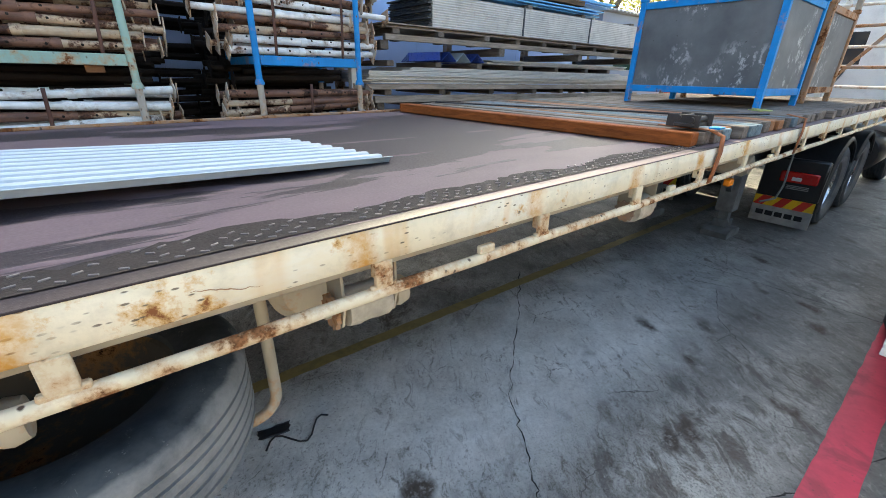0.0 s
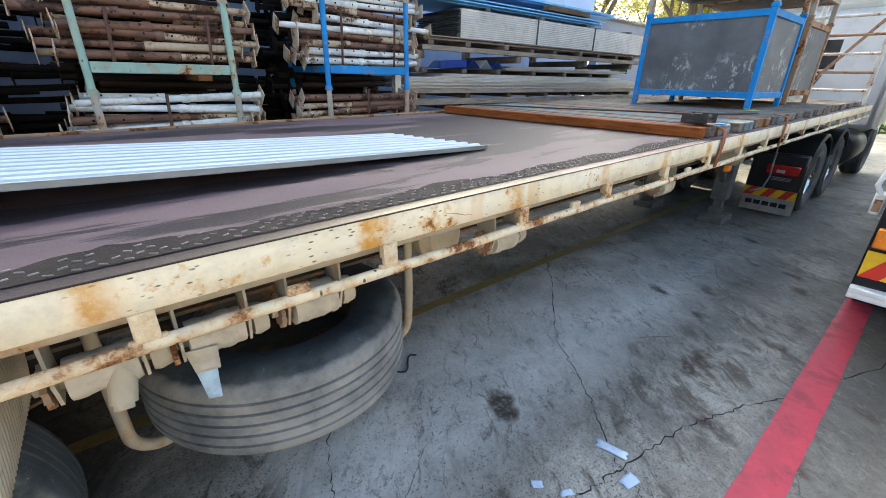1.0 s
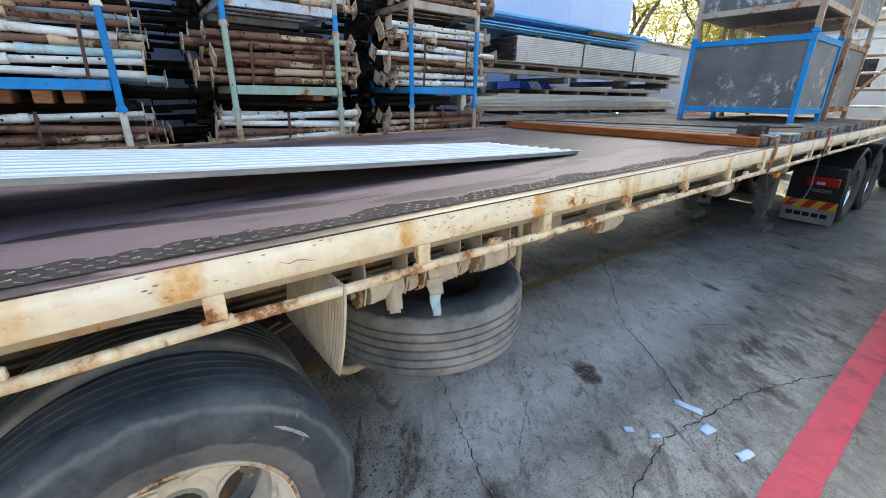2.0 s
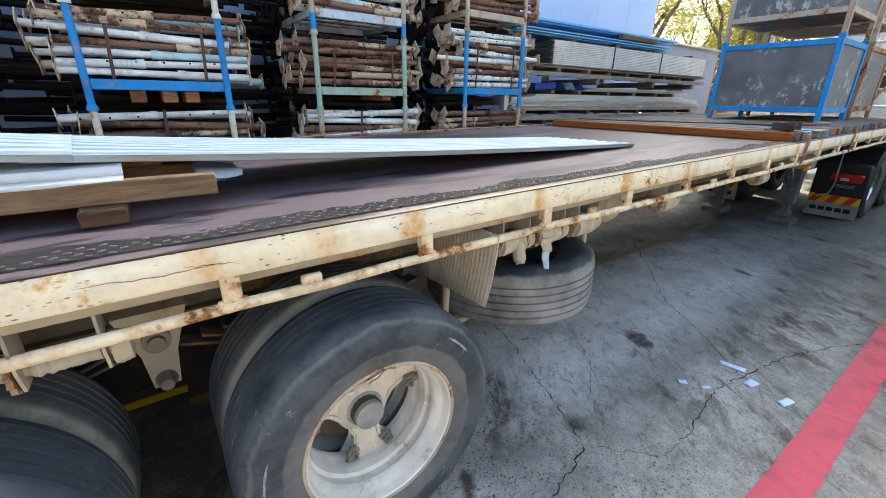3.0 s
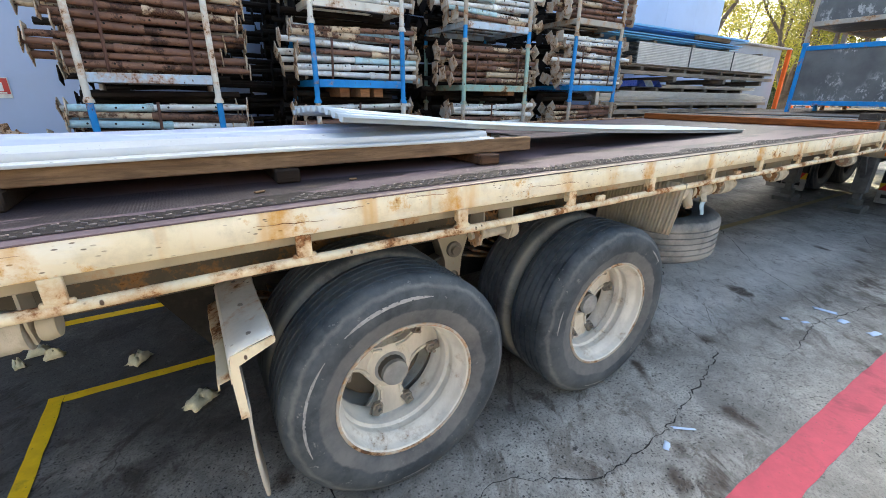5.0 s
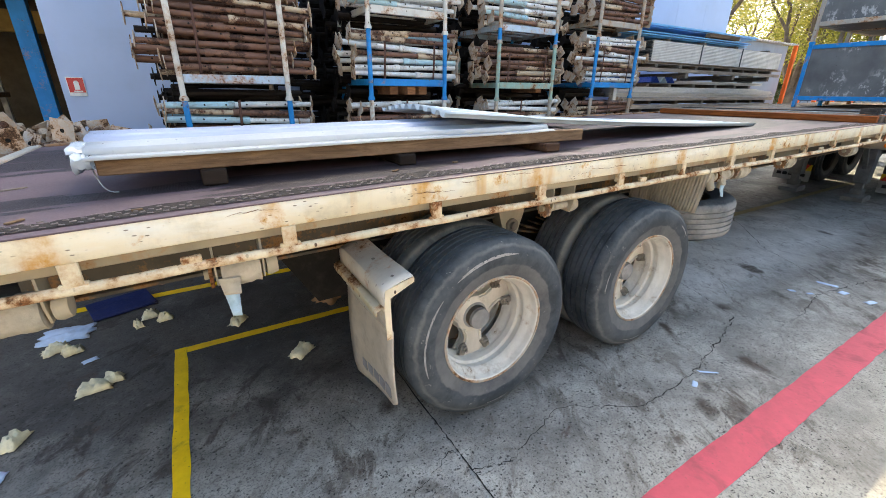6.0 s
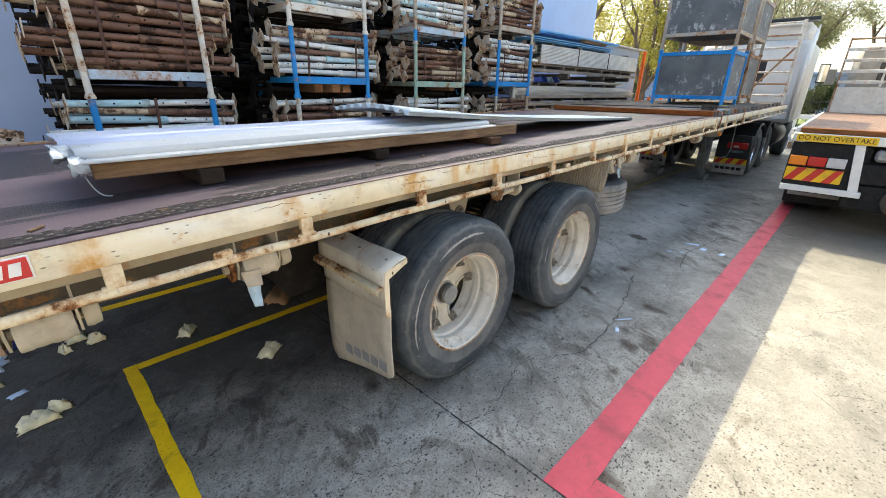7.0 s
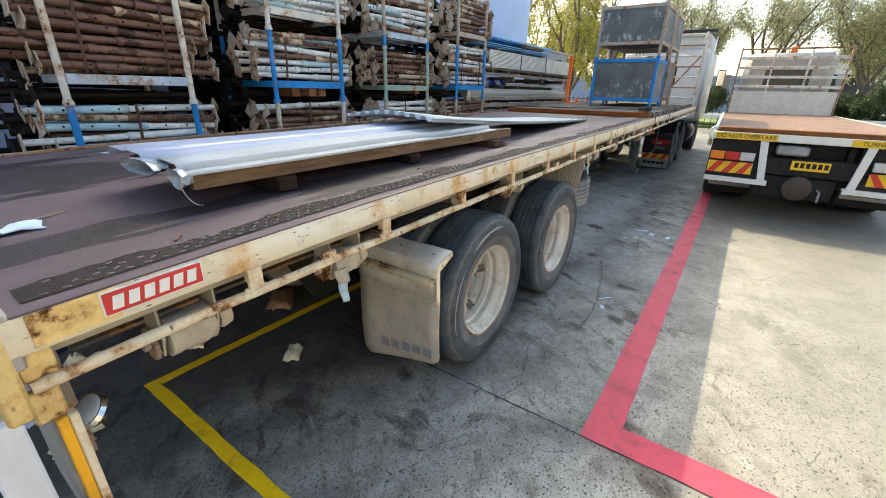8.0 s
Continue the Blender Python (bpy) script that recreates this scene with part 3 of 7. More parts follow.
PIPE_RUST = painted("rusty prop tube", (0.19, 0.106, 0.079), 0.5, 0.45, False, (0.082, 0.043, 0.032), 4, 0.5, (0.26, 0.135, 0.08), 0.55, LONG)
PIPE_CREAM = painted("cream-spattered prop tube", (0.6, 0.49, 0.35), 0.62, 0.45, False, (0.15, 0.075, 0.048), 5, 0.5, (0.42, 0.28, 0.18), 0.55, LONG)
PIPE_WHITE = painted("grey-white prop tube", (0.82, 0.84, 0.83), 0.28, 0.4, False, (0.16, 0.085, 0.05), 5, 0.5, (0.36, 0.27, 0.2), 0.55, LONG)
PIPE_BLUE = painted("pale blue prop tube", (0.5, 0.72, 0.8), 0.25, 0.4, False, (0.16, 0.085, 0.05), 5, 0.5, (0.32, 0.26, 0.2), 0.55, LONG)
BAND = plain("dark rusty band", (0.1, 0.05, 0.038), 0.6, 0.2, 0.3)
BLUE_GREY_WOOD = timber("board with old blue-grey paint", (0.2, 0.27, 0.3), (0.1, 0.13, 0.15), (14, 1.2, 14), 0.75)
HOLE = plain("dark prop pin hole", (0.012, 0.011, 0.01), 0.9)
PIPE_DARK = plain("prop tube darkened for deep shade", (0.02, 0.015, 0.013), 0.75, 0.0, 0.5, 4, 60, 0.15, (0.034, 0.027, 0.022))
PLATE = painted("weathered prop end plate", (0.56, 0.49, 0.41), 0.45, 0.8, False, (0.14, 0.075, 0.04), 8)
TREAD_PLATE = plain("worn grey tread plate", (0.66, 0.62, 0.55), 0.55, 0.0, 0.12, 5, 70, 0.4, (0.28, 0.2, 0.13), 0.4)
GREY_PLATE = scratched_plate("scratched grey panel")
PALE_STEEL = painted("grey-beige rack steel", (0.42, 0.385, 0.33), 0.35, 0.6)
WALL_BLUE = plain("pale blue-grey wall sheet", (0.45, 0.55, 0.76), 0.5, 0.0, 0.07, 0.8, 50, 0.05, (0.3, 0.34, 0.42), 0.2)
WALL_BROWN = plain("beige brown wall", (0.4, 0.35, 0.29), 0.7, 0.0, 0.1, 0.8)
WALL_GREY = plain("grey wall sheet", (0.28, 0.32, 0.4), 0.5, 0.0, 0.1, 0.8)
# wall colour lowered to put the workshop's dimness into it
DARK_ROOM = plain("workshop wall darkened for dim light", (0.13, 0.11, 0.08), 0.8)
BEAM_TAN = plain("tan painted steel beam", (0.5, 0.33, 0.1), 0.6)
BLACK = plain("black plastic", (0.014, 0.015, 0.017), 0.35, 0.0, 0.3, 5, 80, 0.08, (0.05, 0.046, 0.04), 0.25)
BLACK_STEEL = plain("blackened coupling steel", (0.06, 0.055, 0.05), 0.55, 0.2, 0.4, 7)
FLAP_BEIGE = plain("dusty beige ribbed plastic", (0.5, 0.44, 0.33), 0.7, 0.0, 0.2, 5)
FLAP = plain("dusty grey mudflap rubber", (0.5, 0.455, 0.375), 0.75, 0.0, 0.2, 5)
WHITE_DULL = painted("dull white guard paint", (0.72, 0.68, 0.59), 0.2, 0.6, True, (0.3, 0.15, 0.06))
FLAP_DARK = plain("faint blue-grey flap print", (0.27, 0.28, 0.3), 0.7)
FLAP_GREY = plain("light grey flap", (0.38, 0.37, 0.35), 0.6)
WHITE_PAINT = plain("white vehicle paint", (0.74, 0.73, 0.70), 0.3, 0.0, 0.06, 2, 40, 0.03, (0.3, 0.27, 0.22), 0.3)
CHROME = plain("polished alloy", (0.68, 0.68, 0.67), 0.2, 1.0, 0.1)
RED_LENS = plain("red lamp lens", (0.5, 0.018, 0.014), 0.2, 0.0, 0.1, 8, 30, 0.05)
CAB_GREY = plain("dusty off-white cab paint", (0.34, 0.33, 0.3), 0.5, 0.0, 0.2, 3, 40, 0.05)
UNDER_BLACK = plain("black chassis paint with road film", (0.014, 0.014, 0.015), 0.6, 0.0, 0.3, 6, 40, 0.05)
COUPLING = plain("brown greased steel", (0.075, 0.06, 0.052), 0.5, 0.2, 0.3, 8, 40, 0.05)
AMBER_LENS = plain("amber lamp lens", (0.75, 0.22, 0.015), 0.2, 0.0, 0.1, 8, 30, 0.05)
CLEAR_LENS = plain("clear lamp lens", (0.55, 0.55, 0.54), 0.15, 0.0, 0.1, 8, 30, 0.05)
REFLECT_YELLOW = plain("yellow reflective sheet", (0.8, 0.5, 0.015), 0.35, 0.0, 0.06, 5, 40, 0.03)
REFLECT_AMBER = plain("amber yellow strip", (0.85, 0.43, 0.03), 0.4, 0.0, 0.06, 5, 40, 0.03)
REFLECT_RED = plain("red reflective sheet", (0.6, 0.03, 0.02), 0.35, 0.0, 0.06, 5, 40, 0.03)
SIGN_RED = plain("red sign plate", (0.55, 0.03, 0.03), 0.35, 0.0, 0.1)
SIGN_WHITE = plain("white sign print", (0.78, 0.78, 0.76), 0.45, 0.0, 0.05)
SIGN_BLACK = plain("black sign print", (0.02, 0.02, 0.02), 0.5)
STRAP_ORANGE = plain("brown-orange webbing", (0.3, 0.11, 0.045), 0.85, 0.0, 0.3, 20, 200, 0.3)
STRAP_BEIGE = plain("dusty beige webbing", (0.46, 0.42, 0.34), 0.85, 0.0, 0.25, 12, 200, 0.3)
STRAP_BLUE = plain("pale blue webbing tail", (0.4, 0.55, 0.66), 0.85, 0.0, 0.2, 12, 200, 0.3)
STRAP_GREEN = plain("yellow-green webbing", (0.42, 0.45, 0.16), 0.85, 0.0, 0.25, 12, 200, 0.3)
PLASTIC_WRAP = plain("milky plastic wrap", (0.4, 0.45, 0.49), 0.15, 0.0, 0.1)
FOAM = plain("pale yellow foam", (0.74, 0.7, 0.5), 0.9, 0.0, 0.2, 14, 60, 0.5)
PAPER = plain("pale blue paper", (0.55, 0.66, 0.82), 0.8, 0.0, 0.15)
BLUE_TARP = plain("dark blue board", (0.015, 0.025, 0.1), 0.6, 0.0, 0.2)
CARDBOARD = plain("torn brown cardboard", (0.36, 0.22, 0.12), 0.85, 0.0, 0.25)
ORANGE = plain("orange safety plastic", (0.75, 0.13, 0.02), 0.5, 0.0, 0.15)
BARK = plain("grey-brown bark", (0.17, 0.13, 0.10), 0.9, 0.0, 0.35, 5, 30, 0.8)
LEAF_GOLD = leafy("sunlit yellow-green leaves", ((0.17, 0.18, 0.028), (0.38, 0.36, 0.055), (0.62, 0.54, 0.09)))
LEAF_GUM = leafy("grey-green gum leaves", ((0.11, 0.12, 0.06), (0.24, 0.25, 0.125), (0.42, 0.4, 0.22)))
LEAF_DARK = leafy("dark green hedge leaves", ((0.02, 0.04, 0.012), (0.045, 0.075, 0.02), (0.09, 0.12, 0.03)))
GRASS = plain("dry verge grass", (0.13, 0.17, 0.05), 0.9, 0.0, 0.4, 3, 40, 0.6)
GLASS = Mat("dark vehicle glass").set((0.03, 0.035, 0.04), 0.05)
MIRROR = Mat("mirror glass").set((0.85, 0.86, 0.87), 0.03, 1.0)

# ---- setting: yard floor, painted lines, cracks, building ----
def slab(name, x0, x1, y0, y1, z0, z1, material, c=0.002):
    return tagged(mesh_object(name, box(B(), x0, x1, y0, y1, z0, z1, c), material), kind="structure")


bm = B()
ribbon(bm, [[(x, y, 0) for x in (-400, -30, 30, 400)] for y in (-400, -30, 30, 400)])
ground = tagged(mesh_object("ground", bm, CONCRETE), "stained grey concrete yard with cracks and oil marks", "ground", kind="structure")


def line(name, x0, x1, y0, y1, material, label):
    bm = B()
    nx, ny = max(2, int((x1 - x0) / 0.08)), max(2, int((y1 - y0) / 0.08))
    long_x = (x1 - x0) > (y1 - y0)
    rows = []
    r = random.Random(name + label)
    for i in range(nx + 1):
        row = []
        for j in range(ny + 1):
            x, y = x0 + (x1 - x0) * i / nx, y0 + (y1 - y0) * j / ny
            if long_x and j in (0, ny):
                y += r.uniform(-0.004, 0.004)
            if not long_x and i in (0, nx):
                x += r.uniform(-0.004, 0.004)
            row.append((x, y, 0.004))
        rows.append(row)
    ribbon(bm, rows)
    return tagged(mesh_object(name, bm, material), label, "floor marking", kind="structure")


line("painted_line", -4.40, 9.0, -0.965, -0.79, RED_LINE, "worn red painted line on concrete")
line("painted_line", -4.40, -4.215, -7.0, -0.965, RED_LINE, "worn red painted line on concrete")
line("painted_line", -5.617, -5.543, -3.0, 1.52, YELLOW_LINE, "yellow painted bay line on concrete")
line("painted_line", -5.543, -3.4, 1.448, 1.52, YELLOW_LINE, "yellow painted bay line on concrete")
line("painted_line", -3.4, 6.0, 1.29, 1.38, YELLOW_WORN, "faded yellow painted line on concrete")
line("painted_line", -7.5, -2.0, 2.48, 2.57, YELLOW_LINE, "yellow painted bay line on concrete")


def crack(pts, w, jag=0.013, n=14):
    """A dirty open crack as a thin dark seam on the slab."""
    r = random.Random(str(pts))
    bm = B()
    path = []
    for (ax, ay), (bx, by) in zip(pts, pts[1:]):
        for i in range(n):
            f = i / n
            path.append(Vector((ax + (bx - ax) * f + r.uniform(-jag, jag), ay + (by - ay) * f + r.uniform(-jag, jag), 0.003)))
    path.append(Vector((*pts[-1], 0.003)))
    rows = []
    for i, p in enumerate(path):
        d = (path[min(i + 1, len(path) - 1)] - path[max(0, i - 1)]).normalized()
        side = Vector((-d.y, d.x, 0)) * w * r.uniform(0.12, 0.8) * 0.5
        rows.append([p - side, p + side])
    ribbon(bm, rows)
    return tagged(mesh_object("ground_crack", bm, CRACK), "dirty jagged crack in concrete", "crack", kind="structure")


crack([(1.5, 1.5), (0.92, 0.99), (0.22, 0.42), (-0.11, -0.04), (-0.3, -0.26), (-0.43, -0.41)], 0.011)
crack([(-1.2, -0.45), (-0.72, -0.37), (-0.42, -0.42), (0.09, -0.5), (0.46, -0.63), (0.92, -0.85), (2.2, -1.3)], 0.012)
crack([(-0.42, -0.42), (-0.55, -0.7), (-0.5, -1.1)], 0.006)
crack([(-1.3, 1.2), (-1.4, 0.71), (-1.54, 0.4), (-1.62, 0.15), (-1.76, -0.18)], 0.009)
crack([(-1.76, -0.18), (-2.1, -0.28), (-2.49, -0.36), (-2.78, -0.43), (-3.3, -0.45)], 0.013)
crack([(-1.76, -0.18), (-1.5, -0.45), (-1.2, -0.45)], 0.006)
crack([(-3.3, -0.45), (-3.75, -0.2), (-4.2, -0.35), (-4.4, -0.3)], 0.008)
crack([(-4.42, -0.15), (-4.75, -0.3), (-5.0, -0.15), (-5.3, -0.3)], 0.006)
crack([(2.6, 0.2), (2.1, 0.0), (1.8, -0.3)], 0.008)
crack([(-4.405, 6.0), (-4.40, 0.14), (-4.40, -0.8), (-4.43, -7.0)], 0.013, 0.003, 40)
crack([(3.1, 6.0), (3.1, 0.4), (3.05, -6.0)], 0.012, 0.003, 30)

# the long building behind the racks: its end throws the shade over the yard
WALL_Y, WALL_H = 5.25, 6.69
wall = B()
box(wall, -6.45, 7.6, WALL_Y + 0.02, WALL_Y + 0.25, 0, WALL_H, 0.01)
wall = tagged(mesh_object("wall_north", wall, WALL_BLUE), "pale blue-grey sheet-clad building wall", "wall", kind="structure")
panel_bm = B()
box(panel_bm, 0.001, 1.169, 0, 0.018, 0, WALL_H - 0.02, 0.002)
first = part("panel", panel_bm, WALL_BLUE, wall, "", Matrix.Translation((-6.45, WALL_Y, 0)))
for i in range(1, 12):
    copy_thing(first, Matrix.Translation((-6.45 + i * 1.17, WALL_Y, 0)))
slab("wall_end", 7.35, 7.6, WALL_Y + 0.25, 12, 0, WALL_H, WALL_BLUE)
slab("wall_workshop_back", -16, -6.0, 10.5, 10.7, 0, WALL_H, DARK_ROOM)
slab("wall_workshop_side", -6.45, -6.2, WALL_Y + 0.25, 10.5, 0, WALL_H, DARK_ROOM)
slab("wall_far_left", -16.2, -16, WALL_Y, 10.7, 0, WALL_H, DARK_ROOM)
# lintel edge lies out of view, set low to darken the workshop
slab("lintel", -16, -6.45, WALL_Y, WALL_Y + 0.25, 2.95, WALL_H, WALL_BLUE)
slab("ceiling", -16.2, 7.6, WALL_Y, 12, WALL_H, WALL_H + 0.15, WALL_GREY)
# plain unseen wall added far behind the yard's rear to cut low light
slab("wall_rear", -16.4, -16.2, -14.2, WALL_Y, 0, 5.0, WALL_BROWN)
# unseen beige wall added across the yard to set bounce and low light
slab("wall_south", -16.4, 10.0, -14.2, -14.0, 0, 6.5, WALL_BROWN)
# low lean-to past the wall's end
slab("wall_lean_to", 7.6, 10.8, 5.0, 5.2, 0, 3.02, WALL_GREY)
slab("lean_to_window", 8.3, 9.1, 4.985, 5.0, 1.9, 2.75, GLASS)
bm = B()
rows = []
for j in range(2):
    rows.append([(7.2 + k * 0.0257, 4.82 + j * 2.2, 3.05 + j * 0.25 + 0.02 * math.cos(k * 2 * math.pi / 6)) for k in range(150)])
ribbon(bm, rows)
solid(tagged(mesh_object("roof_lean_to", bm, SHEET_STACK), "corrugated steel lean-to roof", "roof", kind="structure"), 0.006)

# fire sign on the wall
SX, SZ = -6.39, 1.575
sign = tagged(mesh_object("fire_sign", box(B(), SX, SX + 0.165, WALL_Y - 0.012, WALL_Y - 0.004, SZ, SZ + 0.21, 0.002), SIGN_WHITE), "white and red fire extinguisher sign on the wall", "sign")
part("red_panel", box(B(), SX + 0.008, SX + 0.157, WALL_Y - 0.016, WALL_Y - 0.012, SZ + 0.04, SZ + 0.2, 0.001), SIGN_RED, sign)
bm = B()
prism(bm, [(-0.024, 0), (0.024, 0), (0.024, 0.085), (0.008, 0.1), (-0.008, 0.1), (-0.024, 0.085)], 0.003, Matrix.Translation((SX + 0.0875, WALL_Y - 0.02, SZ + 0.07)))
part("pictogram", bm, SIGN_WHITE, sign, "white extinguisher shape")
part("caption_bar", box(B(), SX + 0.05, SX + 0.13, WALL_Y - 0.02, WALL_Y - 0.016, SZ + 0.046, SZ + 0.06, 0.001), SIGN_WHITE, sign)

slab("workshop_beam", -15.9, -6.46, 9.0, 9.15, 2.54, 2.88, BEAM_TAN)
# workshop seen through the opening
col = B()
box(col, -6.9, -6.72, 6.2, 6.38, 0, 4.6, 0.006)
tagged(mesh_object("column", col, BLUE), "blue steel workshop column", "column", kind="structure")


def shelf_unit(m):
    r = root("pallet_shelf", "tall steel shelf with brown boards in the dim workshop", "shelf", m)
    for xx in (0, 3.2):
        for yy in (0, 0.9):
            part("upright", box(B(), xx, xx + 0.08, yy, yy + 0.08, 0, 3.9, 0.004), STEEL_GREY, r)
    for z in (0.5, 1.5, 2.5, 3.4):
        part("board", box(B(), -0.05, 3.33, 0.0, 0.98, z, z + 0.08, 0.006), PLANK, r)
    return r


shelf_unit(Matrix.Translation((-11.2, 8.2, 0)))


# ---- flatbed trailer ----
SLOPE = 0.0108
DZ = 1.387
TILT_M = Matrix.Rotation(-SLOPE, 4, "Y")
trailer = root("flatbed_trailer", "long cream flatbed semi-trailer with brown ply deck and rusty rails", "trailer", TILT_M)
X0, X1, W = -6.17, 7.5, 2.46


def sag(x):
    """How far the overhang behind the axles hangs below the straight deck."""
    return 0.0075 * max(0.0, -4.2 - x) ** 2


def lz(x, z):
    """Height in the trailer's own frame for a world height."""
    return z - SLOPE * x


part("deck_frame", box(B(), X0 + 0.03, X1, 0.05, W - 0.05, DZ - 0.047, DZ - 0.0092, 0.002), DARK_CHASSIS, trailer)
part("deck", box(B(), X0 + 0.03, X1, -0.002, W + 0.002, DZ - 0.009, DZ - 0.004, 0.002), DECK, trailer, "worn brown anti-slip ply deck")
for y0 in (0.0, W - 0.045):
    bm = B()
    s = 1 if y0 == 0.0 else -1
    ya, yb = (y0, y0 + 0.045)
    # pressed side rail: face, returned top and bottom lips
    if s == 1:
        poly = [(ya + 0.001, DZ - 0.0095), (yb, DZ - 0.0095), (yb, DZ - 0.014), (ya + 0.012, DZ - 0.015), (ya + 0.006, DZ - 0.088), (yb + 0.02, DZ - 0.092), (yb + 0.02, DZ - 0.1), (ya + 0.004, DZ - 0.098), (ya - 0.002, DZ - 0.09), (ya, DZ - 0.011)]
    else:
        poly = [(yb - 0.001, DZ - 0.0095), (ya, DZ - 0.0095), (ya, DZ - 0.014), (yb - 0.012, DZ - 0.015), (yb - 0.006, DZ - 0.088), (ya - 0.02, DZ - 0.092), (ya - 0.02, DZ - 0.1), (yb - 0.004, DZ - 0.098), (yb + 0.002, DZ - 0.09), (yb, DZ - 0.011)]
    m = Matrix(((0, 1, 0, X0), (1, 0, 0, 0), (0, 0, 1, 0), (0, 0, 0, 1)))
    prism(bm, poly, X1 - X0, m)
    part("side_rail", bm, CREAM, trailer, "chipped cream side rail with rust blooms")
    inner = 0.075 if s == 1 else W - 0.115
    bm = B()
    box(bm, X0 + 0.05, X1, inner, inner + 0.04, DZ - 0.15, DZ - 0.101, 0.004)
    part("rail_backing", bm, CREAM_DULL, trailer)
    yr = 0.012 if s == 1 else W - 0.012
    bm = B()
    r = random.Random(5)
    pipe(bm, [(X0 + 0.02 + i * (X1 - X0 - 0.02) / 60, yr + r.uniform(-0.0015, 0.0015), DZ - 0.184 + r.uniform(-0.003, 0.003)) for i in range(61)], 0.0165, 10)
    part("rope_rail", bm, CREAM_RUSTY, trailer, "thin rusty cream tie rail")
    post_bm = B()
    box(post_bm, -0.024, 0.024, -0.008, 0.008, -0.168, -0.098, 0.003)
    box(post_bm, -0.019, 0.019, 0.008, 0.03, -0.150, -0.098, 0.003)
    box(post_bm, -0.036, 0.036, -0.006, 0.01, -0.176, -0.16, 0.006)
    post = part("rail_post", post_bm, CREAM_RUSTY, trailer, m=Matrix.Translation((-1.404, yr - 0.004 * s, DZ)))
    for k in range(-7, 15):
        if k != 0:
            copy_thing(post, Matrix.Translation((-1.404 + 0.6015 * k, yr - 0.004 * s, DZ)))

# short rope hooks between some posts
hook_bm = B()
box(hook_bm, -0.03, 0.03, -0.008, 0.012, -0.172, -0.145, 0.004)
hook = part("rope_hook", hook_bm, CREAM_RUSTY, trailer, m=Matrix.Translation((-3.0, 0.012, DZ)))
for xx in (-0.45, -1.68, 0.72, 2.1, -5.32):
    copy_thing(hook, Matrix.Translation((xx, 0.012, DZ)))

# dark grip strip along the near edge with raised dashes
r = random.Random(11)
bm = B()
rows = []
for i in range(240):
    xx = X0 + 0.06 + i * 0.03
    wob = 0.03 * math.sin(i * 0.31) * math.sin(i * 0.083) + r.uniform(-0.012, 0.012)
    rows.append([(xx, 0.05, DZ - 0.0015), (xx, 0.11, DZ - 0.0015), (xx, 0.15 + wob, DZ - 0.0015)])
ribbon(bm, rows)
part("grip_strip", bm, GRIP, trailer, "dark worn grip strip")
bm = B()
for i in range(1000):
    xx = X0 + 0.1 + i * 0.042
    if xx > 1.0:
        break
    for j in range(4):
        yy = 0.062 + j * 0.025
        if r.random() < (0.05, 0.1, 0.2, 0.45)[j]:
            continue
        x0 = xx + (0.021 if j % 2 else 0)
        a = radians(24 if j % 2 else -24) + r.uniform(-0.1, 0.1)
        beam(bm, (x0 - 0.0085 * math.cos(a), yy - 0.0085 * math.sin(a), DZ - 0.0005), (x0 + 0.0085 * math.cos(a), yy + 0.0085 * math.sin(a), DZ - 0.0005), 0.0042, 0.004, 0.001)
tagged(part("tread_dash", bm, TREAD, trailer, "raised worn tread dashes"), kind="stuff")

part("far_lip", box(B(), X0 + 0.05, X1, W - 0.032, W - 0.002, DZ - 0.004, DZ + 0.014, 0.003), RUST_FRAME, trailer, "scraped rusty far edge lip")
# rear edge and corner
part("rear_rail", box(B(), X0 - 0.03, X0 + 0.03, 0.0, W, DZ - 0.13, DZ + 0.008, 0.006), PALE_STEEL, trailer, "scraped grey-beige rear edge rail")
bm = B()
box(bm, X0 - 0.035, X0 + 0.012, -0.006, 0.04, DZ - 0.25, DZ - 0.002, 0.008)
box(bm, X0 + 0.012, X0 + 0.075, 0.016, 0.032, DZ - 0.17, DZ - 0.1, 0.004)
part("corner_post", bm, YELLOWED, trailer, "yellowed rusty corner post")
part("rail_end", box(B(), X0 + 0.05, X0 + 0.21, -0.0045, -0.0015, DZ - 0.088, DZ - 0.01, 0.001), YELLOWED, trailer, "yellowed paint patch on the side rail")
bm = B()
box(bm, X0 + 0.004, X0 + 0.062, -0.002, 0.03, DZ - 0.275, DZ - 0.19, 0.012)
part("corner_lug", bm, YELLOWED, trailer)
part("rear_side_board", box(B(), X0 - 0.085, X0 - 0.012, 0.0, 0.035, DZ - 0.86, DZ - 0.235, 0.006), BOARD_WHITE, trailer, "scuffed white rear lamp board")
part("rear_marker_strip", box(B(), X0 + 0.036, X0 + 0.058, 0.03, 0.05, DZ - 0.66, DZ - 0.3, 0.004), REFLECT_AMBER, trailer, "amber-yellow marker strip")
part("marker_post", box(B(), X0 + 0.059, X0 + 0.078, 0.03, 0.06, DZ - 0.86, DZ - 0.3, 0.004), CREAM_RUSTY, trailer)
for y0, y1 in ((0.1, 0.46), (W - 0.46, W - 0.1)):
    part("rear_flap", box(B(), X0 + 0.03, X0 + 0.042, y0, y1, DZ - 0.74, DZ - 0.2, 0.004), FLAP_GREY, trailer, "grey rubber sheet hanging behind the rear posts")
for yy in (0.42, W - 0.42):
    bm = B()
    beam(bm, (X0 + 0.09, yy, DZ - 0.15), (X0 + 0.1, yy, DZ - 0.71), 0.05, 0.06)
    part("rear_post", bm, PALE_STEEL, trailer, "dusty beige rear hanger post")
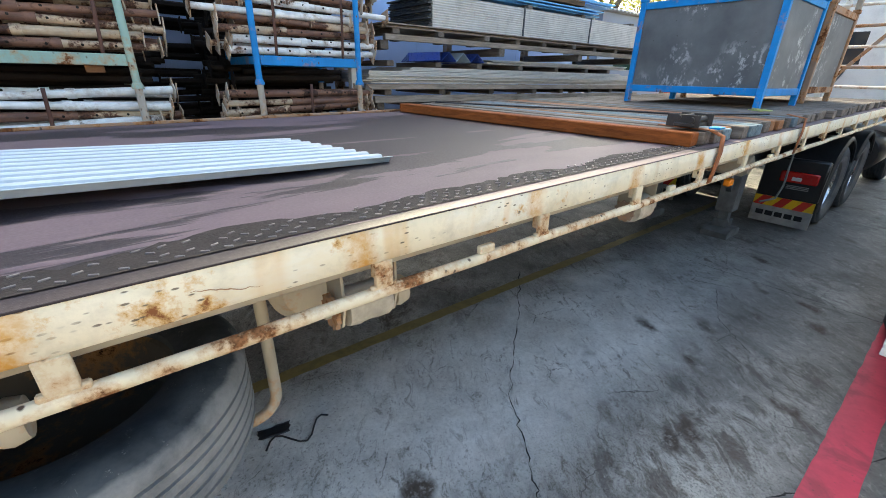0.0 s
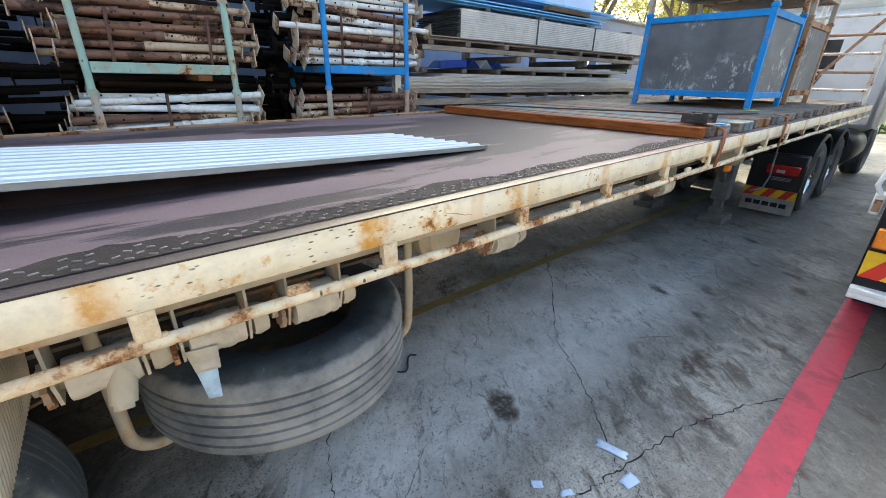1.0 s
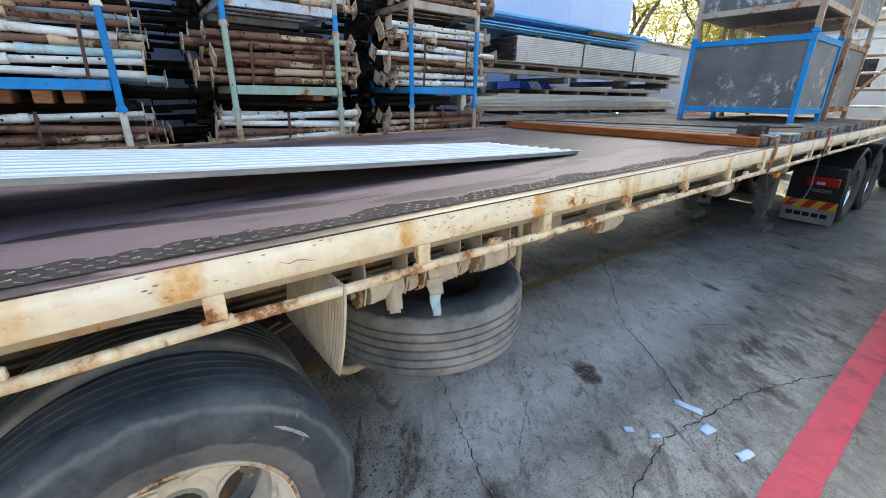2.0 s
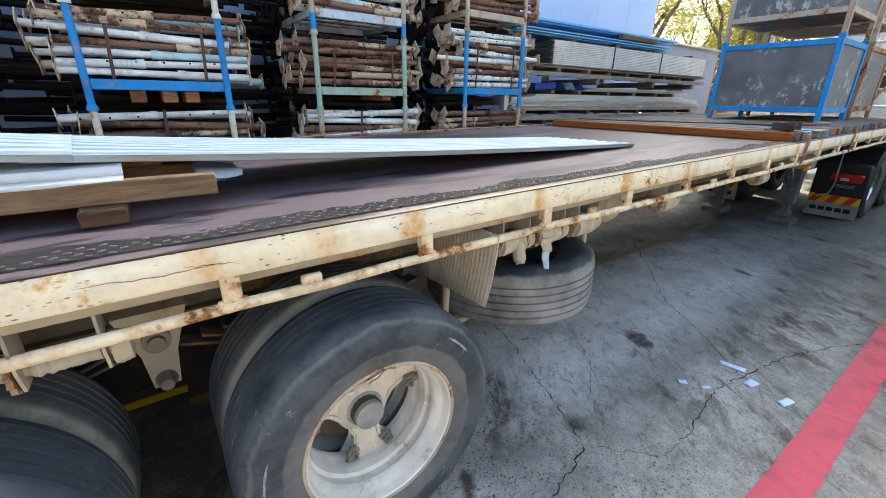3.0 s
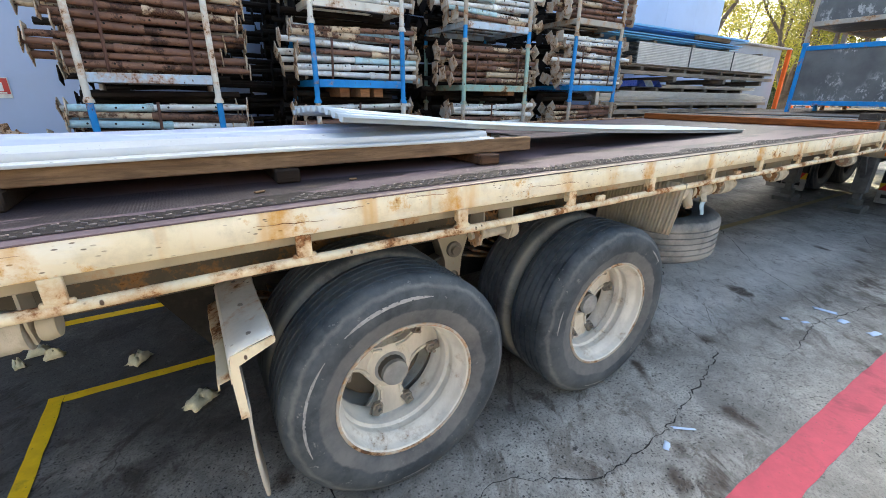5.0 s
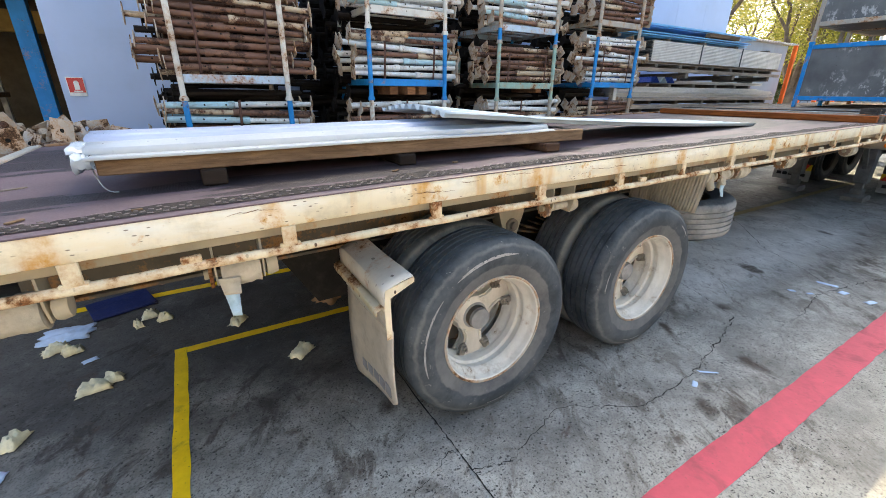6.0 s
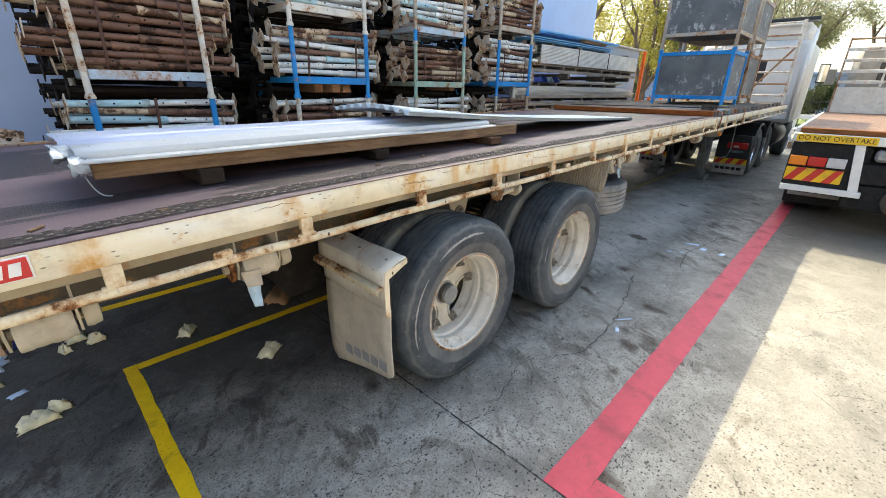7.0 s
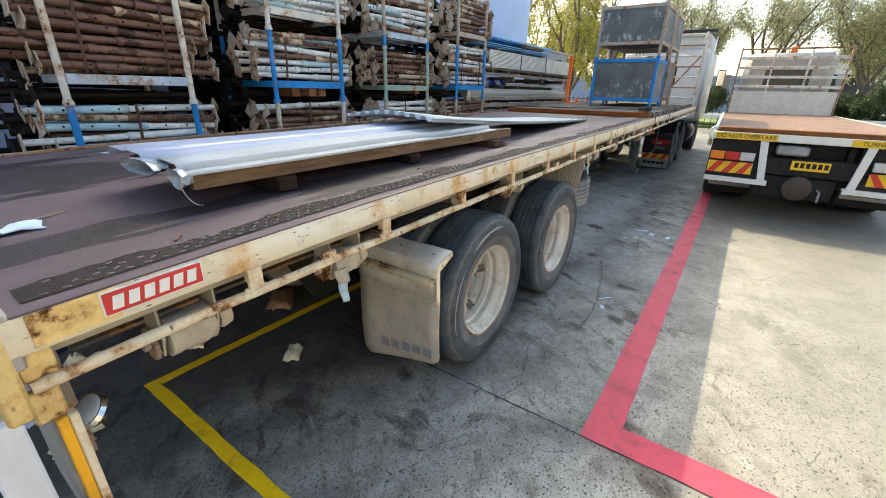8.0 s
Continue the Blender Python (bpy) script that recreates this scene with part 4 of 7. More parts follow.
lamp = part("rear_lamp", lathe(B(), [(0, 0.0), (0.0, 0.055), (0.02, 0.06), (0.05, 0.045), (0.06, 0.0)], 24, axis="X"), CHROME, trailer, "oval chrome rear lamp", Matrix.Translation((X0 + 0.1, 0.09, DZ - 0.345)) @ Matrix.Rotation(0.9, 4, "Y") @ Matrix.Diagonal((0.6, 1.0, 0.75, 1.0)))
part("lens", lathe(B(), [(-0.004, 0.0), (-0.004, 0.045), (0.0, 0.05)], 24, axis="X"), CLEAR_LENS, lamp)

# maker's plate
plate = part("maker_plate", box(B(), -5.995, -5.765, -0.008, -0.003, DZ - 0.076, DZ - 0.014, 0.001), SIGN_WHITE, trailer, "red and white maker's plate")
part("red_field", box(B(), -5.991, -5.769, -0.011, -0.008, DZ - 0.072, DZ - 0.018, 0.001), SIGN_RED, plate)
for i in range(6):
    xx = -5.978 + i * 0.0335
    part("plate_bar", prism(B(), [(0, 0), (0.023, 0), (0.03, 0.034), (0.007, 0.034)], 0.002, Matrix.Translation((xx, -0.013, DZ - 0.062))), SIGN_WHITE, plate)

# brown scratches across the side rail
for x0, length, seed in ((-4.55, 0.22, 1), (-4.05, 0.18, 2), (-3.5, 0.3, 3), (-3.3, 0.12, 8), (-2.45, 0.1, 4), (-5.2, 0.16, 5), (-4.3, 0.1, 6), (-1.2, 0.12, 7)):
    r = random.Random(seed)
    bm = B()
    rows = []
    z = DZ - 0.04 + r.uniform(-0.015, 0.02)
    for i in range(16):
        f = i / 15
        z += r.uniform(-0.004, 0.003)
        w = 0.0013 * math.sin(math.pi * (0.1 + 0.85 * f))
        rows.append([(x0 + length * f, -0.0035, z - w), (x0 + length * f, -0.0035, z + w)])
    ribbon(bm, rows)
    part("scratch", bm, RUST_FRAME, trailer, "thin rusty scratch")

# frame under the deck
for yy in (0.72, W - 0.80):
    bm = B()
    poly = [(0, 0), (0.08, 0), (0.08, 0.015), (0.046, 0.018), (0.046, 0.377), (0.08, 0.38), (0.08, 0.395), (0, 0.395), (0, 0.38), (0.034, 0.377), (0.034, 0.018), (0, 0.015)]
    prism(bm, poly, X1 - X0 - 0.3, Matrix(((0, 1, 0, X0 + 0.2), (1, 0, 0, yy), (0, 0, 1, DZ - 0.5), (0, 0, 0, 1))))
    part("chassis_beam", bm, DARK_CHASSIS, trailer, "chassis beam in paint darkened for shade")
xm_bm = B()
box(xm_bm, -0.035, 0.035, 0.06, W - 0.06, -0.115, -0.048, 0.004)
xm = part("cross_member", xm_bm, DARK_CHASSIS, trailer, m=Matrix.Translation((X0 + 0.3, 0, DZ)))
for i in range(1, 22):
    copy_thing(xm, Matrix.Translation((X0 + 0.3 + i * 0.6, 0, DZ)))


def tyre_profile(r, w, r_in):
    """Square shoulders, five tread grooves, bulging sidewalls."""
    h = w / 2
    p = [(-h * 0.7, r_in - 0.02), (-h * 0.96, r_in - 0.012), (-h - 0.004, r_in + 0.012), (-h - 0.016, r_in + 0.05), (-h - 0.024, r_in + 0.09), (-h - 0.024, r_in + 0.125), (-h - 0.013, r - 0.045), (-h + 0.001, r - 0.022), (-h + 0.012, r - 0.009), (-h + 0.03, r - 0.002)]
    for g in (-0.6, -0.3, 0.0, 0.3, 0.6):
        a = g * h
        p += [(a - 0.006, r), (a - 0.004, r - 0.012), (a + 0.004, r - 0.012), (a + 0.006, r)]
    p += [(-a, b) for a, b in p[9::-1]]
    return p


def trailer_wheel(cx, cz, outer, side, dusty=False):
    """A spoked demountable wheel: tyre, rim, three broad spokes with paired clamps. The axle runs along y."""
    h = 0.135
    m = Matrix.Translation((cx, outer + h * side, cz)) @ (Matrix.Identity(4) if side > 0 else Matrix.Rotation(math.pi, 4, "Z"))
    bm = B()
    f = -h
    lathe(bm, [(f + 0.028, 0.305), (f + 0.010, 0.309), (f + 0.002, 0.307), (f - 0.002, 0.300), (f + 0.004, 0.292), (f + 0.03, 0.288), (f + 0.045, 0.284), (f + 0.058, 0.270), (f + 0.085, 0.266), (f + 0.092, 0.271), (f + 0.12, 0.27), (f + 0.13, 0.258), (f + 0.165, 0.255), (f + 0.172, 0.262), (f + 0.2, 0.262), (f + 0.215, 0.25), (f + 0.25, 0.25), (f + 0.26, 0.3)], 64)
    wheel = part("wheel", bm, RIM, trailer, "cream painted spoked wheel with clamps", m)
    bm = lathe(B(), tyre_profile(0.51, 0.27, 0.31), 96, close=False)
    part("tyre", bm, RUBBER_DUSTY if dusty else RUBBER, wheel, "scuffed black truck tyre")
    part("rim_edge", lathe(B(), [(f + 0.008, 0.2985), (f - 0.0045, 0.2985), (f - 0.007, 0.304), (f - 0.0045, 0.3105), (f + 0.006, 0.3115)], 64), RIM_EDGE, wheel, "rusty scuffed rim edge")
    bm = B()
    lathe(bm, [(f + 0.125, 0.0), (f + 0.125, 0.045), (f + 0.13, 0.06), (f + 0.18, 0.064), (f + 0.185, 0.078), (f + 0.26, 0.1)], 32)
    part("hub", bm, STEEL_GREY, wheel, "grey round hub cap")
    part("hub_body", lathe(B(), [(f + 0.185, 0.0), (f + 0.185, 0.09), (f + 0.2, 0.11), (f + 0.26, 0.12)], 36), HUB_PAINT, wheel)
    for k in range(3):
        a = radians(-90 + 120 * k + (3 if cx > -3.5 else 0))
        rot = Matrix.Rotation(-a, 4, "Y")
        bm = B()
        prism(bm, [(0.03, -0.085), (0.085, -0.062), (0.13, -0.046), (0.17, -0.052), (0.2, -0.07), (0.232, -0.095), (0.248, -0.055), (0.252, 0.0), (0.248, 0.055), (0.232, 0.095), (0.2, 0.07), (0.17, 0.052), (0.13, 0.046), (0.085, 0.062), (0.03, 0.085)], 0.06, rot @ Matrix.Translation((0, f + 0.2, 0)))
        bm.normal_update()
        bmesh.ops.bevel(bm, geom=bm.edges[:], offset=0.012, segments=2, affect="EDGES")
        for sg in (-1, 1):
            pts = [(0.075, 0.07), (0.12, 0.05), (0.165, 0.052), (0.2, 0.072), (0.225, 0.092)]
            for (xa, za), (xb, zb) in zip(pts, pts[1:]):
                beam(bm, rot @ Vector((xa, f + 0.197, sg * za * 0.92)), rot @ Vector((xb, f + 0.197, sg * zb * 0.92)), 0.013, 0.016, 0.004, rot @ Vector((0, 1, 0)))
        part("spoke", bm, HUB_PAINT, wheel, "dusty cream cast spoke")
        for b in (-21, 21):
            q = a + radians(b)
            x, z = 0.208 * math.cos(q), 0.208 * math.sin(q)
            bm = B()
            lathe(bm, [(f + 0.145, 0.0), (f + 0.145, 0.009), (f + 0.162, 0.01), (f + 0.163, 0.018), (f + 0.178, 0.019), (f + 0.179, 0.026), (f + 0.195, 0.03)], 6, (x, 0, z))
            box(bm, -0.012, 0.045, f + 0.174, f + 0.197, -0.021, 0.021, 0.008, Matrix.Translation((x, 0, z)) @ Matrix.Rotation(-q, 4, "Y"))
            part("clamp_nut", bm, NUT, wheel)
    return wheel


def chalk(wheel, a0, a1, r0, r1):
    """A chalked arc on the outer sidewall."""
    bm = B()
    rows = []
    r = random.Random(int(a0 * 7))
    for i in range(49):
        a = radians(a0 + (a1 - a0) * i / 48)
        w = (0.25 + 0.75 * min(1, 1.6 * math.sin(math.pi * i / 48))) * r.uniform(0.8, 1.1)
        mid, half = (r0 + r1) / 2, (r1 - r0) / 2 * w
        rows.append([(q * math.cos(a), -0.1612 + max(0, q - 0.435) * 0.36, q * math.sin(a)) for q in (mid - half, mid - half * 0.4, mid, mid + half * 0.4, mid + half)])
    ribbon(bm, rows)
    bmesh.ops.delete(bm, geom=[q for q in bm.faces if r.random() < 0.06], context="FACES")
    part("chalk_mark", bm, CHALK, wheel, "white chalk arc on the tyre")


for cx in (-2.80, -4.065):
    cz = lz(cx, 0.502)
    near = trailer_wheel(cx, cz, 0.0, 1)
    if cx < -3:
        chalk(near, 76, 126, 0.427, 0.442)
        chalk(near, 140, 196, 0.428, 0.439)
        chalk(near, 262, 282, 0.44, 0.448)
    else:
        chalk(near, 35, 52, 0.43, 0.44)
        chalk(near, 160, 178, 0.43, 0.438)
        chalk(near, 250, 275, 0.44, 0.448)
    trailer_wheel(cx, cz, 0.325, 1, True)
    trailer_wheel(cx, cz, W, -1)
    trailer_wheel(cx, cz, W - 0.325, -1, True)
    bm = B()
    pipe(bm, [(cx, 0.15, cz), (cx, W - 0.15, cz)], 0.065, 16)
    part("axle", bm, DARK_CHASSIS, trailer)
    for yy in (0.56, W - 0.36):
        part("brake_drum", lathe(B(), [(yy - 0.27, 0.0), (yy - 0.27, 0.2), (yy - 0.26, 0.215), (yy + 0.05, 0.215), (yy + 0.06, 0.0)], 32, (cx, 0, cz)), DARK_CHASSIS, trailer)

# unseen black plates added between the axles to block light
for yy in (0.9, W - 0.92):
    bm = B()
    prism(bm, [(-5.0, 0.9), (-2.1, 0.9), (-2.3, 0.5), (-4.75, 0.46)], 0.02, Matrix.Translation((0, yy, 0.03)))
    part("subframe_plate", bm, BLOCK_BLACK, trailer, "added black plate blocking light between the axles")
# suspension hanger between the wheels
for yy in (0.66, W - 0.78):
    xx = -3.43
    z = lz(xx, 0)
    bm = B()
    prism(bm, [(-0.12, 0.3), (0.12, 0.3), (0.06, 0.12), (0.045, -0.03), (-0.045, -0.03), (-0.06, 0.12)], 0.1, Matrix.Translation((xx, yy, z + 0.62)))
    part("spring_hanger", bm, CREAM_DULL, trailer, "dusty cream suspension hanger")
    bm = lathe(B(), [(yy - 0.04, 0.0), (yy - 0.04, 0.028), (yy - 0.02, 0.03), (yy - 0.019, 0.048), (yy, 0.05)], 16, (xx, 0, z + 0.8))
    part("hanger_bolt", bm, NUT, trailer)
    bm = B()
    lathe(bm, [(yy - 0.05, 0.0), (yy - 0.05, 0.024), (yy - 0.02, 0.026), (yy, 0.04)], 16, (xx, 0, z + 0.62))
    part("hanger_bolt", bm, NUT, trailer)
    for k, cx in enumerate((-2.80, -4.065)):
        bm = B()
        for j in range(5):
            hl = 0.56 - j * 0.08
            pts = [(cx + hl * (i / 8 - 0.5) * 2, yy + 0.05, lz(cx, 0.66) + 0.015 * j + 0.09 * abs(i / 8 - 0.5) ** 2 * 4) for i in range(9)]
            for p, q in zip(pts, pts[1:]):
                beam(bm, p, q, 0.08, 0.013, 0.002)
        part("leaf_spring", bm, DARK_CHASSIS, trailer)


# mudguard with its rubber flap, behind the rear wheel and ahead of the front wheel
def mud_flap(y0, y1, mirror):
    x = -4.64
    z = lz(x, 0)
    n = 10
    ys = [y0 + (y1 - y0) * j / n for j in range(n + 1)]

    def dent(yy, k):
        return 0.0025 * math.sin(yy * 13 + k) + 0.001 * math.sin(yy * 51 + 2 * k)

    # top sheet sloping back, a rolled rear face, a rusty ledge strip and the skirt below it
    bm = B()
    ribbon(bm, [[(x + 0.098 + dent(yy, 0), yy, z + 0.914), (x + 0.092, yy, z + 0.936 + dent(yy, 1)), (x + 0.02, yy, z + 0.917 + dent(yy, 2)), (x - 0.034, yy, z + 0.9 + dent(yy, 3)), (x - 0.042, yy, z + 0.885), (x - 0.042 + dent(yy, 5), yy, z + 0.80)] for yy in ys])
    guard = solid(part("mudguard", bm, WHITE_DULL, trailer, "dented dull white mudguard sheet"), 0.006)
    bm = B()
    ribbon(bm, [[(x - 0.034, yy, z + 0.825), (x - 0.028 + dent(yy, 4), yy, z + 0.80), (x - 0.024 + dent(yy, 5), yy, z + 0.74), (x - 0.022 + dent(yy, 6), yy, z + 0.675 + 2 * dent(yy, 7))] for yy in ys])
    solid(part("skirt", bm, WHITE_DULL, guard, "bent rusty-edged skirt"), 0.006)
    bm = B()
    ribbon(bm, [[(x - 0.047, yy, z + 0.822), (x - 0.078 + dent(yy, 5), yy, z + 0.812), (x - 0.08 + dent(yy, 5), yy, z + 0.79)] for yy in ys])
    solid(part("ledge_strip", bm, CREAM_RUSTY, guard, "rusty bent ledge strip"), 0.006)
    for yy in (0.12, 0.5, 0.88):
        ya = y0 + (y1 - y0) * yy
        part("rivet", lathe(B(), [(0.0, 0.009), (0.004, 0.008), (0.006, 0.0)], 10, (x + 0.03, ya, z + 0.922), "Z"), NUT, guard)
    # end gusset closing the fold
    ye = y0 if not mirror else y1
    bm = B()
    prism(bm, [(x + 0.098, z + 0.934), (x - 0.036, z + 0.9), (x - 0.044, z + 0.82), (x - 0.04, z + 0.66), (x - 0.014, z + 0.66), (x - 0.016, z + 0.86), (x + 0.098, z + 0.91)], 0.006, Matrix.Translation((0, ye - 0.004, 0)))
    part("gusset", bm, CREAM_RUSTY, guard)
    bm = B()
    rows = []
    n = 14

    def sway(f):
        return -0.012 - 0.012 * math.sin(f * 2.4) + 0.012 * f * f

    for i in range(n + 1):
        f = i / n
        inset = 0.0 if f < 0.88 else 0.05 * ((f - 0.88) / 0.12) ** 2
        rows.append([(x + sway(f) + 0.012 * f * math.sin(3.0 * j / 8 + 0.4), y0 + inset + (y1 - y0 - 2 * inset) * j / 8, z + 0.69 - 0.56 * f + 0.12 * f * (1 - j / 8)) for j in range(9)])
    ribbon(bm, rows)
    flap = solid(part("mudflap", bm, FLAP, trailer, "dusty grey rubber mudflap with faded print"), 0.01)
    if not mirror:
        for i in range(5):
            ya = y0 + 0.05 + i * 0.082
            k = (ya - y0) / (y1 - y0)
            f = 0.82
            xx = x + sway(f) + 0.012 * f * math.sin(3.0 * k + 0.4) - 0.0075
            zc = z + 0.69 - 0.56 * f + 0.12 * f * (1 - k)
            part("print_bar", box(B(), xx - 0.002, xx + 0.002, ya, ya + 0.062, zc - 0.03, zc + 0.03, 0.001), FLAP_DARK, flap)


mud_flap(-0.02, 0.57, False)
mud_flap(W - 0.57, W + 0.02, True)


def ribbed_flap(y0, y1):
    x = -2.29
    z = lz(x, 0)
    bm = B()
    rows = []
    for i in range(6):
        f = i / 5
        zz = z + 1.2 - 0.31 * f
        row = []
        for j in range(97):
            g = j / 96
            row.append((x - 0.03 * f * f + (0.009 if j % 4 in (1, 2) else 0), y0 + (y1 - y0) * g + 0.03 * f * (1 - g), zz - 0.03 * g * f))
        rows.append(row)
    ribbon(bm, rows)
    solid(part("front_mudguard", bm, FLAP_BEIGE, trailer, "ribbed dusty beige mudguard", smooth=25), 0.004)


ribbed_flap(-0.01, 0.55)
ribbed_flap(W - 0.55, W - 0.02)

# spare wheel slung flat under the deck, in a bent-tube cradle
sx, sy = -1.57, 0.65
sz = lz(sx, 0.685)
bm = lathe(B(), tyre_profile(0.52, 0.29, 0.33), 96, axis="Z")
spare = part("spare_tyre", bm, RUBBER_SPARE, trailer, "dusty spare tyre slung under the deck", Matrix.Translation((sx, sy, sz)))
# rim added in dark paint so the hole reads as black shade
part("rim", lathe(B(), [(0.12, 0.325), (0.11, 0.3), (0.05, 0.285), (-0.05, 0.285), (-0.06, 0.2), (-0.06, 0.0)], 48, axis="Z"), DARK_CHASSIS, spare, "dark rim added to blacken the spare's hole")
for s in (-1, 1):
    bm = B()
    px = sx + s * 0.58
    pts = [(px, 0.52, DZ - 0.16), (px, 0.52, sz + 0.1), (px, 0.53, sz - 0.1)]
    for i in range(7):
        a = math.pi / 2 * i / 6
        pts.append((px - s * 0.09 * (1 - math.cos(a)), 0.53, sz - 0.1 - 0.085 * math.sin(a)))
    pts += [(sx + s * 0.3, 0.56, sz - 0.187), (sx, 0.6, sz - 0.187)]
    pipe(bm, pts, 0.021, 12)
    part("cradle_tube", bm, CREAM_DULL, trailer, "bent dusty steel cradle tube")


# webbing winches hanging from the rope rail
def winch(x, tail=0.0, tail_mat=None, reel=0.055, lever=False):
    """A sliding webbing winch: two cheek plates on a slide, a drum of rolled webbing, a toothed wheel and a lever socket."""
    z, y = DZ - 0.265, 0.125
    bm = B()
    pipe(bm, [(x - 0.12, y, z), (x + 0.12, y, z)], 0.017, 14)
    for xx in (-0.078, 0.078):
        prism(bm, [(-0.045, 0.15), (0.045, 0.15), (0.05, 0.02), (0.03, -0.04), (-0.03, -0.04), (-0.05, 0.02)], 0.007, Matrix.Translation((x + xx, y, z)) @ Matrix.Rotation(math.pi / 2, 4, "Z"))
    box(bm, x - 0.085, x + 0.085, y - 0.045, y + 0.045, z + 0.135, z + 0.15, 0.004)
    w = part("webbing_winch", bm, CREAM_DULL, trailer, "dusty webbing winch under the tie rail")
    r = random.Random(int(x * 100))
    prof = [(x - 0.066, 0.014)]
    for i in range(13):
        prof.append((x - 0.064 + 0.128 * i / 12, reel + r.uniform(-0.004, 0.002)))
    prof.append((x + 0.066, 0.014))
    part("rolled_webbing", lathe(B(), prof, 24, (0, y, z), "X"), STRAP_BEIGE, w, "dusty rolled webbing")
    bm = B()
    teeth = 12
    ring = []
    for k in range(teeth * 2):
        a = math.pi * k / teeth
        q = 0.052 if k % 2 else 0.042
        ring.append((q * math.cos(a), q * math.sin(a)))
    prism(bm, ring, 0.012, Matrix.Translation((x - 0.092, y, z)) @ Matrix.Rotation(math.pi / 2, 4, "Z"))
    part("ratchet_wheel", bm, RUST_FRAME, w)
    bm = lathe(B(), [(x + 0.085, 0.0), (x + 0.086, 0.042), (x + 0.1, 0.046), (x + 0.125, 0.04), (x + 0.13, 0.0)], 20, (0, y, z), "X")
    part("drum_cap", bm, CREAM_DULL, w)
    if lever:
        bm = B()
        pipe(bm, [(x + 0.03, y - 0.02, z), (x + 0.015, y - 0.06, z - 0.07)], 0.03, 14, 0.027)
        pipe(bm, [(x + 0.015, y - 0.06, z - 0.07), (x + 0.013, y - 0.066, z - 0.081)], 0.02, 12)
        part("lever_socket", bm, CREAM_DULL, w, "round capped lever socket")
    if tail:
        for name, mat, z0, z1, wid, lab in (("webbing_fold", STRAP_BEIGE, 0.0, 0.062, 0.036, ""), ("strap_tail", tail_mat, 0.058, 0.062 + tail, 0.024, "hanging pale blue strap end")):
            bm = B()
            rows = []
            for i in range(8):
                f = i / 7
                yy = y - reel - 0.004 + 0.006 * math.sin(f * 5) - (0.003 if mat is tail_mat else 0)
                zz = z - z0 - (z1 - z0) * f
                rows.append([(x - 0.045 - wid + 0.012 * f, yy, zz), (x - 0.045 + wid - 0.006 * f, yy - 0.004, zz - 0.006)])
            ribbon(bm, rows)
            solid(part(name, bm, mat, w, lab), 0.004)


winch(-5.18, 0.085, STRAP_BLUE, 0.058)
winch(-5.79, 0.0, None, 0.062)
winch(-1.87, 0.085, STRAP_BLUE, 0.05)
winch(-1.61, 0.0, None, 0.056)
winch(-2.10, 0.0, None, 0.05, True)
winch(-3.57, 0.0, None, 0.024)
winch(-0.80, 0.0, None, 0.055)
winch(0.65, 0.0, None, 0.062)

# ratchet strap over the timber, running down to the rail
bm = B()
rows = []
for p in ((1.10, 0.30, 0.075), (1.11, 0.05, 0.07), (1.12, -0.008, 0.045), (1.115, -0.016, -0.03), (1.11, -0.012, -0.1), (1.10, -0.006, -0.185)):
    rows.append([(p[0] - 0.026, p[1], DZ + p[2]), (p[0] + 0.026, p[1], DZ + p[2])])
ribbon(bm, rows)
strap = solid(tagged(mesh_object("ratchet_strap", bm, STRAP_ORANGE, None, TILT_M), "brown-orange ratchet strap over the timber edge", "strap"), 0.004)
bm = B()
box(bm, 1.02, 1.2, 0.10, 0.2, DZ + 0.082, DZ + 0.10, 0.004, Matrix.Rotation(0.0, 4, "X"))
pipe(bm, [(1.02, 0.12, DZ + 0.115), (1.2, 0.12, DZ + 0.115)], 0.016, 12)
pipe(bm, [(1.02, 0.18, DZ + 0.125), (1.2, 0.18, DZ + 0.125)], 0.012, 12)
for xx in (1.03, 1.185):
    box(bm, xx, xx + 0.006, 0.08, 0.24, DZ + 0.08, DZ + 0.14, 0.004)
part("ratchet", bm, BLACK_STEEL, strap, "greasy steel ratchet buckle")
part("blue_tag", box(B(), 1.075, 1.145, 0.0, 0.05, DZ + 0.078, DZ + 0.088, 0.002), BLUE, strap)
bm = B()
rows = []
for p in ((2.55, 0.1, 0.075), (2.56, -0.008, 0.055), (2.555, -0.014, -0.03), (2.55, -0.006, -0.185)):
    rows.append([(p[0] - 0.026, p[1], DZ + p[2]), (p[0] + 0.026, p[1], DZ + p[2])])
ribbon(bm, rows)
solid(tagged(mesh_object("tie_strap", bm, STRAP_ORANGE, None, TILT_M), "brown webbing strap pulled over the side rail", "strap"), 0.004)

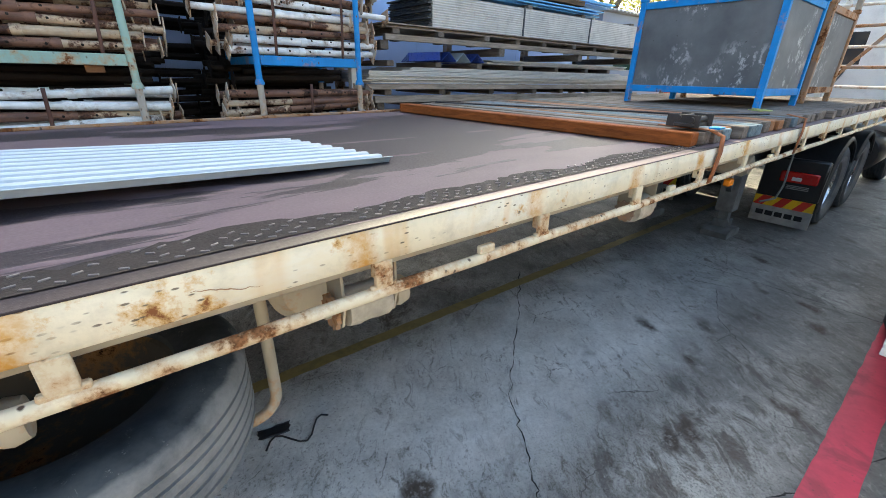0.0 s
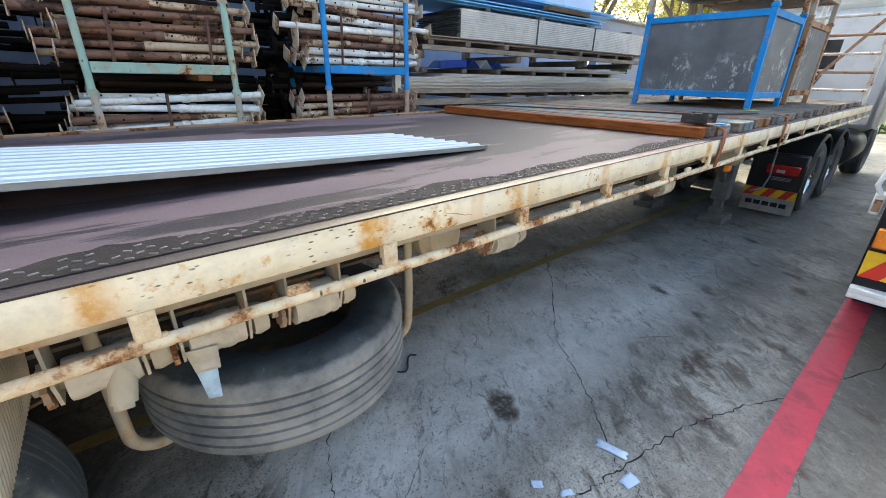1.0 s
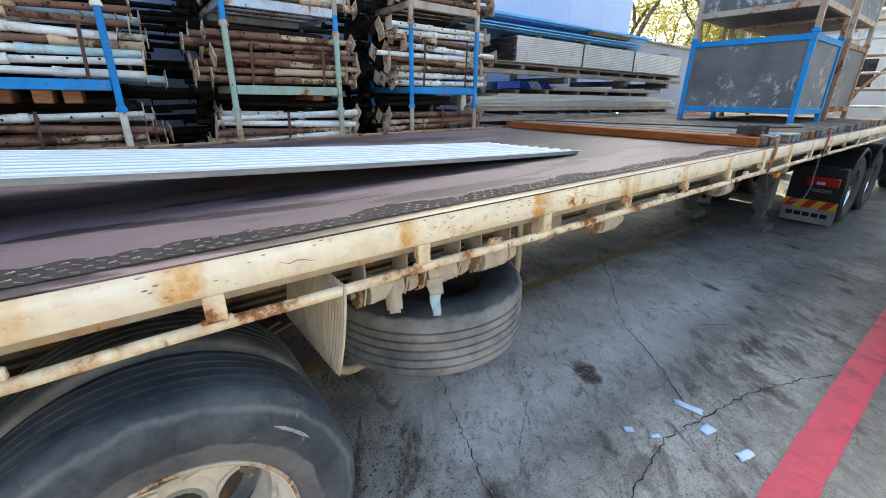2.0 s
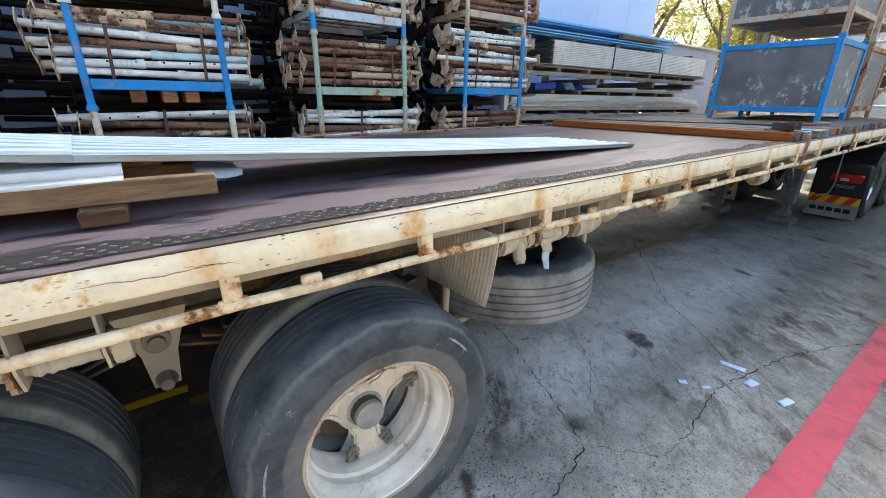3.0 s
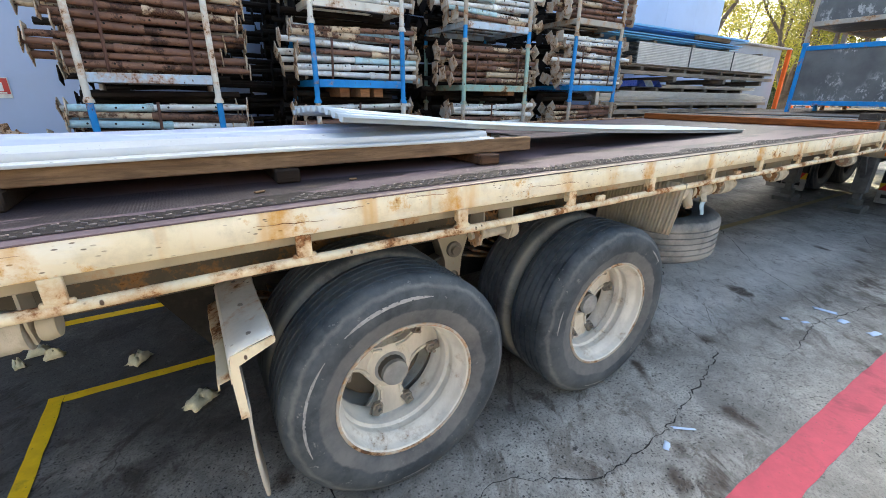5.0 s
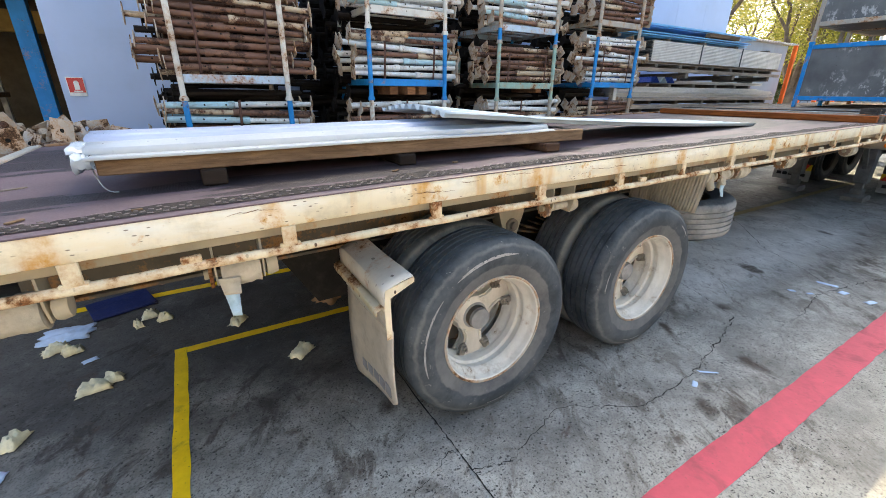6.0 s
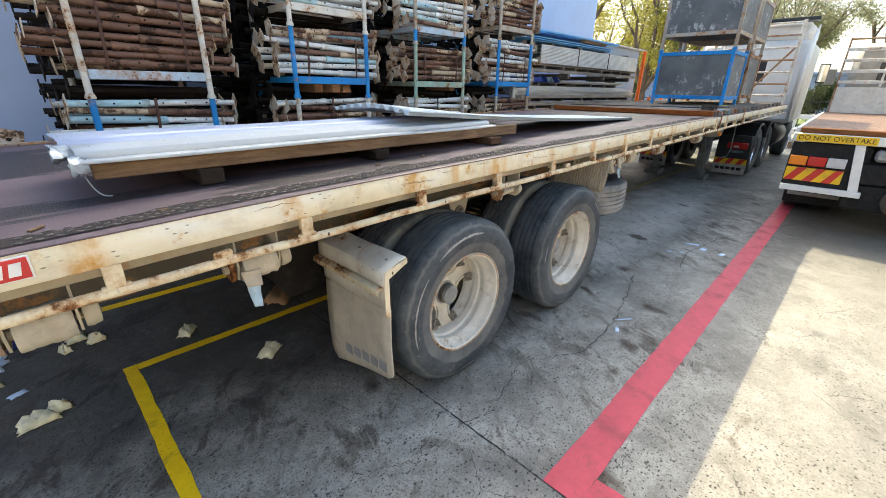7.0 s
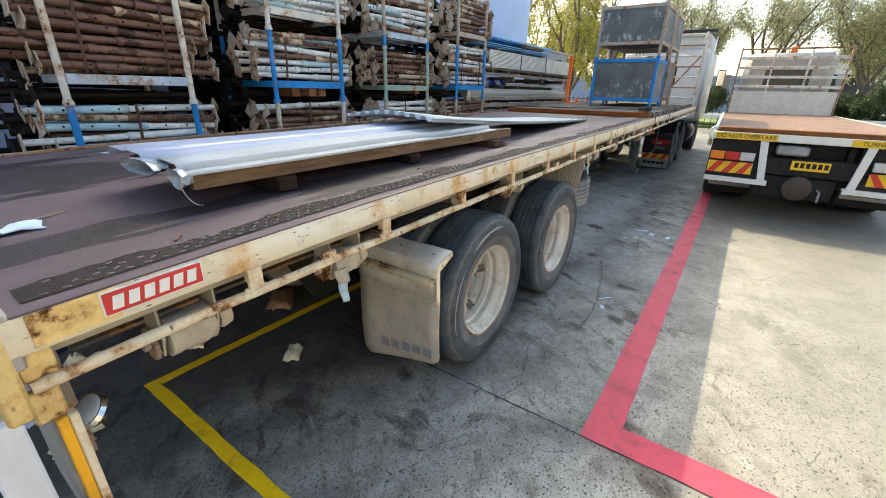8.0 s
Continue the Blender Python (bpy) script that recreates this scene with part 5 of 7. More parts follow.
# landing legs and front gear
for yy, s in ((0.72, 1), (W - 0.84, -1)):
    x = 4.25
    z0 = 0.0
    leg = part("landing_leg", box(B(), x - 0.1, x + 0.1, yy - 0.03, yy + 0.15, lz(x, 0.3), DZ - 0.12, 0.01), LEG_STEEL, trailer, "dull grey steel landing leg")
    part("inner_leg", box(B(), x - 0.05, x + 0.05, yy + 0.01, yy + 0.11, lz(x, 0.1), lz(x, 0.34), 0.004), LEG_STEEL, leg)
    bm = B()
    prism(bm, [(x - 0.19, lz(x, 0.002)), (x + 0.19, lz(x, 0.002)), (x + 0.2, lz(x, 0.07)), (x + 0.12, lz(x, 0.1)), (x - 0.12, lz(x, 0.1)), (x - 0.2, lz(x, 0.07))], 0.28, Matrix.Translation((0, yy - 0.08, 0)))
    for dx in (-0.07, 0.05):
        box(bm, x + dx, x + dx + 0.02, yy - 0.02, yy + 0.14, lz(x, 0.1), lz(x, 0.2), 0.004)
    part("foot", bm, LEG_STEEL, leg, "flat landing leg foot")
    bm = B()
    beam(bm, (x - 0.55, yy + 0.06, DZ - 0.2), (x - 0.04, yy + 0.06, lz(x, 0.5)), 0.06, 0.06)
    part("leg_brace", bm, LEG_STEEL, leg)
bm = B()
pts = [(4.62, 0.42, DZ - 0.2), (4.6, 0.4, lz(4.6, 0.62)), (4.52, 0.42, lz(4.5, 0.48)), (4.3, 0.5, lz(4.3, 0.46))]
pipe(bm, pts, 0.011, 10)
part("crank_handle", bm, LEG_STEEL, trailer)
tank = lathe(B(), [(-0.28, 0.0), (-0.27, 0.09), (-0.23, 0.125), (0.23, 0.125), (0.27, 0.09), (0.28, 0.0)], 28, axis="Y")
part("air_tank", tank, CREAM_DULL, trailer, "dusty cream air tank", Matrix.Translation((-0.85, 0.68, DZ - 0.34)))
part("air_tank", lathe(B(), [(-0.2, 0.0), (-0.19, 0.07), (-0.15, 0.1), (0.15, 0.1), (0.19, 0.07), (0.2, 0.0)], 28, axis="Y"), CREAM_DULL, trailer, "dusty cream air tank", Matrix.Translation((2.7, 0.45, DZ - 0.33)))
part("marker_lamp", box(B(), 1.62, 1.68, 0.05, 0.09, DZ - 0.3, DZ - 0.255, 0.006), AMBER_LENS, trailer, "small amber side marker")


def bend(ob):
    """Lets a trailer part follow the sagging overhang."""
    at = ob.matrix_basis.translation
    if at.length > 0.01:
        ob.matrix_basis = Matrix.Translation((0, 0, -sag(at.x))) @ ob.matrix_basis
        return
    me = ob.data
    xs = [v.co.x for v in me.vertices]
    if min(xs) < -4.2:
        bm = bmesh.new()
        bm.from_mesh(me)
        if max(xs) - min(xs) > 4 and len(me.vertices) < 200:
            for cut in (-4.2, -4.6, -5.0, -5.4, -5.8):
                bmesh.ops.bisect_plane(bm, geom=bm.verts[:] + bm.edges[:] + bm.faces[:], plane_co=(cut, 0, 0), plane_no=(1, 0, 0))
        for v in bm.verts:
            v.co.z -= sag(v.co.x)
        bm.to_mesh(me)
        bm.free()
    for child in ob.children:
        bend(child)


for child in list(trailer.children):
    if child.name.split(".")[0] not in ("mudflap", "wheel", "axle", "mudguard", "brake_drum"):
        bend(child)

def dz(x):
    """World height of the deck at x."""
    return DZ - 0.004 + SLOPE * x - sag(x)


# ---- load on the deck ----
# thin corrugated sheet sloping from the deck up onto the timber
SEAM = 0.83


def roofing(f0, f1, lift):
    bm = B()
    rows = []
    n = max(6, int(32 * (f1 - f0)))
    for i in range(n + 1):
        f = f0 + (f1 - f0) * i / n
        xa, xb = -0.43 + (-4.13 + 0.43) * f, -0.60 + (-4.17 + 0.60) * f
        ya, yb = 0.58 + (0.42 - 0.58) * f, 1.24 + (1.17 - 1.24) * f
        zz = dz(-0.5) + 0.012 + (1.552 - dz(-0.5) - 0.012) * f - 0.019 * math.sin(math.pi * f) + lift
        row = []
        for j in range(145):
            g = j / 144
            row.append((xa + (xb - xa) * g, ya + (yb - ya) * g - lift, zz + 0.0125 * math.tanh(2.6 * math.cos(g * 9 * 2 * math.pi)) + 0.035 * math.sin(math.pi * g) * max(0, f - 0.7) / 0.3))
        rows.append(row)
    ribbon(bm, rows)
    return solid(tagged(mesh_object("corrugated_sheet", bm, SHEET, smooth=25), "white corrugated steel sheet sloping off the timber", "roofing sheet", "lapped corrugated sheets"), 0.0025)


roofing(0.0, SEAM + 0.03, 0.0)
roofing(SEAM, 1.0, 0.0035)

# timber bearers with folded bright sheets on top
tagged(mesh_object("timber_plank", beam(B(), (-5.57, 0.45, 1.412), (-3.17, 0.385, 1.430), 0.045, 0.064, 0.004), PLANK), "long brown hardwood plank on blocks", "plank", "bearers under the sheets")
tagged(mesh_object("timber_plank", beam(B(), (-5.55, 0.98, 1.412), (-3.15, 0.96, 1.430), 0.07, 0.064, 0.004), PLANK), "long brown hardwood plank on blocks", "plank", "bearers under the sheets")
# unseen middle plank, added to block light from behind
tagged(mesh_object("timber_plank", beam(B(), (-5.5, 0.72, 1.412), (-3.2, 0.70, 1.427), 0.09, 0.064, 0.004), PLANK), "long brown hardwood plank on blocks", "plank", "bearers under the sheets")
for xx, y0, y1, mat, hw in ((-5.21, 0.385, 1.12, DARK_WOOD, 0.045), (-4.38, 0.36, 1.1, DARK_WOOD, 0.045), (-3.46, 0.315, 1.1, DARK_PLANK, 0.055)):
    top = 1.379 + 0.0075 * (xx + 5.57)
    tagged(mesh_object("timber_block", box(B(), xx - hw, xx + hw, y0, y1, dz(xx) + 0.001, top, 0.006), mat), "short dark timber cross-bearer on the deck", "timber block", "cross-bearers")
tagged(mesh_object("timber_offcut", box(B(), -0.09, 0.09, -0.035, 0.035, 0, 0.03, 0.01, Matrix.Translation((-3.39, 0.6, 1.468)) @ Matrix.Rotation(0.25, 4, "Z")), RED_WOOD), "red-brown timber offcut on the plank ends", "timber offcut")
# unseen packers added lengthwise below, between the cross-bearers, to block light
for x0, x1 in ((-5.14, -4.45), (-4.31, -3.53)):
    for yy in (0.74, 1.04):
        tagged(mesh_object("timber_packer", box(B(), x0, x1, yy, yy + 0.07, dz((x0 + x1) / 2) + 0.003, 1.379, 0.006), DARK_WOOD), "unseen dark packer added under the sheets to block light", "timber packer", "packers under the planks")


def flashing(prof, x0, x1, material, label, skew=0.0):
    """A long folded strip: a raised pan between two low lips."""
    thing = root("folded_flashing", label, "roofing sheet", Matrix.Identity(4), "folded flashings on the planks")
    for name, cut in (("lip", prof[:3]), ("pan", prof[2:-1]), ("lip", prof[-2:])):
        bm = B()
        rows = []
        for k in range(13):
            f = k / 12
            xx = x0 + (x1 - x0) * f
            rows.append([(xx + skew * (yy - 0.4), yy - 0.02 * f, zz + 0.016 * f + 0.0015 * math.sin(f * 9 + yy * 8)) for yy, zz in cut])
        ribbon(bm, rows)
        solid(part(name, bm, material, thing), 0.002)
    return thing


flashing([(0.392, 1.440), (0.396, 1.449), (0.452, 1.451), (0.466, 1.474), (0.60, 1.484), (0.612, 1.455), (0.665, 1.453)], -5.60, -3.40, ZINC, "bright silver-white folded flashing lying on planks")
flashing([(0.632, 1.459), (0.672, 1.461), (0.688, 1.490), (0.80, 1.496), (0.815, 1.489), (0.94, 1.496), (0.955, 1.462), (1.04, 1.460)], -5.61, -3.5, ZINC_BLUE, "pale lilac-blue folded flashing lying on planks", -0.05)


def wrap(x, y, z, sx, sy, sz, seed):
    """Crumpled plastic round a bundle's end."""
    r = random.Random(seed)
    bm = B()
    rows = []
    for i in range(8):
        row = []
        for j in range(13):
            a = math.pi * 2 * j / 12
            k = 1 - 0.35 * (i / 7)
            row.append((x + sx * (i / 7 - 0.5) + r.uniform(-0.005, 0.005), y + sy * k * math.cos(a) + r.uniform(-0.006, 0.006), z + sz * k * math.sin(a) + r.uniform(-0.005, 0.005)))
        rows.append(row)
    ribbon(bm, rows)
    return tagged(mesh_object("plastic_wrap", bm, PLASTIC_WRAP, smooth=60), "crumpled milky plastic wrap on a bundle end", "plastic wrap")


wrap(-5.62, 0.66, 1.45, 0.07, 0.16, 0.03, 3)
wrap(-5.60, 0.43, 1.43, 0.05, 0.05, 0.035, 5)
wrap(-3.14, 0.62, 1.43, 0.14, 0.2, 0.03, 4)
bm = B()
pts = [(-5.59 + 0.06 * (i / 9) ** 2, 0.47 + 0.01 * math.sin(i * 0.7), 1.42 - 0.108 * math.sin(i / 9 * 1.57)) for i in range(10)]
pipe(bm, pts, 0.0022, 6)
tagged(mesh_object("loose_tie", bm, PLASTIC_WRAP), "loose white plastic tie hanging to the deck", "tie")
for xx, yy, a, l in ((-5.95, 0.75, 0.4, 0.2), (-5.75, 0.18, 0.9, 0.05), (-5.45, 0.12, 0.2, 0.03), (-4.5, 0.25, 0.5, 0.04), (-4.15, 0.3, 0.2, 0.03)):
    m = Matrix.Translation((xx, yy, dz(xx) + 0.002)) @ Matrix.Rotation(a, 4, "Z")
    tagged(mesh_object("splinter", box(B(), -l / 2, l / 2, -0.006, 0.006, 0, 0.006, 0.002, m), PLANK if l < 0.1 else GREY_WOOD_X), "pale wood splinter lying on the deck", "splinter", "scraps on the deck")
r = random.Random(2)
bm = B()
rows = [[(-6.1 + 0.03 * i + r.uniform(-0.008, 0.008), 0.62 + 0.03 * j + r.uniform(-0.008, 0.008), dz(-6.1) + 0.004 + r.uniform(0, 0.018)) for j in range(4)] for i in range(6)]
ribbon(bm, rows)
solid(tagged(mesh_object("rag", bm, PAPER), "crumpled pale rag at the deck's rear edge", "rag"), 0.004)

# timber platform at the front: orange beam, then weathered boards laid across
dunnage = root("timber_platform", "platform of weathered boards laid across the deck behind an orange beam", "timber platform")
part("edge_beam", beam(B(), (0.98, 0.07, dz(1) + 0.035), (0.78, 2.36, dz(1) + 0.035), 0.1, 0.068, 0.006), ORANGE_WOOD, dunnage, "orange-stained hardwood edge beam")
r = random.Random(21)
xx = 1.06
i = 0
while xx < 6.6:
    w = r.uniform(0.085, 0.11)
    skew = -0.1 * max(0, 1 - i / 14)
    y0 = 0.05 + r.uniform(-0.03, 0.03)
    mat = (GREY_WOOD, BLUE_GREY_WOOD, GREY_WOOD, RED_WOOD, GREY_WOOD)[r.randrange(5)] if i < 14 else GREY_WOOD
    bm = beam(B(), (xx + w / 2, y0, dz(xx) + 0.034), (xx + w / 2 + skew, 2.38 + r.uniform(-0.03, 0.03), dz(xx) + 0.034), w, 0.066 + r.uniform(-0.006, 0.004), 0.005)
    part("board", bm, mat, dunnage)
    xx += w + r.uniform(0.004, 0.012)
    i += 1
bm = B()
pipe(bm, [(1.0, 2.2, dz(1) + 0.085), (1.4, 1.5, dz(1) + 0.082), (1.75, 0.9, dz(1) + 0.084), (1.9, 0.5, dz(1) + 0.084), (2.5, 0.2, dz(1) + 0.09)], 0.007, 6)
tagged(mesh_object("black_cable", bm, BLACK), "thin black cord lying over the boards", "cord")
bm = B()
rows = []
for i in range(16):
    a = i / 15 * 9
    rows.append([(2.62 + 0.11 * i / 15 + 0.02 * math.cos(a), 0.28 + 0.05 * math.sin(a), dz(2.6) + 0.08 + 0.012 * i / 15), (2.62 + 0.11 * i / 15 + 0.02 * math.cos(a), 0.33 + 0.05 * math.sin(a), dz(2.6) + 0.085 + 0.012 * i / 15)])
ribbon(bm, rows)
solid(tagged(mesh_object("strap_bundle", bm, STRAP_GREEN), "yellow-green webbing bundle on the boards", "strap"), 0.006)


# ---- stackable box stillages ----
def box_stillage(m, wx, wy, hz, frame_mat, panel_mat, label, leg=0.1, group="box stillages on the trailer"):
    """Post frame with panelled sides: x deep, y wide."""
    r = root("box_stillage", label, "stillage", m, group)
    t = 0.05
    for x in (0, wx - t):
        for y in (0, wy - t):
            p = part("post", box(B(), x, x + t, y, y + t, 0, hz, 0.004), frame_mat, r)
            part("cup", box(B(), x - 0.008, x + t + 0.008, y - 0.008, y + t + 0.008, hz - 0.035, hz + 0.004, 0.006), frame_mat, p)
    for z in (leg, hz - 0.1):
        for y in (0, wy - t):
            part("rail", box(B(), t, wx - t, y + 0.004, y + t - 0.004, z, z + 0.06, 0.004), frame_mat, r)
        for x in (0, wx - t):
            part("rail", box(B(), x + 0.004, x + t - 0.004, t, wy - t, z, z + 0.06, 0.004), frame_mat, r)
    z0, z1 = leg + 0.06, hz - 0.1
    for y in (0.02, wy - 0.025):
        part("panel", box(B(), t, wx - t, y, y + 0.005, z0, z1, 0.001), panel_mat, r, "scratched grey steel panel")
    for x in (0.02, wx - 0.025):
        part("panel", box(B(), x, x + 0.005, t, wy - t, z0, z1, 0.001), panel_mat, r, "scratched grey steel panel")
    part("floor_plate", box(B(), t, wx - t, t, wy - t, leg + 0.01, leg + 0.02, 0.001), panel_mat, r)
    return r


ZB = dz(3.2) + 0.068
HS = 0.92
box_stillage(Matrix.Translation((3.02, 0.42, ZB)), 1.05, 1.2, HS, BLUE, GREY_PLATE, "blue framed steel stillage with scratched grey panels")
box_stillage(Matrix.Translation((3.02, 0.42, ZB + HS + 0.005)), 1.05, 1.2, HS, PALE_STEEL, GREY_PLATE, "grey-beige steel stillage stacked on a blue one", 0.2)
box_stillage(Matrix.Translation((4.3, 0.42, dz(4.6) + 0.07)), 1.05, 1.2, HS, RUST_FRAME, GREY_PLATE, "rusty brown framed steel stillage on the trailer")
box_stillage(Matrix.Translation((4.3, 0.42, dz(4.6) + 0.07 + HS + 0.005)), 1.05, 1.2, HS, PALE_STEEL, GREY_PLATE, "grey-beige steel stillage stacked on a rusty one", 0.2)
r = random.Random(9)
for i in range(7):
    yy = 0.55 + r.random() * 0.9
    m = Matrix.Translation((3.15 + r.random() * 0.75, yy, ZB + HS + 0.005 + HS - 0.13)) @ Matrix.Rotation(r.random() * 6, 4, "Z")
    tagged(mesh_object("dark_fitting", box(B(), -0.06, 0.06, -0.04, 0.04, -0.06, 0.05, 0.012, m), BLACK), "dark clutter piled in the upper stillage", "fitting", "clutter in the upper stillage")

# headboard frame of the trailer: bent tubes across the front
head = root("headboard", "white and rusty tube headboard at the trailer's front", "headboard")
hx = 6.9
for yy in (0.06, 0.85, 1.65, 2.4):
    part("upright", box(B(), hx - 0.03, hx + 0.03, yy - 0.03, yy + 0.03, dz(hx), dz(hx) + 1.75, 0.006), WHITE, head)
for k in range(7):
    bm = B()
    pipe(bm, [(hx - 0.035, 0.06, dz(hx) + 0.2 + k * 0.25), (hx - 0.035, 2.4, dz(hx) + 0.2 + k * 0.25)], 0.02, 10)
    part("cross_tube", bm, RUST_FRAME if k % 2 else WHITE, head)
bm = B()
beam(bm, (hx - 0.03, 0.85, dz(hx) + 0.15), (hx - 0.03, 0.1, dz(hx) + 1.2), 0.04, 0.04)
beam(bm, (hx - 0.03, 0.85, dz(hx) + 1.1), (hx - 0.03, 1.65, dz(hx) + 0.2), 0.04, 0.04)
part("brace", bm, RUST_FRAME, head)


# ---- prop racks along the wall ----
def rack(x0, x1, y0, y1, z0, z1, mats, label):
    """One stackable post pallet: corner posts with cups, rails, front bar."""
    pm, bar_mat, foot_mat = mats
    r = root("post_pallet", label, "post pallet", None, "prop racks along the wall")
    t = 0.024
    for x in (x0, x1):
        for y in (y0, y1):
            bm = B()
            pipe(bm, [(x, y, z0 + 0.16), (x, y, z1 - 0.005)], t, 12)
            p = part("post", bm, pm, r)
            bm = B()
            pipe(bm, [(x, y, z0 + 0.005), (x, y, z0 + 0.17)], t * 0.98, 12)
            part("post_foot", bm, foot_mat, p)
            part("cup", lathe(B(), [(z0 - 0.005, t + 0.012), (z0 + 0.012, t + 0.012), (z0 + 0.035, t + 0.002)], 12, (x, y, 0), "Z"), pm, p)
    zb = z0 + 0.17
    for y in (y0, y1):
        part("bar", box(B(), x0 + t, x1 - t, y - 0.014, y + 0.014, zb - 0.035, zb + 0.035, 0.004), bar_mat, r)
    for x in (x0, x1):
        part("side_bar", box(B(), x - 0.014, x + 0.014, y0 + t, y1 - t, zb - 0.03, zb + 0.03, 0.004), bar_mat, r)
    for k in range(3):
        yy = y0 + (y1 - y0) * (k + 1) / 4
        part("slat", box(B(), x0, x1, yy - 0.03, yy + 0.03, zb + 0.0, zb + 0.02, 0.003), bar_mat, r)
    return r


def prop(pipe_mat, inner_mat, seed):
    """A steel prop: outer tube, thinner inner tube with pin holes, a square plate at each end. Along x, centred."""
    r = random.Random(seed)
    length = 1.22
    split = r.uniform(-0.1, 0.12)
    bm = B()
    pipe(bm, [(-length / 2, 0, 0), (split, 0, 0)], 0.029, 10)
    pipe(bm, [(split - 0.05, 0, 0), (split, 0, 0)], 0.034, 10)
    ob = tagged(mesh_object("steel_prop", bm, pipe_mat), "", "steel prop", "steel props in the racks")
    bm = B()
    pipe(bm, [(split - 0.02, 0, 0), (length / 2, 0, 0)], 0.024, 10)
    part("inner_tube", bm, inner_mat, ob)
    bm = B()
    for k in range(6):
        x = -length / 2 + 0.12 + k * 0.17
        rr = 0.0295 if x < split else 0.0245
        lathe(bm, [(-rr - 0.002, 0.0), (-rr - 0.002, 0.008), (-rr + 0.006, 0.008)], 8, (x, 0, 0.004))
    tagged(part("pin_hole", bm, HOLE, ob, "dark pin holes"), kind="stuff")
    for s in (-1, 1):
        bm = B()
        box(bm, -0.004, 0.004, -0.06, 0.06, -0.06, 0.06, 0.003, Matrix.Translation((s * length / 2, 0, 0)) @ Matrix.Rotation(r.uniform(0, 1.57), 4, "X") @ Matrix.Rotation(r.uniform(-0.12, 0.12), 4, "Z"))
        part("end_plate", bm, PLATE, ob)
    return ob


KINDS = {
    "rust": (PIPE_RUST, PIPE_CREAM, "rusty brown steel prop with end plates"),
    "dark": (PIPE_RUST, PIPE_RUST, "dark rusted steel prop with end plates"),
    "cream": (PIPE_CREAM, PIPE_RUST, "cream-spattered steel prop with end plates"),
    "white": (PIPE_WHITE, PIPE_WHITE, "grey-white steel prop with end plates"),
    "blue": (PIPE_BLUE, PIPE_WHITE, "pale blue steel prop with end plates"),
}
MASTER = {}


def place_prop(kind, variant, m):
    key = (kind, variant)
    if key not in MASTER:
        a, b, label = KINDS[kind]
        MASTER[key] = tagged(prop(a, b, str(key)), label)
        MASTER[key].matrix_basis = m
        return
    copy_thing(MASTER[key], m)


def fill(x0, x1, y0, y1, z0, z1, kinds, seed, deep=3, spread=0.05):
    r = random.Random(seed)
    cx = (x0 + x1) / 2
    rows = max(1, int((z1 - z0) / 0.066))
    for d in range(deep):
        yy = y0 + 0.075 + d * 0.15
        for k in range(rows):
            z = z0 + 0.04 + k * 0.066
            flip = math.pi if r.random() < 0.5 else 0
            m = Matrix.Translation((cx + r.uniform(-spread, spread) * (1.0 if r.random() < 0.8 else 1.9), yy + r.uniform(-0.012, 0.012), z + r.uniform(-0.009, 0.009)))
            m = m @ Matrix.Rotation(r.uniform(-0.02, 0.02), 4, "Z") @ Matrix.Rotation(r.uniform(-0.045, 0.045), 4, "Y") @ Matrix.Rotation(flip, 4, "Z") @ Matrix.Rotation(r.uniform(-0.4, 0.4), 4, "X")
            place_prop(r.choice(kinds), r.randrange(3), m)


def strap_round(x, y0, z0, z1, mat=BAND):
    bm = B()
    rows = []
    for i in range(6):
        f = i / 5
        rows.append([(x - 0.011 + 0.02 * f, y0 - 0.008 * math.sin(f * 3.1), z0 + (z1 - z0) * f), (x + 0.011 + 0.02 * f, y0 - 0.008 * math.sin(f * 3.1), z0 + (z1 - z0) * f)])
    ribbon(bm, rows)
    solid(tagged(mesh_object("steel_band", bm, mat), "rusty steel band round the props", "steel band", "bands round the props"), 0.003)


RY0, RY1 = 2.81, 3.68
COLUMNS = (
    (-5.25, -4.40, (0.02, 0.95, 1.58, 2.42, 3.12), (WHITE, WHITE_BLUE, WHITE), (BLUE, BLUE, BLUE),
     (["dark"], ["blue", "white", "blue", "rust", "blue", "dark"], ["rust", "dark", "cream", "dark"], ["rust", "cream", "dark"])),
    (-3.58, -2.70, (0.02, 0.95, 1.58, 2.24, 2.92), (BLUE, BLUE, BLUE), (WHITE, WHITE, WHITE),
     (["dark"], ["rust", "dark", "white"], ["white", "cream", "white", "blue", "rust"], ["white", "blue"])),
    (-1.95, -1.05, (0.02, 0.95, 1.57, 2.20, 2.90), (GREEN, GREEN, GREEN), (PALE_STEEL, PALE_STEEL, PALE_STEEL),
     (["dark"], ["white", "rust", "cream"], ["rust", "dark", "rust", "cream"], ["white", "blue", "cream"])),
    (-0.26, 0.60, (0.02, 0.95, 1.60, 2.38, 3.1), (BLUE, BLUE, BLUE), (PALE_STEEL, PALE_STEEL, PALE_STEEL),
     (["dark"], ["rust", "cream", "dark"], ["white", "cream", "rust", "white"], ["rust", "dark", "cream"])),
)
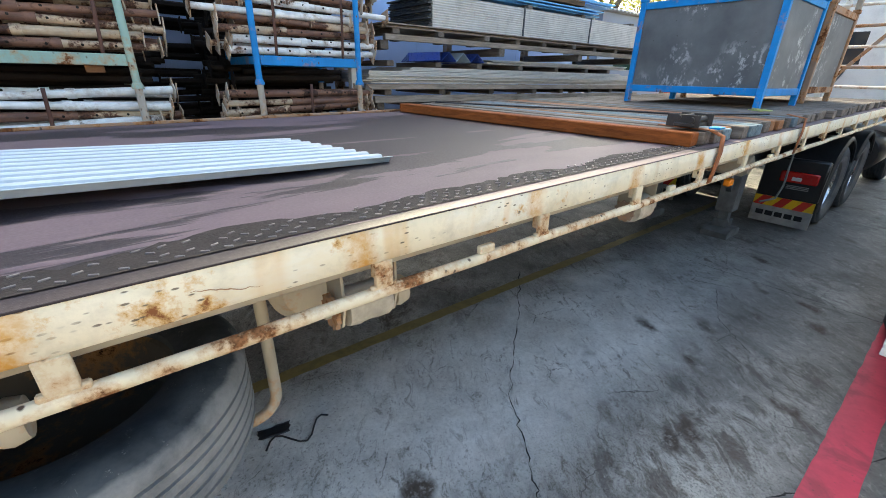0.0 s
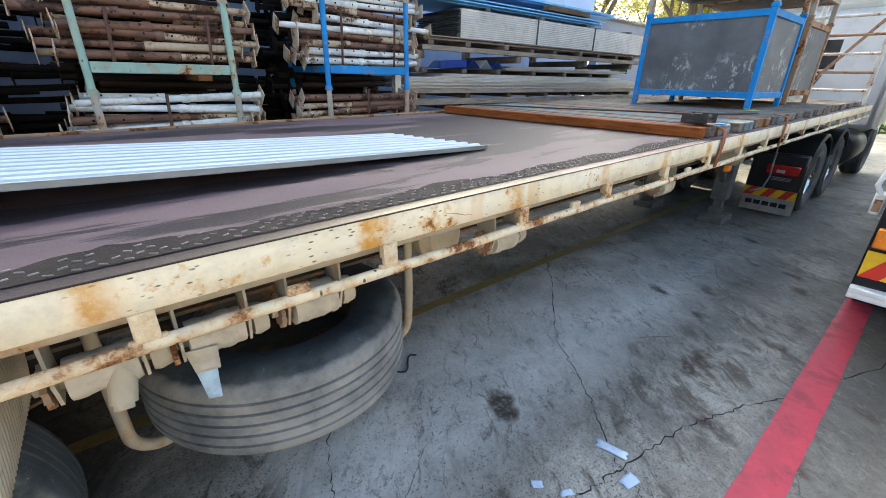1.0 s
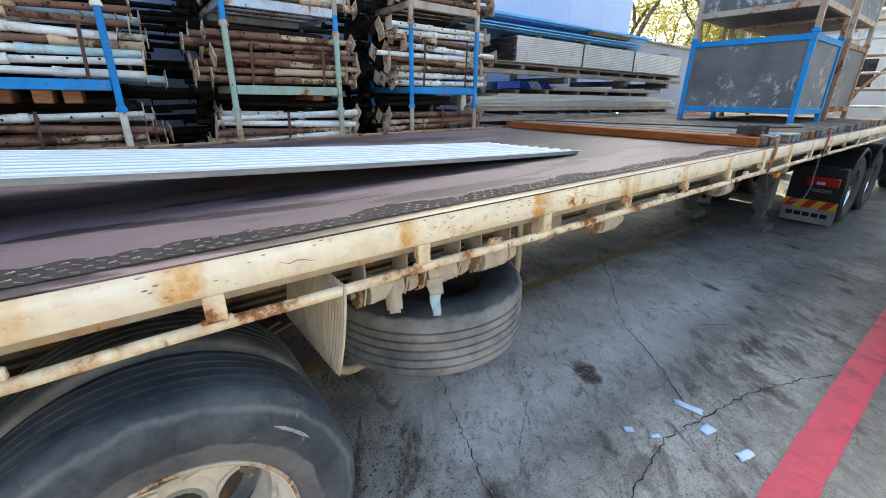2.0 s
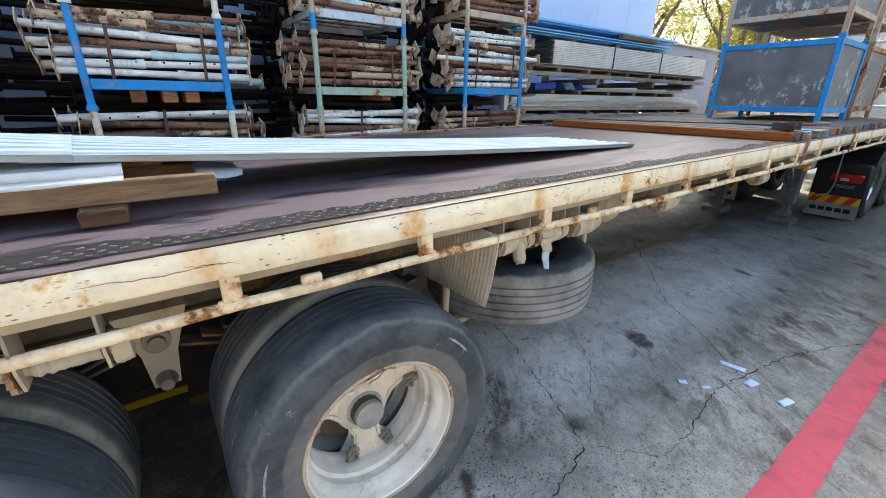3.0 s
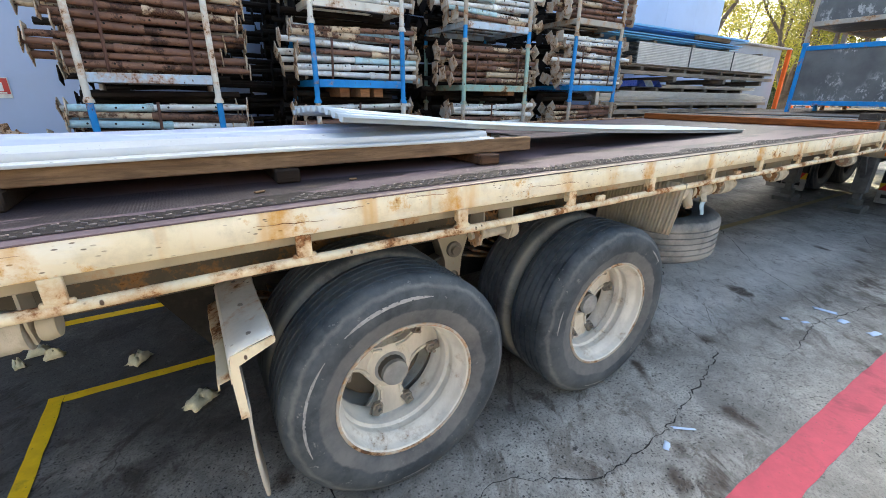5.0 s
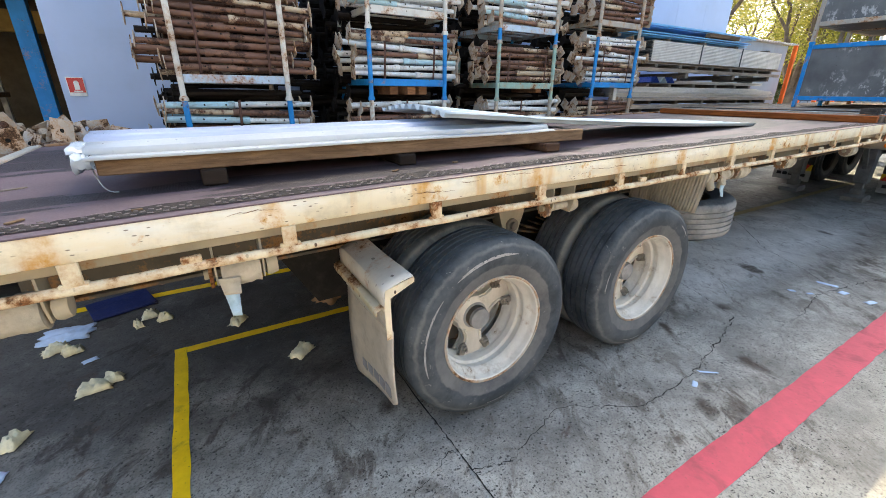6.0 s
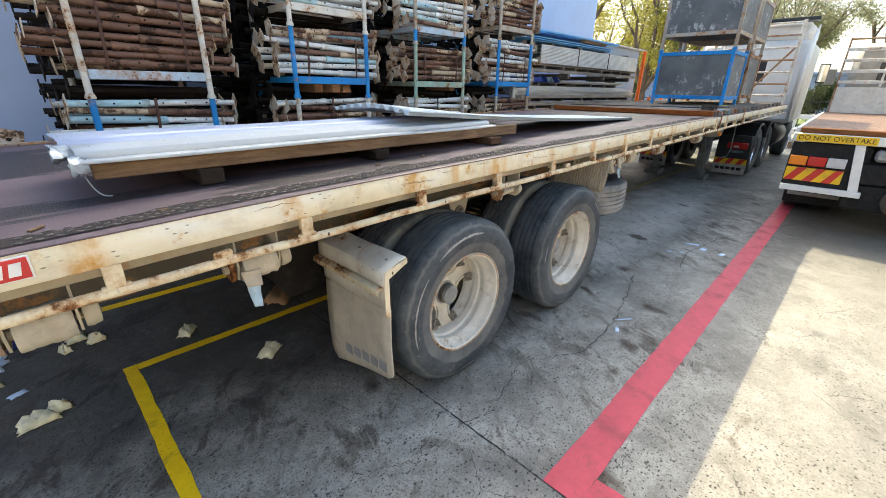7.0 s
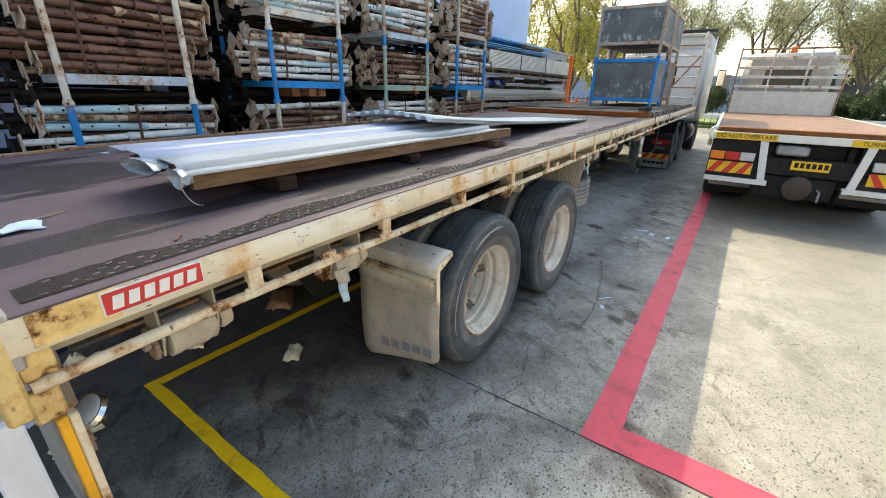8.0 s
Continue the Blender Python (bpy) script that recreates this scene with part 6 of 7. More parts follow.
for ci, (x0, x1, zs, top, low, kinds) in enumerate(COLUMNS):
    for li in range(4):
        z0, z1 = zs[li], zs[li + 1]
        mats = top if li == 2 else low
        if li == 3:
            mats = ((PALE_STEEL, WHITE_BLUE, PALE_STEEL), (WHITE, WHITE, WHITE), (PALE_STEEL, WHITE_BLUE, BLUE), (PALE_STEEL, PALE_STEEL, PALE_STEEL))[ci]
        if li == 2:
            mats = (mats[0], mats[1], mats[0])
        rack(x0, x1, RY0, RY1, z0, z1, mats, {BLUE: "blue", GREEN: "faded green", WHITE: "chipped white", PALE_STEEL: "grey-beige"}[mats[0]] + " steel post pallet stacked with steel props")
        if li == 0:
            # lowest tier filled, out of view, to stop light passing under the trailer
            fill(x0, x1, RY0 + 0.02, RY1, z0 + 0.21, z1, kinds[0], 100 * ci, 1, 0.12)
        else:
            hi = z1 + (0.03 if ci == 0 else 0.0) if li == 1 else z1 + (0.09 if ci == 0 else 0.04)
            fill(x0, x1, RY0 + 0.02, RY1, z0 + 0.21, hi, kinds[li], 100 * ci + li, 2, 0.11)
    # rusty bands
    strap_round(x0 + 0.16, RY0 + 0.02, zs[2] + 0.15, zs[3] - 0.1)
    strap_round(x1 - 0.14, RY0 + 0.02, zs[2] + 0.15, zs[3] - 0.1)
    strap_round(x0 + 0.4, RY0 + 0.02, zs[1] + 0.2, zs[2])
for xx, yy, zz in ((-3.3, 2.86, 1.79 - 0.16), (-3.1, 2.84, 1.63), (-2.95, 2.86, 1.63), (-1.25, 2.83, 1.66)):
    tagged(mesh_object("timber_offcut", box(B(), xx - 0.05, xx + 0.05, yy, yy + 0.5, zz, zz + 0.09, 0.006), RED_WOOD), "short reddish timber offcut tucked in the racks", "timber offcut", "offcuts in the racks")

# layers of props added behind the front racks, colour blackened to read as shade
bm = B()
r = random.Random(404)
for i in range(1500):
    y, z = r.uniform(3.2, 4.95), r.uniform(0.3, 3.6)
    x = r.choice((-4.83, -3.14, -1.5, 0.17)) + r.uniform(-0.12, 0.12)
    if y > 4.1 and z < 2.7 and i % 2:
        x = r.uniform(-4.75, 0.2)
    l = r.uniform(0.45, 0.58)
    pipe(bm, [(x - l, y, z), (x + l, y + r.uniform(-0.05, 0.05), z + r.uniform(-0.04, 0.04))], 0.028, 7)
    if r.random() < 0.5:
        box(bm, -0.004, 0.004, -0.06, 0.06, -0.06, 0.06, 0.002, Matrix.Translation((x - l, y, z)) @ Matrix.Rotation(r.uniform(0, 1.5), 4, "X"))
tagged(mesh_object("stacked_props", bm, PIPE_DARK), "added mass of props darkened for shade behind the racks", "steel props", kind="stuff")

# bin of prop heads behind the trailer's rear
bin_ob = root("fittings_bin", "low steel bin heaped with prop heads", "bin")
for x in (-7.5, -5.75):
    for y in (2.75, 3.7):
        part("post", box(B(), x, x + 0.05, y, y + 0.05, 0, 1.25, 0.004), RUST_FRAME, bin_ob)
for y in (2.76, 3.72):
    part("side", box(B(), -7.45, -5.75, y, y + 0.02, 0.4, 1.22, 0.003), RUST_FRAME, bin_ob)
for x in (-7.49, -5.74):
    part("side", box(B(), x, x + 0.02, 2.8, 3.7, 0.4, 1.22, 0.003), RUST_FRAME, bin_ob)
part("floor_plate", box(B(), -7.45, -5.75, 2.8, 3.7, 1.0, 1.02, 0.002), RUST_FRAME, bin_ob)
r = random.Random(77)
head_master = None
for i in range(46):
    x, y = r.uniform(-7.35, -5.75), r.uniform(2.85, 3.6)
    z = 1.1 + 0.28 * max(0, 1 - ((x + 6.3) / 0.9) ** 2) * r.uniform(0.2, 1.0) + 0.04
    m = Matrix.Translation((x, y, z)) @ Euler((r.uniform(0, 6), r.uniform(0, 6), r.uniform(0, 6))).to_matrix().to_4x4()
    if head_master is None:
        bm = B()
        box(bm, -0.085, 0.085, -0.085, 0.085, -0.004, 0.004, 0.003)
        head_master = tagged(mesh_object("prop_head", bm, PLATE), "weathered steel prop head plate with tube", "prop head", "heap of prop heads")
        bm = B()
        pipe(bm, [(0, 0, 0.004), (0, 0, 0.14)], 0.03, 10)
        part("socket", bm, PIPE_CREAM, head_master)
        bm = B()
        lathe(bm, [(-0.0065, 0.0), (-0.0065, 0.016), (-0.003, 0.016)], 10, axis="Z")
        part("hole", bm, HOLE, head_master)
        head_master.matrix_basis = m
    else:
        copy_thing(head_master, m)

# ---- sheet stacks on timber, past the racks ----
stack = root("sheet_rack", "heavy timber and steel rack for long sheets", "rack")
for xx in (1.15, 2.9, 4.6, 6.1):
    for yy in (3.42, 4.45):
        part("post", box(B(), xx, xx + 0.1, yy, yy + 0.1, 0, 2.12 if yy > 4 else 1.2, 0.006), PALE_STEEL, stack)
    for z in (1.2, 2.02):
        part("arm", box(B(), xx, xx + 0.1, 3.36, 4.55, z - 0.09, z, 0.006), GREY_WOOD, stack)


def sheet_pile(x0, x1, y0, y1, z, n, t, material, label, seed, slip=0.05):
    r = random.Random(seed)
    root_ob = root("sheet_pile", label, "sheet pile", None, "sheets stacked on timber")
    for i in range(n):
        a, b = r.uniform(-slip, slip), r.uniform(-slip, slip)
        part("sheet", box(B(), x0 + a, x1 + b, y0 + r.uniform(-slip, slip) * 0.6, y1, z + i * t, z + (i + 1) * t - 0.003, 0.001), material, root_ob)
    return root_ob


def bearers(x0, x1, y0, y1, z, t, step, seed):
    r = random.Random(seed)
    x = x0
    while x < x1:
        tagged(mesh_object("timber_bearer", box(B(), x, x + 0.09, y0 + r.uniform(-0.03, 0.03), y1, z, z + t - 0.002, 0.005), GREY_WOOD), "weathered timber bearer between sheet stacks", "timber bearer", "bearers between the sheets")
        x += step * r.uniform(0.8, 1.2)


def runner(x0, x1, y, z, t, w=0.05, mat=None):
    tagged(mesh_object("timber_runner", box(B(), x0, x1, y, y + w, z, z + t - 0.002, 0.004), mat or GREY_WOOD_X), "long pale timber runner under sheets", "timber runner", "runners under the sheets")


# lowest tiers, with board piles added to hide sunlit ground behind
for k in range(7):
    sheet_pile(1.0, 6.45, 3.36, 4.4, 0.06 + k * 0.15, 2, 0.05, GREY_WOOD_X, "boards added at the rack's foot to block sunlit ground", 200 + k, 0.08)
    bearers(1.1, 6.3, 3.4, 4.38, 0.162 + k * 0.15, 0.05, 0.9, 300 + k)
runner(1.0, 6.4, 3.36, 1.26, 0.07)
bearers(1.1, 6.3, 3.4, 4.4, 1.33, 0.07, 0.75, 4)
runner(1.05, 6.5, 3.34, 1.40, 0.075)
bearers(1.2, 6.4, 3.38, 4.4, 1.476, 0.06, 0.7, 5)
runner(0.95, 6.55, 3.33, 1.537, 0.06)
sheet_pile(0.95, 6.5, 3.33, 4.35, 1.60, 7, 0.018, SHEET_STACK, "flat grey-white sheets stacked on timber", 6, 0.09)
sheet_pile(1.5, 6.1, 3.45, 4.3, 1.728, 3, 0.015, SHEET_STACK, "flat grey-white sheets stacked on timber", 8, 0.12)
bearers(1.3, 6.3, 3.5, 4.4, 1.775, 0.06, 0.8, 7)
# ridge capping in zigzag
for i in range(3):
    bm = B()
    x0 = 2.12 + i * 0.23
    poly = [(x0 - 0.115, 1.845), (x0, 1.945), (x0 + 0.115, 1.845)]
    ribbon(bm, [[(a, 3.42, b) for a, b in poly], [(a, 4.3, b) for a, b in poly]])
    solid(tagged(mesh_object("ridge_capping", bm, SHEET if i == 1 else RIDGE_BLUE, smooth=0), "white folded ridge capping" if i == 1 else "dark blue folded ridge capping", "ridge capping", "ridge cappings on the stack"), 0.006)
tagged(mesh_object("ridge_capping", beam(B(), (1.55, 3.44, 1.87), (2.0, 3.44, 1.9), 0.012, 0.09, 0.003), RIDGE_BLUE), "dark blue folded ridge capping", "ridge capping", "ridge cappings on the stack")
sheet_pile(2.9, 6.2, 3.5, 4.3, 1.837, 4, 0.014, SHEET_STACK, "flat grey-white sheets stacked on timber", 18, 0.12)
# upper tier: timber, the big wrapped bundle, blue sheets
runner(1.2, 6.6, 3.34, 2.022, 0.06, 0.06)
bearers(1.3, 6.5, 3.36, 4.4, 2.085, 0.055, 0.62, 9)
sheet_pile(1.2, 6.6, 3.35, 4.35, 2.14, 3, 0.016, GREY_WOOD_X, "thin pale packing boards on the rack", 19, 0.05)
bundle = root("sheet_bundle", "long bundle of corrugated silver-grey sheets with steel bands", "sheet bundle")
bm = B()
rows = []
for k in range(2):
    rows.append([(1.86 if k == 0 else 6.62, 3.405 + 0.005 * (j % 2), 2.195 + j * 0.0125) for j in range(27)])
ribbon(bm, rows)
box(bm, 1.86, 6.62, 3.412, 4.3, 2.195, 2.52, 0.004)
part("sheet_block", bm, SHEET_STACK, bundle, smooth=0)
bm = B()
for j in range(13):
    box(bm, 1.80 + 0.02 * (j % 3), 1.858, 3.415, 4.29, 2.2 + j * 0.0245, 2.216 + j * 0.0245, 0.001)
tagged(part("sheet_end", bm, SHEET_EDGE, bundle, "dark layered sheet ends"), kind="stuff")
for xx in (3.35, 4.85):
    part("band", box(B(), xx, xx + 0.02, 3.394, 4.31, 2.19, 2.526, 0.001), SHEET_EDGE, bundle)
bearers(1.0, 6.4, 3.5, 4.4, 2.528, 0.05, 1.3, 12)
sheet_pile(1.0, 5.2, 3.5, 4.35, 2.58, 5, 0.018, BLUE_SHEET, "pale and mid blue coated sheets in a stack", 13, 0.16)
tagged(mesh_object("timber_packer", box(B(), 3.6, 4.7, 3.44, 3.54, 2.672, 2.74, 0.005), PLANK), "brown timber packer between blue sheets", "timber packer")
sheet_pile(0.9, 5.62, 3.55, 4.4, 2.745, 3, 0.018, BLUE_SHEET, "long blue coated sheets on top of the stack", 14, 0.1)
tagged(mesh_object("white_post", box(B(), 0.72, 0.80, 3.2, 3.28, 0.0, 1.78, 0.005), WHITE), "short white marker post beside the sheets", "post")


# ---- prime mover under the trailer's front ----
prime = root("prime_mover", "white prime mover with black mudguards coupled under the trailer", "truck")


def road_wheel(parent, cx, cz, outer, side, rad=0.5, dish=CHROME):
    h = 0.14
    m = Matrix.Translation((cx, outer + h * side, cz)) @ (Matrix.Identity(4) if side > 0 else Matrix.Rotation(math.pi, 4, "Z"))
    f = -h
    w = part("wheel", lathe(B(), [(f + 0.03, 0.295), (f + 0.004, 0.318), (f + 0.012, 0.305), (f + 0.05, 0.285), (f + 0.14, 0.27), (f + 0.15, 0.2), (f + 0.12, 0.12), (f + 0.07, 0.1), (f + 0.05, 0.08), (f + 0.05, 0.0)], 40), dish, parent, "grey disc wheel", m)
    part("tyre", lathe(B(), tyre_profile(rad, 0.28, 0.31), 64), RUBBER, w, "black truck tyre")
    bm = B()
    for k in range(10):
        a = 2 * math.pi * k / 10
        lathe(bm, [(f + 0.115, 0.0), (f + 0.115, 0.014), (f + 0.15, 0.016)], 6, (0.16 * math.cos(a), 0, 0.16 * math.sin(a)))
    part("wheel_nuts", bm, NUT, w)
    return w


def chevron(parent, x, y0, y1, z0, z1, n=4, flip=False):
    """Yellow board with slanting red stripes, facing -x."""
    b = part("chevron_board", box(B(), x - 0.006, x, y0, y1, z0, z1, 0.001), REFLECT_YELLOW, parent, "red and yellow striped marker board")
    h = z1 - z0
    step = (y1 - y0) / n
    for i in range(n):
        a = y0 + i * step
        poly = [(a, z0), (a + step * 0.5, z0), (a + step * 0.5 + h * 0.7, z1), (a + h * 0.7, z1)]
        if flip:
            poly = [(y0 + y1 - p, q) for p, q in poly]
        clip = [(min(max(p, y0), y1), q) for p, q in poly]
        if abs(clip[0][0] - clip[1][0]) + abs(clip[2][0] - clip[3][0]) < 0.01:
            continue
        bm = B()
        va = [bm.verts.new((x - 0.0085, p, q)) for p, q in clip]
        vb = [bm.verts.new((x - 0.006, p, q)) for p, q in clip]
        bm.faces.new(va)
        bm.faces.new(vb[::-1])
        for j in range(4):
            bm.faces.new((va[j], va[(j + 1) % 4], vb[(j + 1) % 4], vb[j]))
        bmesh.ops.remove_doubles(bm, verts=bm.verts[:], dist=0.0001)
        part("stripe", bm, REFLECT_RED, b)
    return b


def guard_arc(parent, cx, cz, y0, y1, r0, a0, a1, material=BLACK, t=0.02):
    bm = B()
    rows = []
    for yy in (y0, y0 + 0.02, y1 - 0.02, y1):
        rr = r0 - (0.03 if yy in (y0, y1) else 0)
        rows.append([(cx + rr * math.cos(radians(a0 + (a1 - a0) * i / 20)), yy, cz + rr * math.sin(radians(a0 + (a1 - a0) * i / 20))) for i in range(21)])
    ribbon(bm, rows)
    return solid(part("mudguard", bm, material, parent, "black plastic mudguard"), t)


for cx in (5.78, 7.1):
    for yo, s in ((0.16, 1), (0.5, 1), (2.34, -1), (2.0, -1)):
        road_wheel(prime, cx, 0.502, yo, s)
    for y0, y1 in ((0.13, 0.76), (1.74, 2.37)):
        guard_arc(prime, cx, 0.5, y0, y1, 0.6, 25, 205 if cx < 6 else 155)
for y0, y1, s in ((0.14, 0.76, 0), (1.74, 2.36, 1)):
    box_bm = B()
    box(box_bm, 5.12, 5.22, y0, y1, 0.36, 0.86, 0.02)
    rear = part("rear_guard", box_bm, BLACK, prime, "black rear mudguard panel")
    chevron(prime, 5.118, y0 + 0.005, y1 - 0.005, 0.255, 0.375, 3, True)
    fl = part("mudflap", box(B(), 5.12, 5.135, y0, y1, 0.04, 0.255, 0.01), FLAP_GREY, prime, "light grey mudflap with dark lettering bars")
    for i in range(5):
        part("print_bar", box(B(), 5.114, 5.12, y0 + 0.08 + i * 0.1, y0 + 0.16 + i * 0.1, 0.13, 0.19, 0.002), SIGN_BLACK, fl)
    tl = part("tail_lamp", box(B(), 5.06, 5.12, y0 + 0.05, y0 + 0.42, 0.585, 0.715, 0.02), RED_LENS, prime, "red tail lamp")
    part("lamp_side", box(B(), 5.056, 5.118, y0 + 0.2, y0 + 0.3, 0.61, 0.655, 0.006), CLEAR_LENS, tl)
    bm = B()
    for k in range(3):
        box(bm, 5.112, 5.12, y0 + 0.12, y0 + 0.34, 0.50 + 0.018 * k, 0.51 + 0.018 * k, 0.001)
    part("data_bars", bm, STEEL_GREY, prime)
for yy in (0.85, 1.55):
    part("chassis_rail", box(B(), 4.9, 11.0, yy, yy + 0.08, 0.7, 0.98, 0.008), BLACK, prime)
part("turntable", box(B(), 6.0, 6.9, 0.8, 1.7, 0.98, 1.12, 0.03), BLACK, prime)
bm = B()
box(bm, 8.9, 11.0, 0.0, 2.48, 0.95, 3.0, 0.12)
box(bm, 9.05, 10.6, 0.1, 2.36, 3.0, 3.4, 0.12)
part("cab", bm, WHITE_PAINT, prime, "white sleeper cab")
part("cab_window", box(B(), 8.894, 8.902, 0.85, 1.6, 2.0, 2.5, 0.03), GLASS, prime)
for yy in (-0.02, 2.4):
    bm = B()
    rows = [[(8.9, yy, 1.0), (8.9, yy, 3.3)], [(8.45, yy + (0.03 if yy < 1 else -0.03), 1.05), (8.6, yy + (0.03 if yy < 1 else -0.03), 3.0)]]
    ribbon(bm, rows)
    solid(part("side_fairing", bm, WHITE_PAINT, prime, "white side fairing"), 0.03)
part("fuel_tank", lathe(B(), [(8.0, 0.0), (8.01, 0.28), (8.05, 0.31), (9.3, 0.31), (9.34, 0.28), (9.35, 0.0)], 32, (0, 0.36, 0.68), "X"), BLACK, prime, "dark round fuel tank")
road_wheel(prime, 10.3, 0.502, 0.1, 1)
road_wheel(prime, 10.3, 0.502, 2.36, -1)
part("roof_visor", box(B(), 8.7, 9.1, 0.0, 2.45, 3.4, 3.48, 0.02), BLACK, prime)
mir = part("mirror", box(B(), 10.6, 10.68, -0.35, -0.12, 2.0, 2.5, 0.03), BLACK, prime, "tall black wing mirror")
part("mirror_glass", box(B(), 10.594, 10.6, -0.33, -0.14, 2.03, 2.47, 0.004), MIRROR, mir)
bm = B()
pipe(bm, [(8.65, 1.9, 1.0), (8.65, 1.9, 3.2)], 0.06, 14)
part("exhaust", bm, CHROME, prime)
bm = B()
for k in range(3):
    pts = [(8.88, 1.0 + 0.15 * k, 1.9), (8.2, 1.0 + 0.15 * k, 1.6), (7.3, 1.05 + 0.13 * k, 1.55), (7.0, 1.1 + 0.1 * k, 1.75)]
    pipe(bm, pts, 0.016, 8)
part("air_hoses", bm, BLACK, prime)


# ---- second truck: tray seen from behind ----
tray = root("tray_truck", "white tray truck with brown deck and slatted headboard, parked", "truck", Matrix.Translation((1.45, -0.8, 0)) @ Matrix.Rotation(radians(1.6), 4, "Z") @ Matrix.Translation((-1.45, 0.8, 0)))
TX, TY0, TY1, TZ = 1.45, -3.28, -0.80, 1.24
part("tray_deck", box(B(), TX + 0.11, 8.66, TY0 + 0.02, TY1 - 0.02, TZ - 0.02, TZ + 0.055, 0.006), TRAY_DECK, tray, "worn pale brown tray deck")
part("rear_plank", box(B(), TX - 0.012, TX + 0.11, TY0 + 0.06, TY1 - 0.06, TZ - 0.004, TZ + 0.062, 0.008), ORANGE_PLANK, tray, "orange-brown hardwood plank on the rear edge")
part("rear_coaming", box(B(), TX - 0.03, TX + 0.05, TY0, TY1, TZ - 0.11, TZ - 0.005, 0.008), WHITE_PAINT, tray, "white rear tray rail")
for yy in (TY0, TY1 - 0.05):
    part("side_coaming", box(B(), TX + 0.05, 8.66, yy, yy + 0.05, TZ - 0.11, TZ + 0.06, 0.008), WHITE_PAINT, tray)


def lettering(text, size, m, material, parent):
    cu = bpy.data.curves.new("lettering", "FONT")
    cu.body, cu.size, cu.extrude, cu.align_x, cu.align_y = text, size, 0.001, "CENTER", "CENTER"
    tmp = new("lettering", cu)
    deps = bpy.context.evaluated_depsgraph_get()
    me = bpy.data.meshes.new_from_object(tmp.evaluated_get(deps))
    bpy.data.objects.remove(tmp)
    me.materials.clear()
    me.materials.append(material)
    ob = new("lettering", me)
    ob.parent = parent
    ob.matrix_basis = m
    return ob


# text faces -x, reading towards -y
FACE = Matrix(((0, 0, -1, 0), (-1, 0, 0, 0), (0, 1, 0, 0), (0, 0, 0, 1)))
for yc, w, text in ((TY1 - 0.42, 0.76, "DO NOT OVERTAKE"), (TY0 + 0.46, 0.86, "TURNING VEHICLE")):
    b = part("warning_strip", box(B(), TX - 0.036, TX - 0.03, yc - w / 2, yc + w / 2, TZ - 0.105, TZ - 0.015, 0.001), REFLECT_YELLOW, tray, "yellow warning strip with black capitals")
    lettering(text, 0.078, Matrix.Translation((TX - 0.038, yc, TZ - 0.061)) @ FACE, SIGN_BLACK, b)
